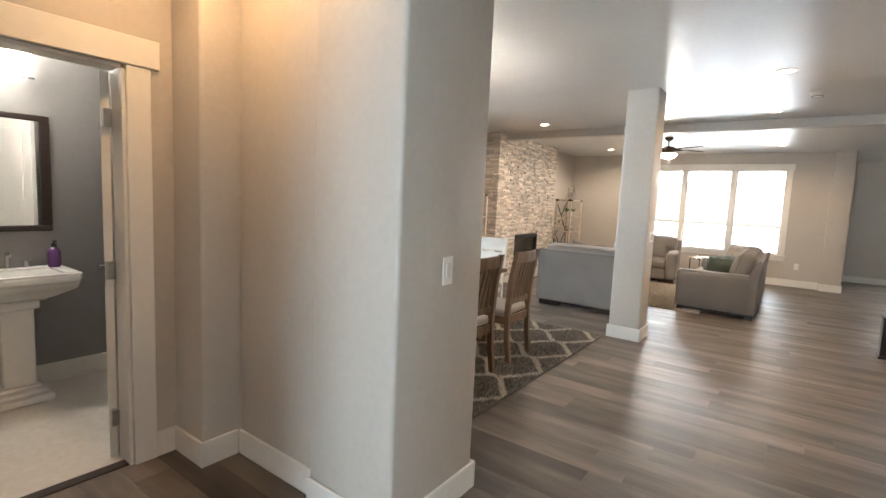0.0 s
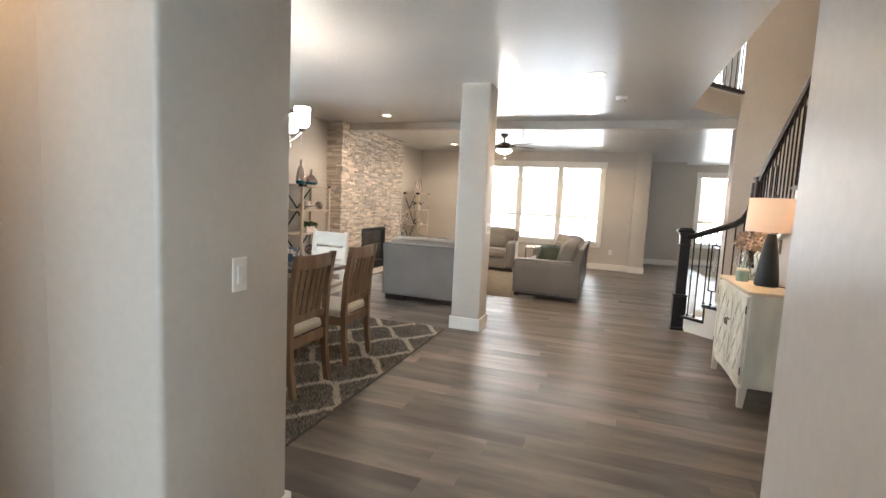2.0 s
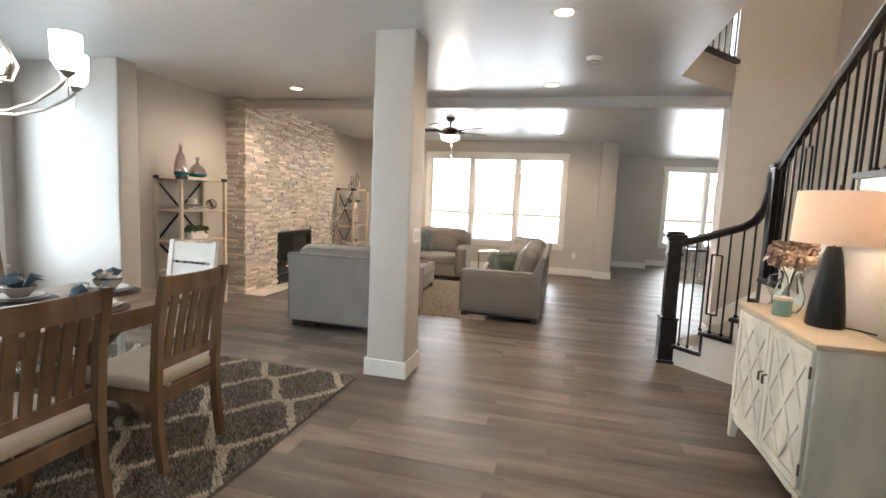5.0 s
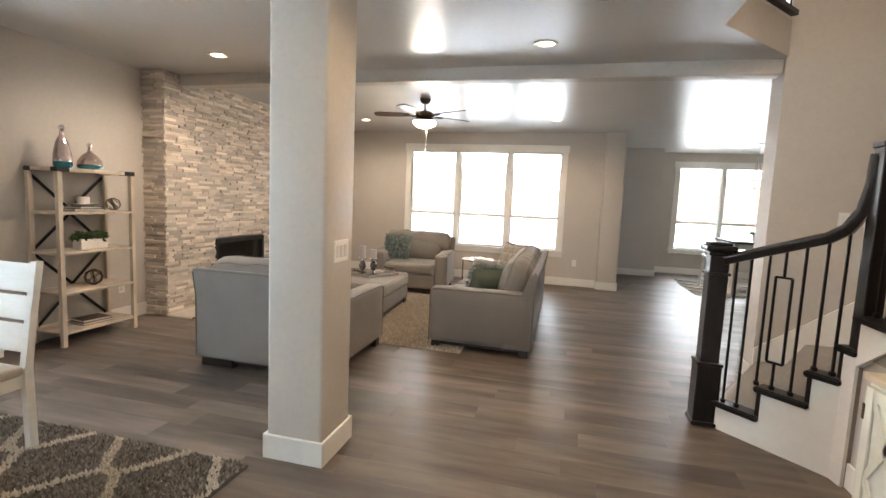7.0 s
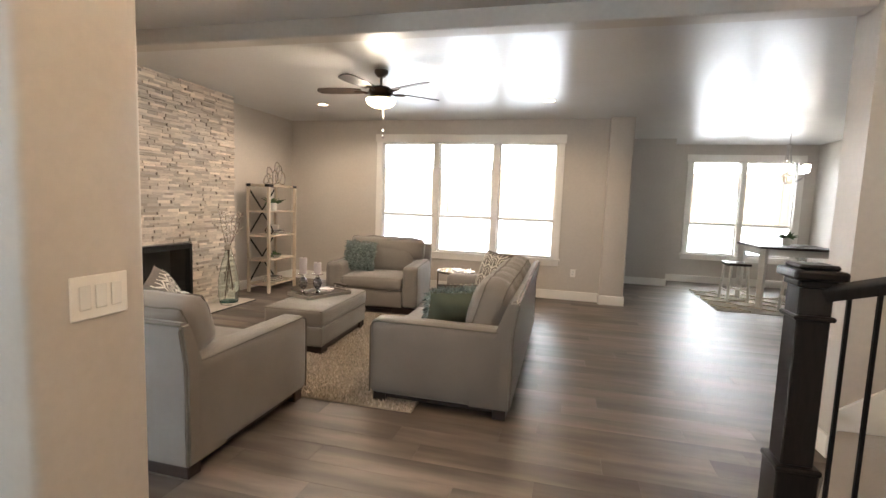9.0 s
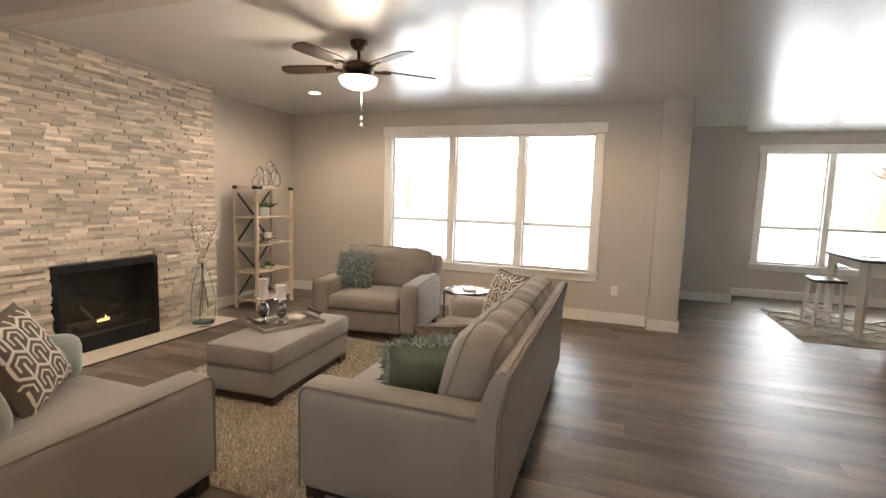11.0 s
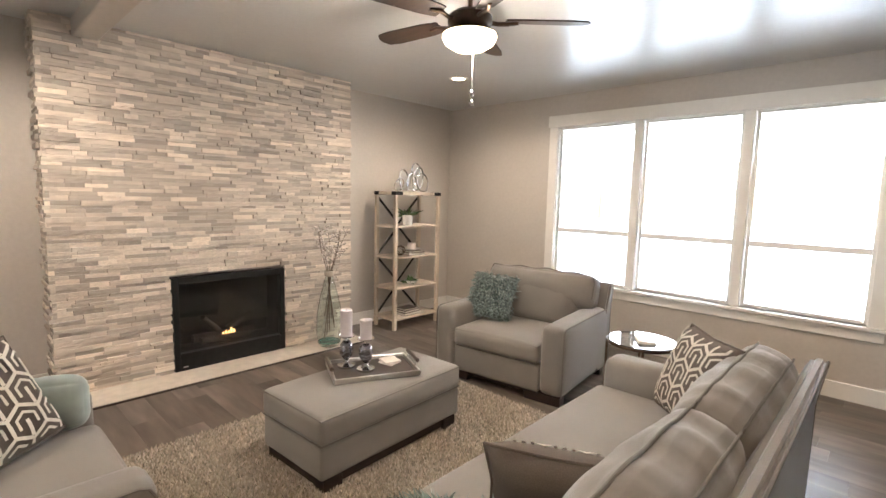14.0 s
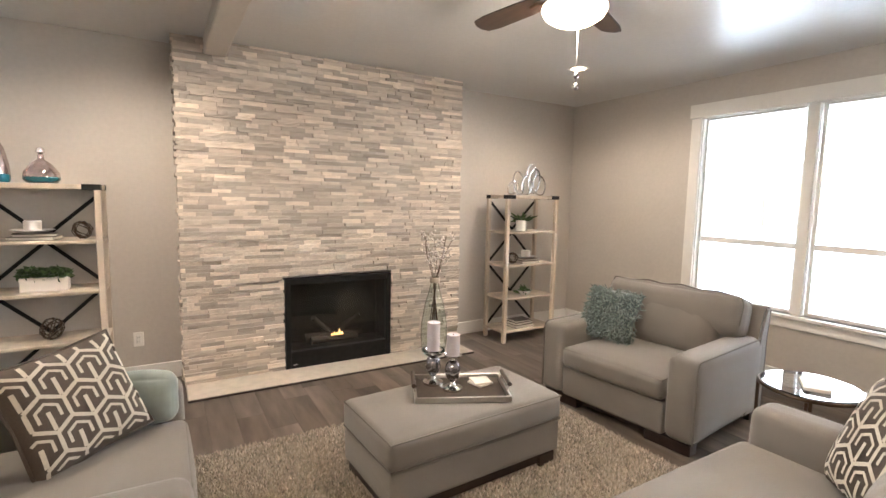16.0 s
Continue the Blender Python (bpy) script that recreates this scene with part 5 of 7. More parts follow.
# trestle table
tb = thing("dining_table", (-2.36, 4.18, 0.018), "brown oak trestle dining table with X legs", "table")
for k in range(6):
    x0 = -0.50 + k * 1.0 / 6
    part("plank", boxed(x0 + 0.0008, x0 + 1.0 / 6 - 0.0008, -0.90, 0.90, 0.695, 0.732, bevel=0.002), M_OAKTOP, tb)
for sy in (-1, 1):
    part("breadboard_end", boxed(-0.50, 0.50, sy * 0.96 - 0.06, sy * 0.96 + 0.06, 0.694, 0.733, bevel=0.003), M_OAKTOP, tb)
    part("apron", boxed(-0.42, 0.42, sy * 0.80 - 0.014, sy * 0.80 + 0.014, 0.60, 0.694, bevel=0.003), M_OAK, tb)
    for sx in (-1, 1):
        bm = bmesh.new()
        bar(bm, (sx * 0.36, sy * 0.66, 0.02), (-sx * 0.30, sy * 0.66 + sx * 0.001, 0.66), 0.085, 0.07 + 0.002 * sx, bevel=0.004)
        part("leg", bm, M_OAK, tb)
    part("foot", boxed(-0.42, 0.42, sy * 0.66 - 0.045, sy * 0.66 + 0.045, 0, 0.055, bevel=0.006), M_OAK, tb)
for sx in (-1, 1):
    part("side_apron", boxed(sx * 0.43 - 0.012, sx * 0.43 + 0.012, -0.80, 0.80, 0.60, 0.694, bevel=0.003), M_OAK, tb)
part("stretcher", boxed(-0.035, 0.035, -0.62, 0.62, 0.27, 0.37, bevel=0.004), M_OAK, tb)

TT = 0.752


def place_setting(x, y, seed):
    """Placemat, plates, bowl and folded napkin with its flower, stacked on the table."""
    rnd = random.Random(seed)
    z = TT
    bm = bmesh.new()
    turned(bm, [(0, 0), (0.185, 0), (0.188, 0.005), (0.182, 0.009), (0, 0.007)], 32)
    single("placemat", bm, M_CHARGER, "round dark woven placemat on the table", "placemat", "place settings", (x, y, z), smooth=True)
    for r, dz, m in ((0.145, 0.009, M_PLATE), (0.118, 0.023, M_CERAMIC)):
        bm = bmesh.new()
        turned(bm, [(0, 0), (r * 0.6, 0), (r, 0.014), (r + 0.002, 0.016), (r - 0.004, 0.017), (r * 0.6, 0.005), (0, 0.005)], 32)
        single("plate", bm, m, "round glazed dinner plate in the stack", "plate", "place settings", (x, y, z + dz - 0.0005), smooth=True)
    bm = bmesh.new()
    turned(bm, [(0, 0), (0.045, 0), (0.078, 0.038), (0.085, 0.062), (0.081, 0.063), (0.072, 0.038), (0.04, 0.007), (0, 0.007)], 28)
    single("bowl", bm, M_PLATE, "taupe glazed bowl holding a folded napkin", "bowl", "place settings", (x, y, z + 0.028), smooth=True)
    nap = thing("napkin", (x, y, z + 0.037), "slate blue napkin folded in the bowl with white flower", "napkin", "place settings", rnd.uniform(0, 360))
    bm = bmesh.new()
    for k in range(5):
        a = rnd.uniform(0, 6.28)
        t1 = Vector((0.13 * math.cos(a), 0.13 * math.sin(a), rnd.uniform(0.03, 0.11)))
        s1 = Vector((-math.sin(a), math.cos(a), 0)) * 0.055
        mid = t1 * 0.55 + Vector((0, 0, 0.05))
        vs = [bm.verts.new(q) for q in (Vector((0, 0, 0.005)), mid + s1, t1, mid - s1, mid * 0.8 + Vector((0, 0, 0.045)))]
        for f in ((0, 1, 4), (1, 2, 4), (2, 3, 4), (3, 0, 4)):
            bm.faces.new([vs[i] for i in f])
    bmesh.ops.solidify(bm, geom=bm.faces[:], thickness=0.003)
    part("cloth", bm, M_BLUENAPKIN, nap)
    vs, fs = blades(70, lambda r: ((0.01, 0, 0.065), (r.uniform(-1, 1), r.uniform(-1, 1), r.uniform(0.1, 1))), 0.05, 0.020, seed)
    raw_part("flower", vs, fs, M_PETAL, nap, "white fabric flower")


for k, (x, y) in enumerate(((-2.05, 3.83), (-2.07, 4.62), (-2.60, 3.88), (-2.60, 4.60), (-2.33, 3.37), (-2.40, 5.00))):
    place_setting(x, y, 30 + k)
bm = bmesh.new()
turned(bm, [(0, 0), (0.04, 0), (0.046, 0.05), (0.042, 0.09), (0.038, 0.09), (0.041, 0.05), (0.035, 0.006), (0, 0.006)], 20)
tube(bm, [(0.04, 0, 0.075), (0.072, 0, 0.07), (0.075, 0, 0.03), (0.042, 0, 0.022)], 0.006, 6)
single("mug", bm, M_PLATE, "taupe mug beside the plates", "mug", place=(-1.97, 4.20, TT), smooth=True)


def chandelier(place, drop, radius, shades, label, scale=1.0):
    c = thing("chandelier", place, label, "chandelier")
    z0 = -drop
    bm = bmesh.new()
    turned(bm, [(0, 0), (0.06, 0), (0.058, -0.02), (0.012, -0.03), (0, -0.03)], 20)
    part("canopy", bm, M_NICKEL, c, smooth=True)
    bm = bmesh.new()
    tube(bm, [(0, 0, -0.025), (0, 0, z0 + 0.78 * scale)], 0.006, 6)
    part("stem", bm, M_NICKEL, c, smooth=True)
    bm = bmesh.new()
    turned(bm, [(0, 0.80), (0.03, 0.80), (0.05, 0.78), (0.05, 0.765), (0.034, 0.755), (0.034, 0.74), (0, 0.74)], 20)
    bm.transform(Matrix.Translation((0, 0, z0)) @ Matrix.Scale(scale, 4))
    part("collar", bm, M_NICKEL, c, smooth=True)
    bm = bmesh.new()
    turned(bm, [(0, 0), (0.012, 0.01), (0.035, 0.035), (0.012, 0.05), (0.008, 0.2), (0.03, 0.215), (0.012, 0.23), (0.008, 0.36), (0, 0.36)], 16)
    bm.transform(Matrix.Translation((0, 0, z0)) @ Matrix.Scale(scale, 4))
    part("finial", bm, M_NICKEL, c, smooth=True)
    for k in range(shades):
        a = 2 * math.pi * (k + 0.3) / shades
        ca, sa = math.cos(a), math.sin(a)
        R0 = radius

        def at(r, z):
            return (r * ca, r * sa, z0 + z * scale)
        bm = bmesh.new()
        tube(bm, [at(0.028, 0.76), at(0.030, 0.60), at(0.045, 0.48), at(R0 * 0.32, 0.36), at(R0 * 0.42, 0.27), at(R0 * 0.36, 0.20), at(R0 * 0.2, 0.19), at(0.02, 0.215)], 0.008, 7)
        part("scroll", bm, M_NICKEL, c, smooth=True)
        bm = bmesh.new()
        tube(bm, [at(0.02, 0.04), at(R0 * 0.35, 0.045), at(R0 * 0.65, 0.09), at(R0 * 0.88, 0.155), at(R0, 0.20)], 0.008, 7)
        rod(bm, at(R0, 0.12), at(R0, 0.215), 0.006, 0.006, 8)
        am = part("arm", bm, M_NICKEL, c, smooth=True)
        bm = bmesh.new()
        turned(bm, [(0, 0), (0.012, 0.0), (0.034, 0.022), (0.034, 0.03), (0, 0.03)], 16, at=at(R0, 0.205))
        part("cup", bm, M_NICKEL, am, smooth=True)
        bm = bmesh.new()
        turned(bm, [(0, 0.0), (0.040, 0.0), (0.052 * scale + 0.004, 0.03), (0.056 * scale + 0.004, 0.15 * scale), (0.052 * scale + 0.004, 0.15 * scale), (0.046, 0.03), (0, 0.01)], 20, at=at(R0, 0.24))
        part("shade", bm, M_SHADE, am, "lit white glass shade", smooth=True)
    return c


chandelier((-2.18, 4.16, H), 1.0, 0.43, 6, "brushed nickel chandelier with six lit white glass shades", 1.06)
chandelier((3.92, 13.9, H), 0.85, 0.27, 5, "small nickel chandelier with lit glass shades", 0.8)

# ---- breakfast nook ----
nk = thing("pub_table", (3.95, 13.75, 0.012), "tall whitewashed pub table with dark wooden top", "table")
part("tabletop", boxed(-0.52, 0.52, -0.52, 0.52, 0.905, 0.94, bevel=0.004), M_DARKWOOD, nk, "dark wooden top")
for sx in (-1, 1):
    part("apron", boxed(sx * 0.44 - 0.012, sx * 0.44 + 0.012, -0.42, 0.42, 0.80, 0.904, bevel=0.003), M_WHITEWOOD, nk)
    part("side_apron", boxed(-0.42, 0.42, sx * 0.44 - 0.012, sx * 0.44 + 0.012, 0.80, 0.904, bevel=0.003), M_WHITEWOOD, nk)
    for sy in (-1, 1):
        bm = bmesh.new()
        rod(bm, (sx * 0.45, sy * 0.45, 0), (sx * 0.45, sy * 0.45, 0.904), 0.045, 0.062, 4)
        part("leg", bm, M_WHITEWOOD, nk)


def stool(place, turn):
    s = thing("counter_stool", place, "whitewashed counter stool with dark wooden saddle seat", "stool", "stools at the pub table", turn)
    bm = bmesh.new()
    soft_box(bm, -0.22, 0.22, -0.16, 0.16, 0.585, 0.625, r=0.015, n=4)
    for v in bm.verts:
        v.co.z -= 0.02 * (1 - (v.co.x / 0.22) ** 2)
    part("seat", bm, M_DARKWOOD, s, "dark wooden saddle seat", smooth=True)
    for sx in (-1, 1):
        for sy in (-1, 1):
            bm = bmesh.new()
            bar(bm, (sx * 0.20, sy * 0.15, 0), (sx * 0.165, sy * 0.115, 0.59), 0.036, 0.036, bevel=0.003)
            part("leg", bm, M_WHITEWOOD, s)
        bm = bmesh.new()
        bar(bm, (sx * 0.187, -0.137, 0.22), (sx * 0.187, 0.137, 0.22), 0.022, 0.03)
        part("rung", bm, M_WHITEWOOD, s)
    for sy in (-1, 1):
        bm = bmesh.new()
        bar(bm, (-0.183, sy * 0.133, 0.16), (0.183, sy * 0.133, 0.16), 0.022, 0.03)
        part("rung", bm, M_WHITEWOOD, s)
    return s


st1 = stool((3.32, 13.85, 0.012), 90)
copy_thing(st1, pose(4.56, 13.75, 0.012, 0, 0, 90))
copy_thing(st1, pose(3.95, 13.10, 0.012, 0, 0, 0))
nr = thing("nook_rug", (3.95, 13.75, 0), "pale grey flat-woven rug with trellis lattice", "rug")
part("weave", boxed(-1.13, 1.13, -0.88, 0.88, 0.001, 0.010, bevel=0.003), M_NOOKRUG, nr)
bm = bmesh.new()
for fam in (1, -1):
    for k in range(-4, 5):
        pts = []
        for i in range(57):
            x = -1.12 + 0.04 * i
            yv = 0.44 * (k + fam * 0.25 * (1 - math.cos(2 * math.pi * x / 0.62)))
            if abs(yv) < 0.87:
                pts.append((x, yv, 0.0105))
            elif len(pts) > 1:
                break
        if len(pts) > 2:
            for a, b in zip(pts, pts[1:]):
                bar(bm, a, b, 0.004, 0.04)
part("lattice", bm, M_SHAGCREAM, nr, "cream lattice lines")
pot_plant((3.98, 13.80, 0.953), "succulent", "small spiky plant in white pot on the pub table", 41)
for x, y in ((3.72, 13.75), (4.25, 13.75), (3.95, 13.45)):
    bm = bmesh.new()
    turned(bm, [(0, 0), (0.08, 0), (0.13, 0.012), (0.126, 0.015), (0.08, 0.005), (0, 0.005)], 24)
    single("plate", bm, M_PLATE, "dark plate set on the pub table", "plate", "pub table plates", (x, y, 0.952), smooth=True)

# outdoors seen through the windows: board fence and posts in snow
M_FENCE = material("cedar_fence_board", (0.27, 0.19, 0.125), 0.8, grain=0.25, grain_scale=6, per_object=0.15, stretch=(4, 1, 0.5))
fence = thing("fence", (0, 21.6, 0.75), "cedar board fence across the snowy yard", "fence")
fb = mesh_of("board", boxed(0, 0.27, 0, 0.02, 0.05, 1.85), M_FENCE)
fpst = mesh_of("post", boxed(0, 0.12, -0.12, -0.002, 0, 2.0, bevel=0.006), M_FENCE)
for k in range(70):
    ob = new("board", fb)
    ob.location = (-9.0 + 0.28 * k, 0, 0)
    ob.parent = fence
for k in range(8):
    ob = new("post", fpst)
    ob.location = (-8.8 + 2.6 * k, 0, 0)
    ob.parent = fence

# ---- stair ----
RISE, RUN = 0.19, 0.29
stair = thing("staircase", (0.03, -0.01, 0), "carpeted stair with dark treads, white stringer and iron balusters", "staircase", kind="structure")
# open side of each low tread, from newel round to the straight flight
EDGE = [(1.50, 7.44), (1.59, 7.36), (1.78, 7.17), (1.96, 6.99), (2.055, 6.89), (2.07, 6.80)]
WALLEDGE = [(2.19, SY - 0.01), (2.19, SY - 0.01), (2.55, SY - 0.01), (3.11, SY - 0.01), (3.11, 7.6), (3.11, 6.80)]
STARTY = 6.80


def tread_outline(k):
    """Plan of step k (1 is the lowest) as (x, y) corners."""
    if k <= 4:
        a, b = EDGE[k], EDGE[k + 1]
        c, d = WALLEDGE[k + 1], WALLEDGE[k]
        return [a, b, c, d]
    y1 = STARTY - RUN * (k - 5)
    return [(2.07, y1), (2.07, y1 - RUN), (3.11, y1 - RUN), (3.11, y1)]


for k in range(1, 17):
    z = RISE * k
    o = tread_outline(k)
    low = 0.0 if k < 5 else z - RISE - 0.02
    bm = bmesh.new()
    prism(bm, o, "z", max(low, 0.0), z - 0.03)
    part("step", bm, M_CARPET, stair, "grey-brown carpeted step")
    bm = bmesh.new()
    prism(bm, o, "z", z - 0.03, z)
    part("tread_carpet", bm, M_CARPET, stair)
    # dark cap along the open edge, with a bullnose return
    a, b = Vector((*o[0], 0)), Vector((*o[1], 0))
    d = (b - a).normalized()
    nrm = Vector((d.y, -d.x, 0))
    if nrm.x > 0:
        nrm = -nrm
    bm = bmesh.new()
    p0, p1 = a - d * 0.04, b + d * 0.0
    inn = 0.075
    prism(bm, [tuple((p0 + nrm * 0.045)[:2]), tuple((p1 + nrm * 0.045)[:2]), tuple((p1 - nrm * inn)[:2]), tuple((p0 - nrm * inn)[:2])], "z", z - 0.034, z + 0.004)
    bmesh.ops.bevel(bm, geom=bm.edges[:], offset=0.008, segments=2, affect="EDGES")
    part("tread_cap", bm, M_ESPRESSO, stair, "dark stained tread return")
    bm = bmesh.new()
    prism(bm, [tuple((a - d * 0.025 + nrm * 0.02)[:2]), tuple((a - d * 0.0 + nrm * 0.02)[:2]), tuple((a - d * 0.0 - nrm * inn)[:2]), tuple((a - d * 0.025 - nrm * inn)[:2])], "z", z - RISE + 0.004, z - 0.034)
    part("riser_cap", bm, M_ESPRESSO, stair)

# white stringer: angled piece at the foot, then the sawtooth along the flight
for k in range(1, 5):
    a, b = Vector((*EDGE[k], 0)), Vector((*EDGE[k + 1], 0))
    d = (b - a).normalized()
    nrm = Vector((d.y, -d.x, 0))
    if nrm.x > 0:
        nrm = -nrm
    bm = bmesh.new()
    prism(bm, [tuple((a + nrm * 0.018)[:2]), tuple((b + nrm * 0.018)[:2]), tuple((b - nrm * 0.03)[:2]), tuple((a - nrm * 0.03)[:2])], "z", 0, RISE * k - 0.034)
    part("stringer", bm, M_TRIM, stair, "white painted stringer")
pts = [(6.80, 0.676)]
for k in range(5, 17):
    y1 = STARTY - RUN * (k - 5)
    pts += [(y1, RISE * k - 0.034), (y1 - RUN, RISE * k - 0.034)]
pts += [(STARTY - RUN * 12, RISE * 16 - 0.084)]
bm = bmesh.new()
prism(bm, pts, "x", 2.052, 2.09)
part("stringer", bm, M_TRIM, stair, "white sawtooth stringer")
# wall beneath the flight, with the closet door opening
yend, zend = STARTY - RUN * 12, RISE * 16 - 0.084
bm = bmesh.new()
slope = (zend - 0.676) / (yend - 6.80)


def under(y):
    return min(H - 0.002, 0.676 + slope * (y - 6.80) + 0.02)


prism(bm, [(6.85, 0.0), (6.85, 0.60), (6.80, under(6.80)), (4.34, under(4.34)), (4.34, 0)], "x", 2.12, 2.20)
prism(bm, [(4.34, 2.05), (4.34, under(4.34)), (yend, under(yend)), (2.13, H), (2.13, 2.05)], "x", 2.12, 2.20)
prism(bm, [(3.50, 0), (3.50, 2.05), (2.13, 2.05), (2.13, 0)], "x", 2.12, 2.20)
structure("wall_under_stair", bm, M_WALL, WALLTEXT)


def newel(place, h0, h1, base, label):
    n = thing("newel_post", place, label, "newel post")
    if base:
        bm = boxed(-0.085, 0.085, -0.085, 0.085, 0, 0.03, bevel=0.006)
        part("plinth", bm, M_ESPRESSO, n)
        part("base", boxed(-0.075, 0.075, -0.075, 0.075, 0.03, 0.42, bevel=0.005), M_ESPRESSO, n)
        part("base_moulding", boxed(-0.082, 0.082, -0.082, 0.082, 0.42, 0.445, bevel=0.008, seg=2), M_ESPRESSO, n)
        z = 0.445
    else:
        z = h0
    part("shaft", boxed(-0.058, 0.058, -0.058, 0.058, z, h1 - 0.09, bevel=0.004), M_ESPRESSO, n)
    part("neck_moulding", boxed(-0.072, 0.072, -0.072, 0.072, h1 - 0.22, h1 - 0.20, bevel=0.006), M_ESPRESSO, n)
    bm = box(boxed(-0.07, 0.07, -0.07, 0.07, h1 - 0.09, h1 - 0.06, bevel=0.01, seg=2), -0.092, 0.092, -0.092, 0.092, h1 - 0.06, h1 - 0.02, bevel=0.012, seg=2)
    box(bm, -0.07, 0.07, -0.07, 0.07, h1 - 0.02, h1, bevel=0.008)
    part("cap", bm, M_ESPRESSO, n)


newel((1.55, 7.41, 0), 0, 1.262, True, "dark espresso box newel post with stepped cap")
nw2 = thing("newel_post", (2.13, 6.835, 0), "slim dark upper newel post at the turn", "newel post")
part("shaft", boxed(-0.045, 0.045, -0.045, 0.045, 0.70, 1.83, bevel=0.004), M_ESPRESSO, nw2)
part("cap", boxed(-0.055, 0.055, -0.055, 0.055, 1.83, 1.86, bevel=0.006), M_ESPRESSO, nw2)

# handrail: foot rail with its rising easing, then the straight rake
rail = thing("handrail", (0, 0, 0), "dark espresso moulded handrail with rising easing", "handrail")


def rail_run(pts, w=0.06, h=0.065):
    bm = bmesh.new()
    rings = []
    pts = [Vector(p) for p in pts]
    for i, p in enumerate(pts):
        d = (pts[min(i + 1, len(pts) - 1)] - pts[max(i - 1, 0)]).normalized()
        side = Vector((d.y, -d.x, 0))
        side = side.normalized() if side.length > 1e-4 else Vector((0.7, 0.7, 0))
        up = side.cross(d).normalized()
        prof = [(-0.36, -0.5), (0.36, -0.5), (0.42, -0.1), (0.5, 0.05), (0.48, 0.3), (0.3, 0.5), (-0.3, 0.5), (-0.48, 0.3), (-0.5, 0.05), (-0.42, -0.1)]
        rings.append([bm.verts.new(p + side * (u * w) + up * (v * h)) for u, v in prof])
    for a, b in zip(rings, rings[1:]):
        for k in range(len(a)):
            bm.faces.new((a[k], a[(k + 1) % len(a)], b[(k + 1) % len(a)], b[k]))
    bm.faces.new(rings[0][::-1])
    bm.faces.new(rings[-1])
    return bm


def foot_z(t):
    return 1.15 + 0.26 * t


A0, A1 = Vector((1.59, 7.37, 0)), Vector((2.11, 6.86, 0))
pts = [A0.lerp(A1, t) + Vector((0, 0, foot_z(t))) for t in (0, 0.2, 0.4, 0.6, 0.75)]
pts += [A0.lerp(A1, 0.86) + Vector((0, 0, 1.40)), A0.lerp(A1, 0.94) + Vector((0, 0, 1.50)), A0.lerp(A1, 0.975) + Vector((0, 0, 1.64)), A0.lerp(A1, 0.985) + Vector((0, 0, 1.80))]
part("foot_rail", rail_run(pts), M_ESPRESSO, rail, smooth=True)


def rake_z(y):
    return 1.845 + (6.80 - y) * RISE / RUN


part("rake_rail", rail_run([(2.125, 6.83, 1.83), (2.125, 6.74, 1.86)] + [(2.125, y, rake_z(y)) for y in (6.60, 6.0, 5.0, 4.0, 3.3)]), M_ESPRESSO, rail, smooth=True)


def baluster(x, y, z0, z1, label="black iron baluster"):
    b = thing("baluster", (x, y, z0), "plain square black iron baluster", "baluster", "iron balusters")
    part("shoe", boxed(-0.014, 0.014, -0.014, 0.014, 0, 0.026, bevel=0.004), M_IRON, b)
    part("bar", boxed(-0.0065, 0.0065, -0.0065, 0.0065, 0.026, z1 - z0), M_IRON, b)


def panel_baluster(x, y, z0, z1, along):
    """Iron baluster with a long open rectangle at its middle."""
    b = thing("baluster", (x, y, z0), "black iron baluster with long open rectangle", "baluster", "iron balusters")
    h = z1 - z0
    w = 0.045
    lo, hi = 0.17, h - 0.17
    bm = bmesh.new()
    s = 0.013
    u = Vector(along).normalized() * w
    bar(bm, (0, 0, 0.026), (0, 0, lo), s)
    bar(bm, (0, 0, hi), (0, 0, h), s)
    bar(bm, u + Vector((0, 0, lo)), u + Vector((0, 0, hi)), s)
    bar(bm, -u + Vector((0, 0, lo)), -u + Vector((0, 0, hi)), s)
    bar(bm, u + Vector((0, 0, lo)), -u + Vector((0, 0, lo)), s)
    bar(bm, u + Vector((0, 0, hi)), -u + Vector((0, 0, hi)), s)
    part("bar", bm, M_IRON, b)
    part("shoe", boxed(-0.014, 0.014, -0.014, 0.014, 0, 0.026, bevel=0.004), M_IRON, b)


for j, t in enumerate((0.10, 0.22, 0.36, 0.48, 0.62, 0.76, 0.88)):
    p = A0.lerp(A1, t)
    k = 1 if t < 0.28 else 2 if t < 0.68 else 3
    z1 = foot_z(t) - 0.02 + (0.12 if t > 0.8 else 0)
    if j == 3:
        panel_baluster(p.x, p.y, RISE * k + 0.004, z1, (0.52, -0.51, 0))
    else:
        baluster(p.x, p.y, RISE * k + 0.004, z1)
n = 0
for k in range(5, 16):
    y1 = STARTY - RUN * (k - 5)
    for q in range(3):
        y = y1 - 0.045 - q * 0.0967
        n += 1
        if n % 7 == 5:
            panel_baluster(2.125, y, RISE * k + 0.004, rake_z(y) - 0.025, (0, 1, 0))
        else:
            baluster(2.125, y, RISE * k + 0.004, rake_z(y) - 0.025)

# skirt board on the far walls of the stair
bm = bmesh.new()
prism(bm, [(2.20, 0.0), (2.20, 0.30), (3.10, 0.92), (3.10, 0.3)], "y", SY - 0.018, SY)
structure("trim_stair_skirt", bm, M_TRIM, "white sloping skirt board of the stair")

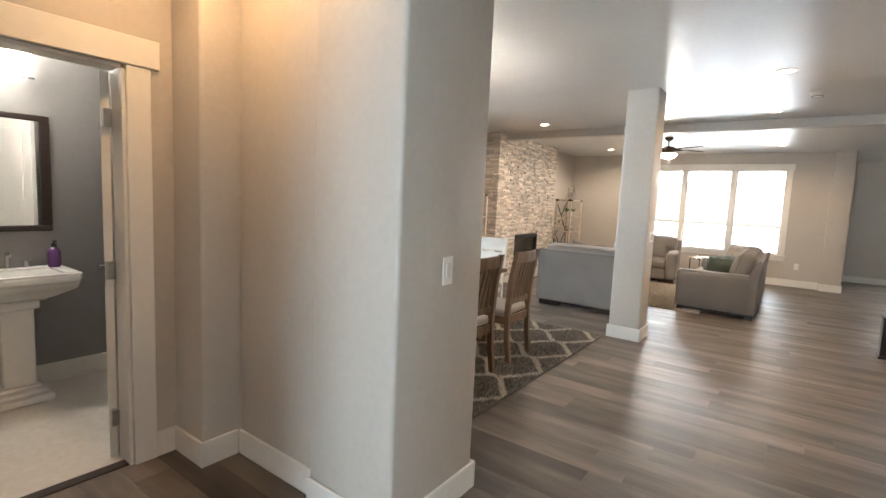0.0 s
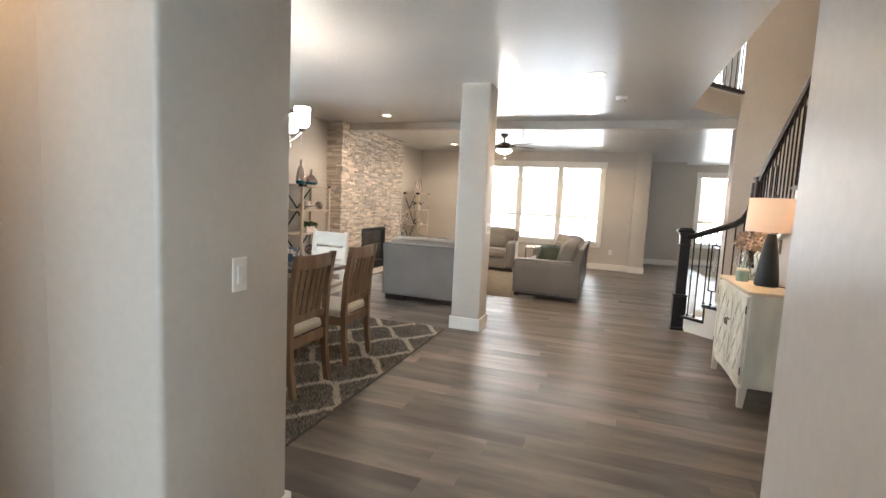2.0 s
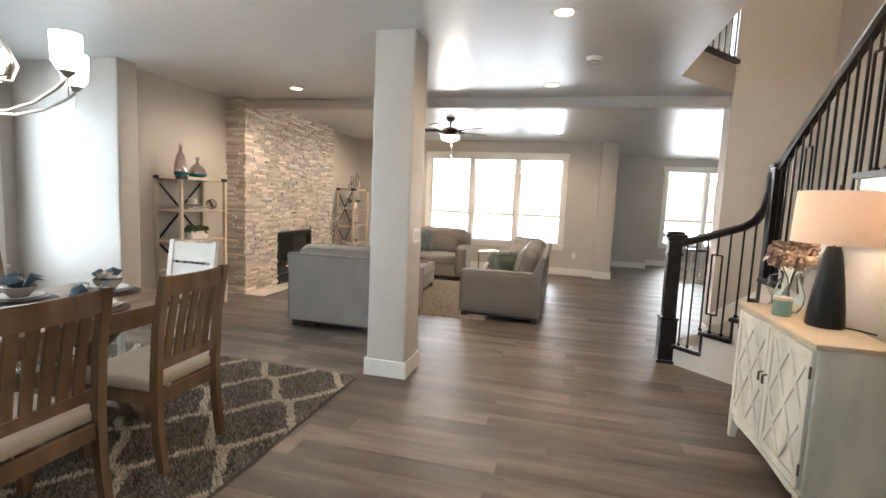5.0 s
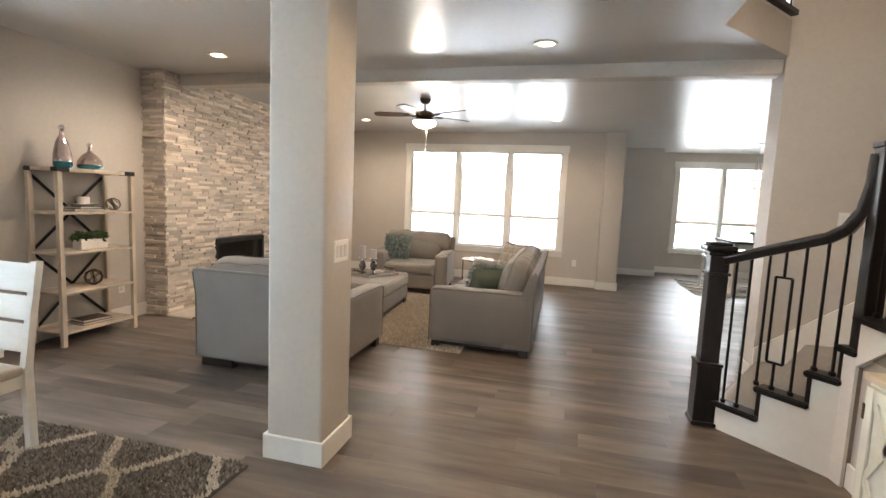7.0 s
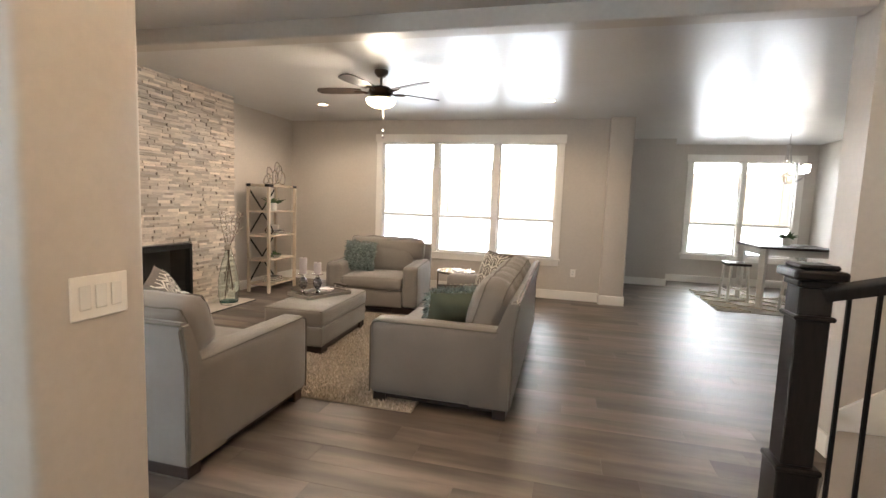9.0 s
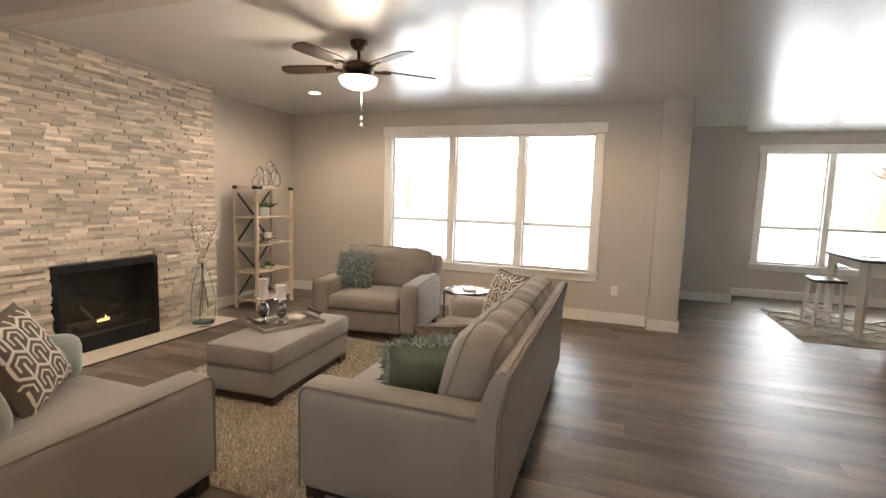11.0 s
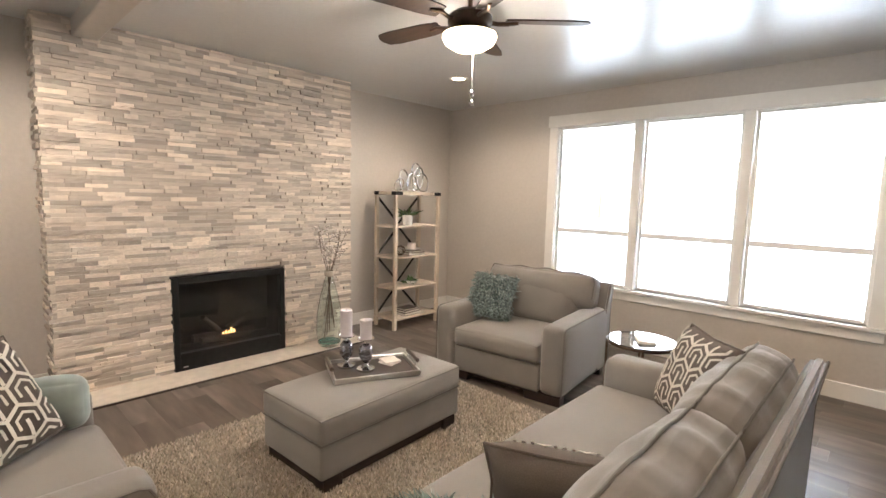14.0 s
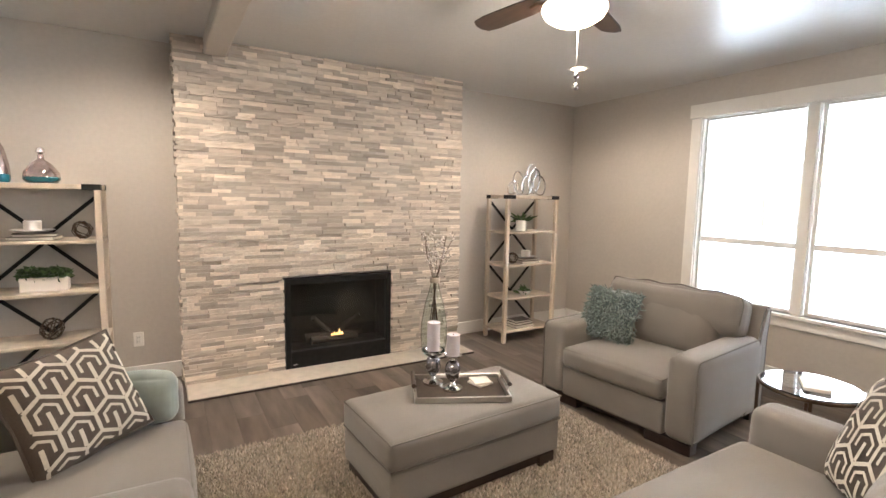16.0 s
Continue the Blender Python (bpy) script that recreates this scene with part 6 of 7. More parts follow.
# landing edge upstairs: dark cap and balusters along the slanted opening
L0, L1 = Vector((1.51, 7.62, 0)), Vector((2.2, 8.42, 0))
dl = (L1 - L0).normalized()
nl = Vector((dl.y, -dl.x, 0))
bm = bmesh.new()
prism(bm, [tuple((L0 + nl * 0.04)[:2]), tuple((L1 + nl * 0.04)[:2]), tuple((L1 - nl * 0.08)[:2]), tuple((L0 - nl * 0.08)[:2])], "z", 3.052, 3.09)
structure("trim_landing_cap", bm, M_ESPRESSO, "dark stained cap along the landing edge")
for k in range(9):
    p = L0.lerp(L1, 0.06 + 0.11 * k)
    baluster(p.x, p.y, 3.09, 3.98)
bm = rail_run([L0 + Vector((0, 0, 4.0)), L1 + Vector((0, 0, 4.0))])
single("landing_rail", bm, M_ESPRESSO, "dark handrail of the upstairs landing", "handrail", smooth=True)

# ---- console cabinet and what stands on it ----
M_CREAMPAINT = material("distressed_cream_paint", (0.66, 0.62, 0.52), 0.5, grain=0.14, grain_scale=7, stain=0.12, stain_scale=4, bump=0.2, bump_scale=30, stretch=(1, 1, 0.35))
M_CONSOLETOP = material("bleached_wood_top", (0.58, 0.47, 0.34), 0.5, grain=0.18, grain_scale=8, stretch=(1, 0.2, 1), bump=0.1)
cs = thing("console_cabinet", (1.835, 5.445, 0), "distressed cream console cabinet with two lattice doors", "cabinet")
CX, CY = 0.165, 0.485
part("top", boxed(-CX - 0.012, CX + 0.012, -CY - 0.012, CY + 0.012, 0.868, 0.893, bevel=0.004), M_CONSOLETOP, cs, "bleached wooden top")
part("body", boxed(-CX + 0.012, CX, -CY, CY, 0.16, 0.868, bevel=0.003), M_CREAMPAINT, cs)
for sx in (-1, 1):
    for sy in (-1, 1):
        bm = bmesh.new()
        x, y = sx * (CX - 0.025), sy * (CY - 0.03)
        rod(bm, (x + sx * 0.008, y + sy * 0.008, 0), (x, y, 0.165), 0.026, 0.04, 4)
        part("leg", bm, M_CREAMPAINT, cs)
bm = bmesh.new()
prism(bm, [(-CY + 0.05, 0.16), (CY - 0.05, 0.16), (CY - 0.05, 0.135), (CY - 0.12, 0.12), (0.12, 0.135), (-0.12, 0.135), (-CY + 0.12, 0.12), (-CY + 0.05, 0.135)], "x", -CX + 0.004, -CX + 0.022)
part("apron", bm, M_CREAMPAINT, cs)
for sy in (-1, 1):
    y0, y1 = (-CY + 0.02, -0.004) if sy < 0 else (0.004, CY - 0.02)
    dr = part("door", boxed(-CX + 0.002, -CX + 0.012, y0, y1, 0.18, 0.85, bevel=0.002), M_CREAMPAINT, cs)
    for q in ((y0, y0 + 0.045, 0.18, 0.85), (y1 - 0.045, y1, 0.18, 0.85), (y0 + 0.045, y1 - 0.045, 0.18, 0.225), (y0 + 0.045, y1 - 0.045, 0.805, 0.85)):
        part("door_frame", boxed(-CX - 0.009, -CX + 0.002, *q, bevel=0.002), M_CREAMPAINT, dr)
    ym, w2 = (y0 + y1) / 2, (y1 - y0) / 2 - 0.045
    zl, zh = 0.225, 0.805
    zm = (zl + zh) / 2
    bm = bmesh.new()
    x = -CX - 0.003
    for ya, za, yb, zb in ((ym, zh, ym + w2, zm), (ym + w2, zm, ym, zl), (ym, zl, ym - w2, zm), (ym - w2, zm, ym, zh), (ym - w2, zh, ym, zh - 0.29), (ym + w2, zh, ym, zh - 0.29), (ym - w2, zl, ym, zl + 0.29), (ym + w2, zl, ym, zl + 0.29)):
        bar(bm, (x + 0.001 * (za > zm), ya, za), (x + 0.001 * (za > zm), yb, zb), 0.008, 0.028)
    part("lattice", bm, M_CREAMPAINT, dr, "raised diamond lattice moulding")
    bm = bmesh.new()
    yh = sy * 0.028
    tube(bm, [(-CX - 0.008, yh, 0.585), (-CX - 0.028, yh, 0.583), (-CX - 0.030, yh, 0.545), (-CX - 0.026, yh, 0.535)], 0.006, 6)
    part("handle", bm, M_BRONZE, dr, "dark bronze pull", smooth=True)
    for z in (0.28, 0.75):
        part("hinge", boxed(-CX - 0.012, -CX - 0.004, (y0 if sy < 0 else y1) - 0.007, (y0 if sy < 0 else y1) + 0.007, z - 0.03, z + 0.03, bevel=0.002), M_BRONZE, dr, "dark exposed hinge")

M_LAMPBASE = material("matt_black_ceramic", (0.008, 0.0075, 0.0075), 0.42, specular=0.3, grain=0.15, bump=0.1, bump_scale=25, stretch=(1, 1, 6))


def fabric_shade(name):
    m = bpy.data.materials.new(name)
    m.use_nodes = True
    n_, l_ = m.node_tree.nodes, m.node_tree.links
    b = n_["Principled BSDF"]
    b.inputs["Base Color"].default_value = (0.75, 0.66, 0.56, 1)
    b.inputs["Roughness"].default_value = 0.9
    tr = n_.new("ShaderNodeBsdfTranslucent")
    tr.inputs["Color"].default_value = (0.85, 0.74, 0.66, 1)
    mx = n_.new("ShaderNodeMixShader")
    mx.inputs[0].default_value = 0.45
    l_.new(b.outputs[0], mx.inputs[1])
    l_.new(tr.outputs[0], mx.inputs[2])
    l_.new(mx.outputs[0], n_["Material Output"].inputs["Surface"])
    return m


M_LAMPSHADE = fabric_shade("cream_linen_shade")
LX, LY = 1.885, 5.39
tl = thing("table_lamp", (LX, LY, 0.893), "black tapered table lamp with lit cream linen shade", "lamp")
bm = bmesh.new()
turned(bm, [(0, 0), (0.082, 0), (0.086, 0.01), (0.080, 0.10), (0.062, 0.25), (0.042, 0.38), (0.030, 0.42), (0, 0.42)], 32)
part("base", bm, M_LAMPBASE, tl, smooth=True)
bm = bmesh.new()
rod(bm, (0, 0, 0.42), (0, 0, 0.50), 0.008)
rod(bm, (0, 0, 0.69), (0, 0, 0.735), 0.007, 0.010)
part("stem", bm, M_BRONZE, tl)
bm = bmesh.new()
turned(bm, [(0.215, 0.435), (0.205, 0.70), (0.202, 0.70), (0.212, 0.435)], 40, squash=(0.86, 1.0))
part("shade", bm, M_LAMPSHADE, tl, "cream linen drum shade", smooth=True)
bm = bmesh.new()
turned(bm, [(0, 0.50), (0.02, 0.51), (0.03, 0.55), (0.02, 0.59), (0, 0.60)], 12)
part("bulb", bm, glow("lamp_bulb", (1.0, 0.80, 0.6), 12.0), tl, "lit warm bulb", smooth=True)
lamp("table_lamp_light", "POINT", (LX, LY, 1.46), (LX, LY, 0), 9, WARM, 0.05)
bm = bmesh.new()
tube(bm, [(LX + 0.07, LY - 0.03, 0.899), (LX + 0.13, LY - 0.10, 0.899), (LX + 0.16, LY - 0.14, 0.898)], 0.004, 5)
single("lamp_cord", bm, M_BLACK, "black lamp cord trailing over the console", "cord", smooth=True)

fv = thing("flower_vase", (1.84, 5.72, 0.893), "aqua glass jug with dried hydrangea heads", "vase")
bm = bmesh.new()
turned(bm, [(0, 0), (0.055, 0), (0.078, 0.04), (0.085, 0.10), (0.06, 0.17), (0.045, 0.21), (0.056, 0.24), (0.052, 0.24), (0.041, 0.21), (0.055, 0.17), (0.079, 0.10), (0.072, 0.042), (0.05, 0.008), (0, 0.008)], 28)
tube(bm, [(-0.05, 0.0, 0.22), (-0.10, 0.0, 0.21), (-0.115, 0, 0.15), (-0.08, 0, 0.08)], 0.007, 6)
part("glass", bm, M_AQUAGLASS, fv, smooth=True)
M_HYDRANGEA = material("dried_hydrangea", (0.34, 0.24, 0.16), 0.8, per_island=0.4, tint=(0.46, 0.32, 0.26))
vs, fs = [], []
for cx, cy, cz, r in ((-0.06, 0.02, 0.33, 0.075), (0.07, 0.05, 0.34, 0.075), (0.0, -0.07, 0.33, 0.07), (0.05, -0.03, 0.39, 0.06), (-0.04, 0.08, 0.36, 0.06)):
    def head(rn, cx=cx, cy=cy, cz=cz, r=r):
        d = Vector((rn.gauss(0, 1), rn.gauss(0, 1), rn.gauss(0, 1))).normalized()
        return (cx + d.x * r * 0.75, cy + d.y * r * 0.75, cz + d.z * r * 0.7), d + Vector((rn.uniform(-1, 1), rn.uniform(-1, 1), rn.uniform(-.5, .5)))
    v1, f1 = blades(130, head, 0.030, 0.024, int(cz * 1000 + cx * 777))
    k = len(vs)
    vs += v1
    fs += [tuple(i + k for i in f) for f in f1]
raw_part("flower_head", vs, fs, M_HYDRANGEA, fv, "dried tan and rust hydrangea petals")
bm = bmesh.new()
for cx, cy, cz in ((-0.06, 0.02, 0.31), (0.07, 0.05, 0.32), (0.0, -0.07, 0.31), (0.05, -0.03, 0.36)):
    tube(bm, [(cx * -0.3, cy * -0.3, 0.02), (cx * 0.2, cy * 0.2, 0.2), (cx, cy, cz)], 0.003, 5)
part("stems", bm, M_TWIG, fv)
jar = thing("candle_jar", (1.76, 5.58, 0.893), "sage green glass candle jar with wooden lid", "candle")
bm = bmesh.new()
turned(bm, [(0, 0), (0.044, 0), (0.047, 0.005), (0.047, 0.09), (0, 0.09)], 28)
part("jar", bm, material("sage_glaze", (0.24, 0.33, 0.28), 0.25, grain=0.08), jar, smooth=True)
bm = bmesh.new()
turned(bm, [(0, 0.09), (0.048, 0.09), (0.048, 0.106), (0, 0.106)], 28)
part("lid", bm, M_CONSOLETOP, jar, "pale wooden lid", smooth=True)

th = thing("thermostat", (2.12, 5.13, 1.45), "white square wall thermostat with dark screen", "thermostat", turn=-90)
part("body", boxed(-0.055, 0.055, -0.028, 0, -0.055, 0.055, bevel=0.006), M_PLASTIC, th)
part("screen", boxed(-0.028, 0.028, -0.0295, -0.027, -0.03, 0.03), M_GREYCLOTH, th, "dark grey screen")

# closet door under the stair
dr1 = thing("door_1", (2.12, 3.92, 0), "white panelled closet door, closed", "door", turn=-90, kind="structure")
for q in ((-0.53, -0.43, 0, 2.045), (0.43, 0.53, 0, 2.045), (-0.55, 0.55, 2.05, 2.17)):
    part("casing", boxed(q[0], q[1], -0.018, 0, q[2], q[3], bevel=0.003), M_TRIM, dr1)
part("jamb", box(boxed(-0.43, -0.415, 0, 0.11, 0, 2.045), 0.415, 0.43, 0, 0.11, 0, 2.045), M_TRIM, dr1)
part("slab", boxed(-0.413, 0.413, 0.012, 0.05, 0.008, 2.04, bevel=0.002), M_TRIM, dr1)
for z0, z1 in ((0.15, 0.95), (1.08, 1.92)):
    part("panel", boxed(-0.30, 0.30, 0.006, 0.0125, z0, z1, bevel=0.003), M_TRIM, dr1)
bm = bmesh.new()
rod(bm, (-0.35, 0.012, 0.94), (-0.35, -0.045, 0.94), 0.010)
tube(bm, [(-0.35, -0.045, 0.94), (-0.31, -0.05, 0.94), (-0.25, -0.048, 0.94)], 0.008, 7)
part("door_handle", bm, M_NICKEL, dr1, "brushed nickel lever", smooth=True)

# warm pendant over the upper stair
pd = thing("pendant_light", (2.62, 4.45, 5.6), "warm glowing pendant above the stair", "pendant")
bm = bmesh.new()
tube(bm, [(0, 0, 0), (0, 0, -2.2)], 0.005, 5)
part("cord", bm, M_BLACK, pd)
bm = bmesh.new()
turned(bm, [(0, 0), (0.05, 0.01), (0.08, 0.08), (0.06, 0.16), (0.02, 0.19), (0, 0.19)], 20, at=(0, 0, -2.37))
part("globe", bm, glow("warm_globe", (1.0, 0.75, 0.45), 12.0), pd, "glowing glass globe", smooth=True)
lamp("pendant_lamp", "POINT", (2.62, 4.75, 3.35), (2.62, 4.45, 0), 30, WARM, 0.10)
# added fill under the upper ceiling, out of view and without a fixture
lamp("landing_fill", "AREA", (0.6, 5.4, 5.55), (0.6, 5.4, 3), 40, SOFTWARM, 0.8)

# ---- hall and powder room ----
dc = thing("door_2", (-2.09, 1.23, 0), "open white powder room door with dark hinges", "door", turn=90, kind="structure")
for q in ((-0.49, -0.38, 0, 2.05), (0.38, 0.49, 0, 2.05)):
    part("casing", boxed(q[0], q[1], -0.02, 0, q[2], q[3], bevel=0.003), M_TRIM, dc)
part("casing_head", boxed(-0.53, 0.53, -0.028, 0, 2.052, 2.19, bevel=0.004), M_TRIM, dc)
for x0, x1 in ((-0.379, -0.362), (0.362, 0.379)):
    part("jamb", boxed(x0, x1, -0.004, 0.125, 0, 2.03, bevel=0.002), M_TRIM, dc)
part("jamb_head", boxed(-0.362, 0.362, -0.004, 0.125, 2.032, 2.049, bevel=0.002), M_TRIM, dc)
SWING = Matrix.Translation((0.345, 0.128, 0)) @ Matrix.Rotation(radians(-20), 4, "Z") @ Matrix.Translation((-0.345, -0.128, 0))
# the leaf stands open into the room, at right angles to the wall
def swung(bm):
    bm.transform(SWING)
    return bm


lf = part("leaf", swung(boxed(0.318, 0.354, 0.128, 0.85, 0.012, 2.028, bevel=0.002)), M_TRIM, dc, "white door leaf swung open")
for z0, z1 in ((0.18, 0.92), (1.06, 1.90)):
    part("panel", swung(boxed(0.312, 0.3185, 0.23, 0.75, z0, z1, bevel=0.002)), M_TRIM, lf)
for z in (0.24, 1.03, 1.80):
    part("hinge", boxed(0.320, 0.356, 0.100, 0.130, z - 0.045, z + 0.045, bevel=0.003), M_NICKEL, lf, "brushed metal butt hinge")
bm = bmesh.new()
rod(bm, (0.318, 0.79, 0.96), (0.27, 0.79, 0.96), 0.010)
tube(bm, [(0.27, 0.79, 0.96), (0.265, 0.75, 0.96), (0.268, 0.68, 0.955)], 0.008, 7)
part("door_handle", swung(bm), M_CHROME, lf, "chrome lever handle", smooth=True)
structure("trim_threshold", boxed(-2.165, -2.10, 0.85, 1.61, -0.004, 0.008, bevel=0.003), M_DARKWOOD, "dark wooden threshold strip")

# pedestal sink on the far wall
sk = thing("pedestal_sink", (-3.71, 1.45, 0), "white porcelain pedestal sink with chrome taps", "sink")
bm = bmesh.new()
for s0, s1, z0, z1 in ((0.155, 0.155, 0.0, 0.045), (0.135, 0.135, 0.045, 0.075), (0.11, 0.11, 0.075, 0.10)):
    box(bm, 0.10, 0.10 + 2 * s0 - 0.02, -s1, s1, z0, z1, bevel=0.010, seg=2)
box(bm, 0.115, 0.285, -0.085, 0.085, 0.10, 0.64, bevel=0.012, seg=2)
box(bm, 0.095, 0.305, -0.115, 0.115, 0.62, 0.68, bevel=0.018, seg=3)
part("pedestal", bm, M_CERAMIC, sk, smooth=True)
bm = bmesh.new()
prism(bm, [(0.02, 0.70), (0.02, 0.86), (0.50, 0.86), (0.505, 0.845), (0.49, 0.80), (0.42, 0.76), (0.33, 0.70), (0.28, 0.67), (0.06, 0.67)], "y", -0.30, 0.30)
for v in bm.verts:
    if v.co.z < 0.72:
        v.co.y *= 0.55
    elif v.co.z < 0.81:
        v.co.y *= 0.92
bmesh.ops.bevel(bm, geom=bm.edges[:], offset=0.014, segments=3, affect="EDGES")
part("basin", bm, M_CERAMIC, sk, smooth=True)
bm = bmesh.new()
for q in ((0.03, 0.10, -0.30, 0.30), (0.44, 0.49, -0.30, 0.30), (0.10, 0.44, -0.30, -0.22), (0.10, 0.44, 0.22, 0.30)):
    box(bm, *q, 0.858, 0.874, bevel=0.006, seg=2)
part("rim", bm, M_CERAMIC, sk, smooth=True)
bm = bmesh.new()
tube(bm, [(0.06, 0, 0.87), (0.06, 0, 0.95), (0.075, 0, 0.975), (0.11, 0, 0.98), (0.15, 0, 0.965)], 0.012, 8)
part("faucet", bm, M_NICKEL, sk, "brushed nickel faucet", smooth=True)
for sy in (-1, 1):
    bm = bmesh.new()
    turned(bm, [(0, 0.87), (0.02, 0.87), (0.016, 0.90), (0.012, 0.92), (0, 0.925)], 14, at=(0.06, sy * 0.10, 0))
    tube(bm, [(0.06, sy * 0.10, 0.918), (0.10, sy * 0.115, 0.93)], 0.006, 6)
    part("tap", bm, M_NICKEL, sk, smooth=True)
sb = thing("soap_dispenser", (-3.57, 1.69, 0.874), "purple glass soap dispenser with black pump", "soap dispenser")
bm = bmesh.new()
turned(bm, [(0, 0), (0.034, 0), (0.038, 0.01), (0.038, 0.10), (0.026, 0.13), (0.014, 0.14), (0, 0.14)], 24)
part("bottle", bm, material("purple_bottle", (0.09, 0.03, 0.12), 0.2, grain=0.1), sb, smooth=True)
bm = bmesh.new()
turned(bm, [(0, 0.14), (0.016, 0.14), (0.016, 0.165), (0.006, 0.168), (0.006, 0.185), (0, 0.185)], 14)
tube(bm, [(0, 0, 0.185), (0.045, 0, 0.183)], 0.006, 6)
part("pump", bm, M_BLACK, sb, "black pump head", smooth=True)

# mirror, lit bar and towel ring
mr = thing("wall_mirror", (-3.71, 1.32, 1.52), "rectangular mirror in wide dark wooden frame", "mirror")
MM = bpy.data.materials.new("silvered_mirror")
MM.use_nodes = True
MM.node_tree.nodes["Principled BSDF"].inputs["Metallic"].default_value = 1.0
MM.node_tree.nodes["Principled BSDF"].inputs["Roughness"].default_value = 0.02
MM.node_tree.nodes["Principled BSDF"].inputs["Base Color"].default_value = (0.9, 0.92, 0.91, 1)
part("glass", boxed(0.012, 0.018, -0.34, 0.34, -0.36, 0.36), MM, mr, "silvered mirror glass")
for q in ((-0.40, -0.34, -0.36, 0.36), (0.34, 0.40, -0.36, 0.36), (-0.40, 0.40, 0.36, 0.40), (-0.40, 0.40, -0.40, -0.36)):
    part("frame", boxed(0, 0.03, *q, bevel=0.006), M_DARKWOOD, mr, "dark espresso frame")
vl = thing("vanity_light", (-3.71, 1.32, 2.16), "chrome vanity light bar with lit glass shades", "wall light")
part("backplate", boxed(0, 0.02, -0.08, 0.08, -0.05, 0.05, bevel=0.006), M_CHROME, vl)
bm = bmesh.new()
tube(bm, [(0.06, -0.32, 0), (0.06, 0.32, 0)], 0.008, 8)
tube(bm, [(0.015, 0, 0), (0.06, 0, 0)], 0.008, 8)
part("bar", bm, M_CHROME, vl, smooth=True)
for y in (-0.24, 0.0, 0.24):
    bm = bmesh.new()
    turned(bm, [(0, 0.01), (0.03, 0.01), (0.055, 0.05), (0.06, 0.15), (0.056, 0.15), (0.05, 0.05), (0, 0.02)], 20, at=(0.09, y, 0))
    part("shade", bm, M_SHADE, vl, "lit white glass shade", smooth=True)
lamp("vanity_lamp", "POINT", (-3.45, 1.32, 2.36), (-3, 1.3, 0), 22, (1.0, 0.93, 0.85), 0.15)
tr_ = thing("towel_ring", (-3.28, 2.05, 1.38), "bronze towel bar with dark hanging hand towel", "towel ring")
bm = bmesh.new()
rod(bm, (-0.10, 0, 0), (-0.10, -0.07, 0), 0.010)
rod(bm, (0.10, 0, 0), (0.10, -0.07, 0), 0.010)
rod(bm, (-0.12, -0.065, 0), (0.12, -0.065, 0), 0.008)
part("bar", bm, M_BRONZE, tr_)
bm = bmesh.new()
for sx in range(9):
    x = -0.08 + 0.02 * sx
    box(bm, x, x + 0.0202, -0.080 + 0.006 * math.sin(sx * 1.4), -0.050 + 0.006 * math.sin(sx * 1.4), -0.36, 0.012)
part("towel", bm, material("charcoal_towel", (0.035, 0.035, 0.04), 0.95, grain=0.3, grain_scale=90, bump=0.6, bump_scale=120), tr_, "dark charcoal hand towel")

# lamps of the fixtures
lamp("fan_lamp", "POINT", (-1.30, 9.874, 2.33), (-1.3, 9.8, 0), 42, (1.0, 0.86, 0.70), 0.12)

# entry door with glass behind the start
ed = thing("door_3", (0.10, -2.5, 0), "glazed entry door behind the walk, closed", "door", kind="structure")
for q in ((-0.58, -0.42, 0.0, 2.37), (0.42, 0.58, 0.0, 2.37)):
    part("stile", boxed(q[0], q[1], -0.10, -0.05, q[2], q[3], bevel=0.003), M_TRIM, ed)
part("top_rail", boxed(-0.42, 0.42, -0.10, -0.05, 2.22, 2.37, bevel=0.003), M_TRIM, ed)
part("bottom_rail", boxed(-0.42, 0.42, -0.10, -0.05, 0, 0.30, bevel=0.003), M_TRIM, ed)
g = part("pane", boxed(-0.42, 0.42, -0.08, -0.074, 0.30, 2.22), M_GLASS, ed)
g.visible_shadow = False

# ---- pieces of floor and chimney ----
PW, PL = 0.18, 1.22
plank_bm = box(bmesh.new(), 0.0003, PL - 0.0003, 0.0003, PW - 0.0003, -0.006, 0.0, bevel=0.0007)
plank_mesh = mesh_of("plank", plank_bm, M_PLANK)
rnd = random.Random(11)
far_v, far_f = [], []
near_count = 0
pv = [tuple(v.co) for v in plank_mesh.vertices]
pf = [tuple(p.vertices) for p in plank_mesh.polygons]
row = 0
y = -2.6
while y < 15.7:
    x = -5.5 - rnd.uniform(0, PL)
    while x < 5.6:
        keep = not (x + PL < -4.2 and y > 6.7) and not (x > 3.2 and y < 8.3) and not (x + PL < -2.18 and y < 2.1) and not (x + PL < 1.2 and y > 12.8)
        cut = x < -2.16 and y < 2.05 - PW / 2 and x + PL > -2.19
        if keep:
            if -1.75 < x + PL / 2 < 1.9 and 0.6 < y < 13 and near_count < 300:
                ob = new("plank", plank_mesh)
                ob.location = (x, y, 0)
                ob.parent = floor
                near_count += 1
            else:
                k = len(far_v)
                x0 = -2.16 - x if cut else 0.0
                far_v += [(x + max(q[0], x0), y + q[1], q[2]) for q in pv]
                far_f += [tuple(k + i for i in f) for f in pf]
        x += PL
    y += PW
    row += 1
tagged(raw_part("planks", far_v, far_f, M_PLANK_FAR, floor, "grey-brown wood-look vinyl planks"), kind="stuff")

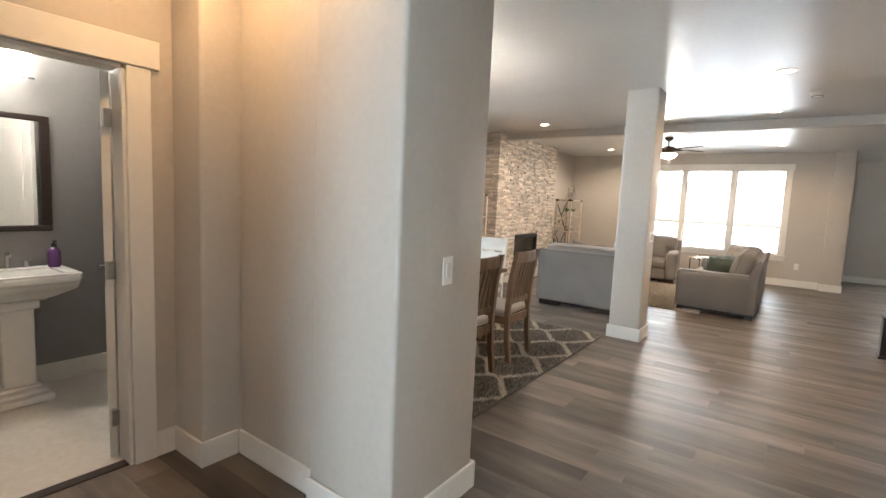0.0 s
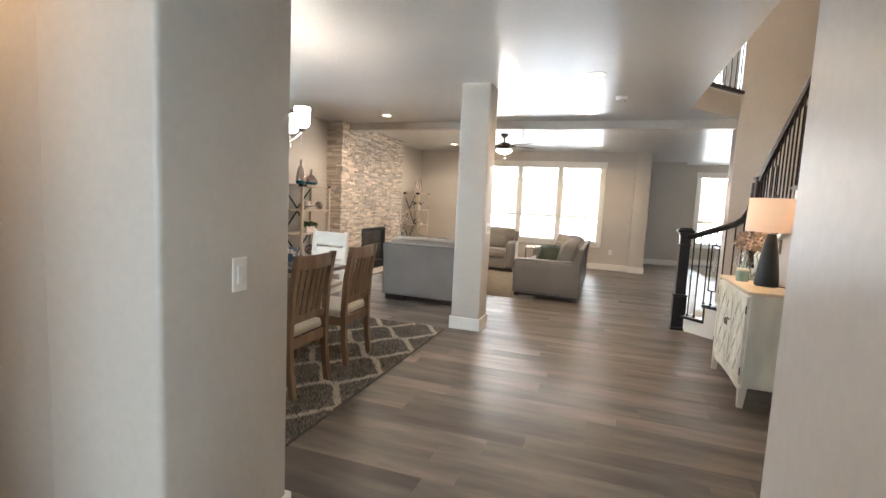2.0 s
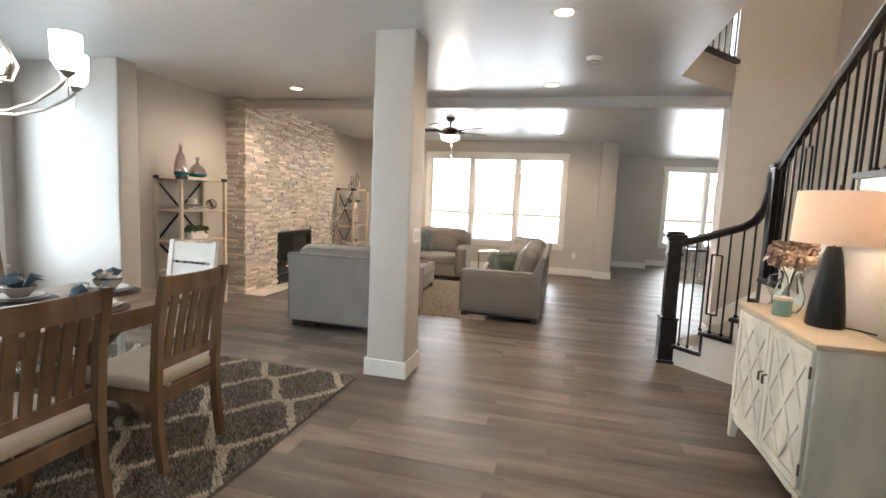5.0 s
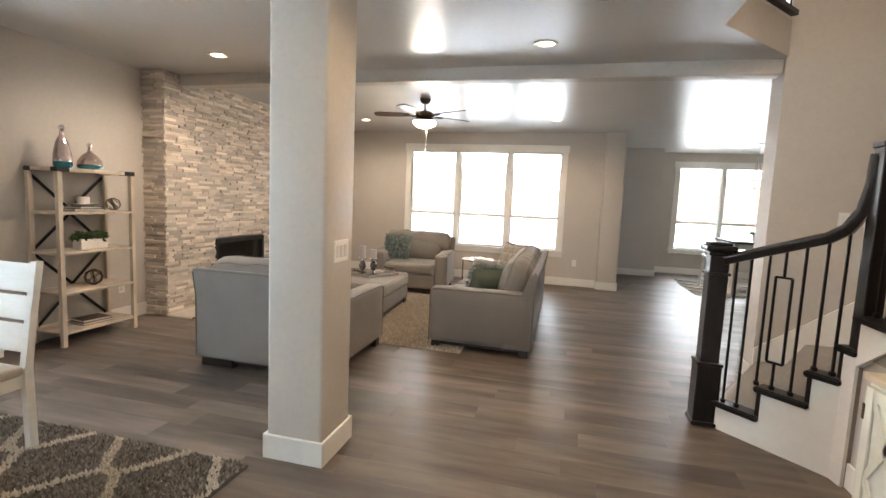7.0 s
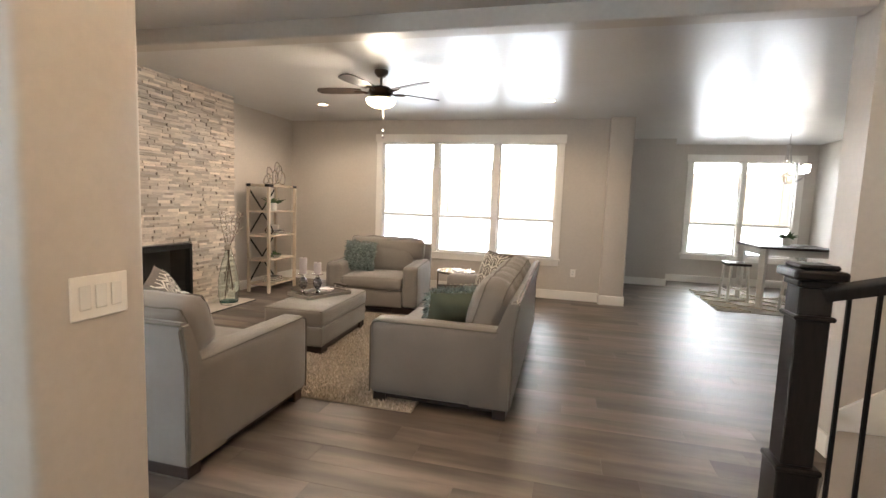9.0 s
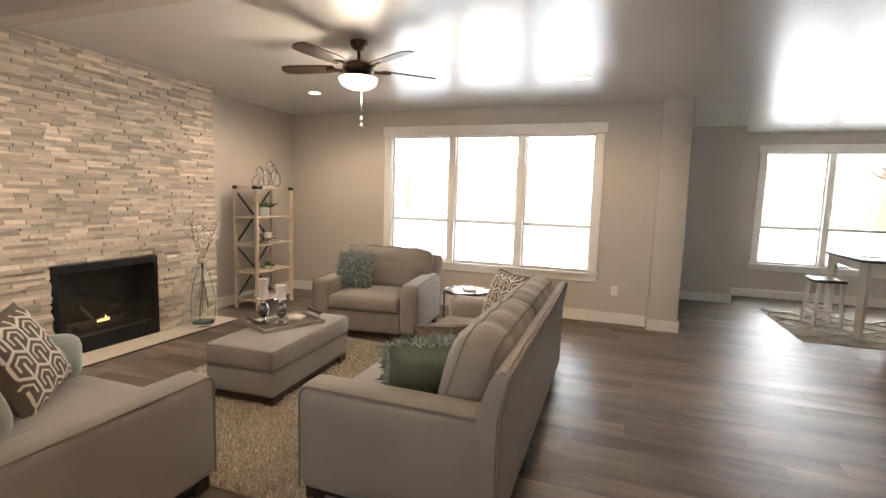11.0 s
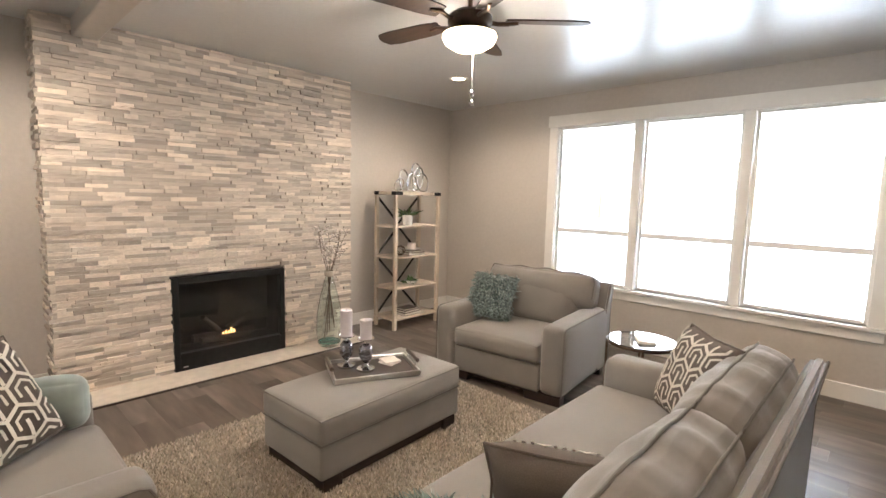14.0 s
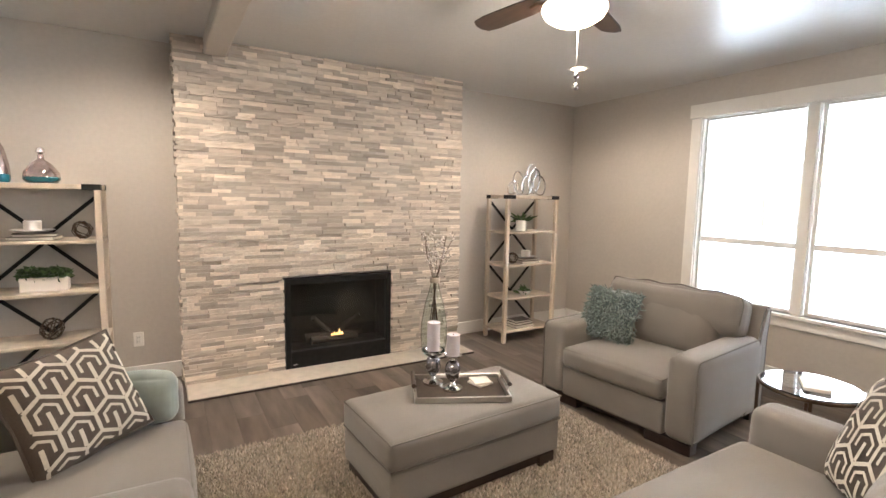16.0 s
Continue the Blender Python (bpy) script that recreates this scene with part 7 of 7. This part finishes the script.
# split-face stones
rnd = random.Random(5)
stone_meshes = []
for k in range(6):
    bm = bmesh.new()
    bmesh.ops.create_grid(bm, x_segments=4, y_segments=2, size=0.5)
    top = bm.faces[:]
    for v in bm.verts:
        v.co.z = 0.5 + rnd.uniform(-0.045, 0.045)
    ret = bmesh.ops.extrude_edge_only(bm, edges=[e for e in bm.edges if e.is_boundary])
    for v in ret["geom"]:
        if isinstance(v, bmesh.types.BMVert):
            v.co.z = -0.5
    stone_meshes.append(mesh_of("stone", bm, M_STONE))


def stones(u0, u1, place, near):
    """Courses of stone between u0 and u1 along a face; place(u, z) gives the pose of the stone's middle."""
    global stone_count
    z = 0.002
    while z < H - 0.01:
        h = min(rnd.choice((0.024, 0.030, 0.030, 0.036)), H - 0.002 - z)
        u = u0 - rnd.uniform(0, 0.02)
        while u < u1 - 0.01:
            ln = rnd.uniform(0.08, 0.25)
            if u1 - (u + ln) < 0.08:
                ln = u1 - u + rnd.uniform(0, 0.012)
            a, b = max(u, u0 - 0.01), u + ln
            spans = [(a, b)]
            if near and z < 0.826:
                spans = [(a, min(b, 9.056))] if a < 9.056 else [(max(a, 10.070), b)]
                spans = [s for s in spans if s[1] - s[0] > 0.02]
                if a < 9.056 and b > 10.070:
                    spans.append((10.070, b))
            for a2, b2 in spans:
                t = 0.022 + rnd.choice((0.0, 0.005, 0.011, 0.022)) + rnd.uniform(0, 0.003)
                m = place((a2 + b2) / 2, z + h / 2, t)
                s = Matrix.Diagonal((b2 - a2 - 0.0012, h - 0.0012, t, 1))
                me = stone_meshes[rnd.randrange(6)]
                if near and 0.55 < z < 2.05 and stone_count < 300:
                    ob = new("stone", me)
                    ob.matrix_world = m @ s
                    ob.parent = CB
                    stone_count += 1
                else:
                    k = len(sv)
                    mm = m @ s
                    sv.extend(tuple(mm @ v.co) for v in me.vertices)
                    sf.extend(tuple(k + i for i in p.vertices) for p in me.polygons)
            u += ln
        z += h


stone_count = 0
sv, sf = [], []
stones(8.28, 10.842, lambda u, z, t: Matrix.Translation((-3.83 + t / 2, u, z)) @ Matrix(((0, 0, 1, 0), (1, 0, 0, 0), (0, 1, 0, 0), (0, 0, 0, 1))), True)
stones(-4.095, -3.805, lambda u, z, t: Matrix.Translation((u, 8.305 - t / 2, z)) @ Matrix(((1, 0, 0, 0), (0, 0, -1, 0), (0, 1, 0, 0), (0, 0, 0, 1))), False)
tagged(raw_part("stones", sv, sf, M_STONE_FAR, CB, "split-face ledger stones in cream and grey"), kind="stuff")
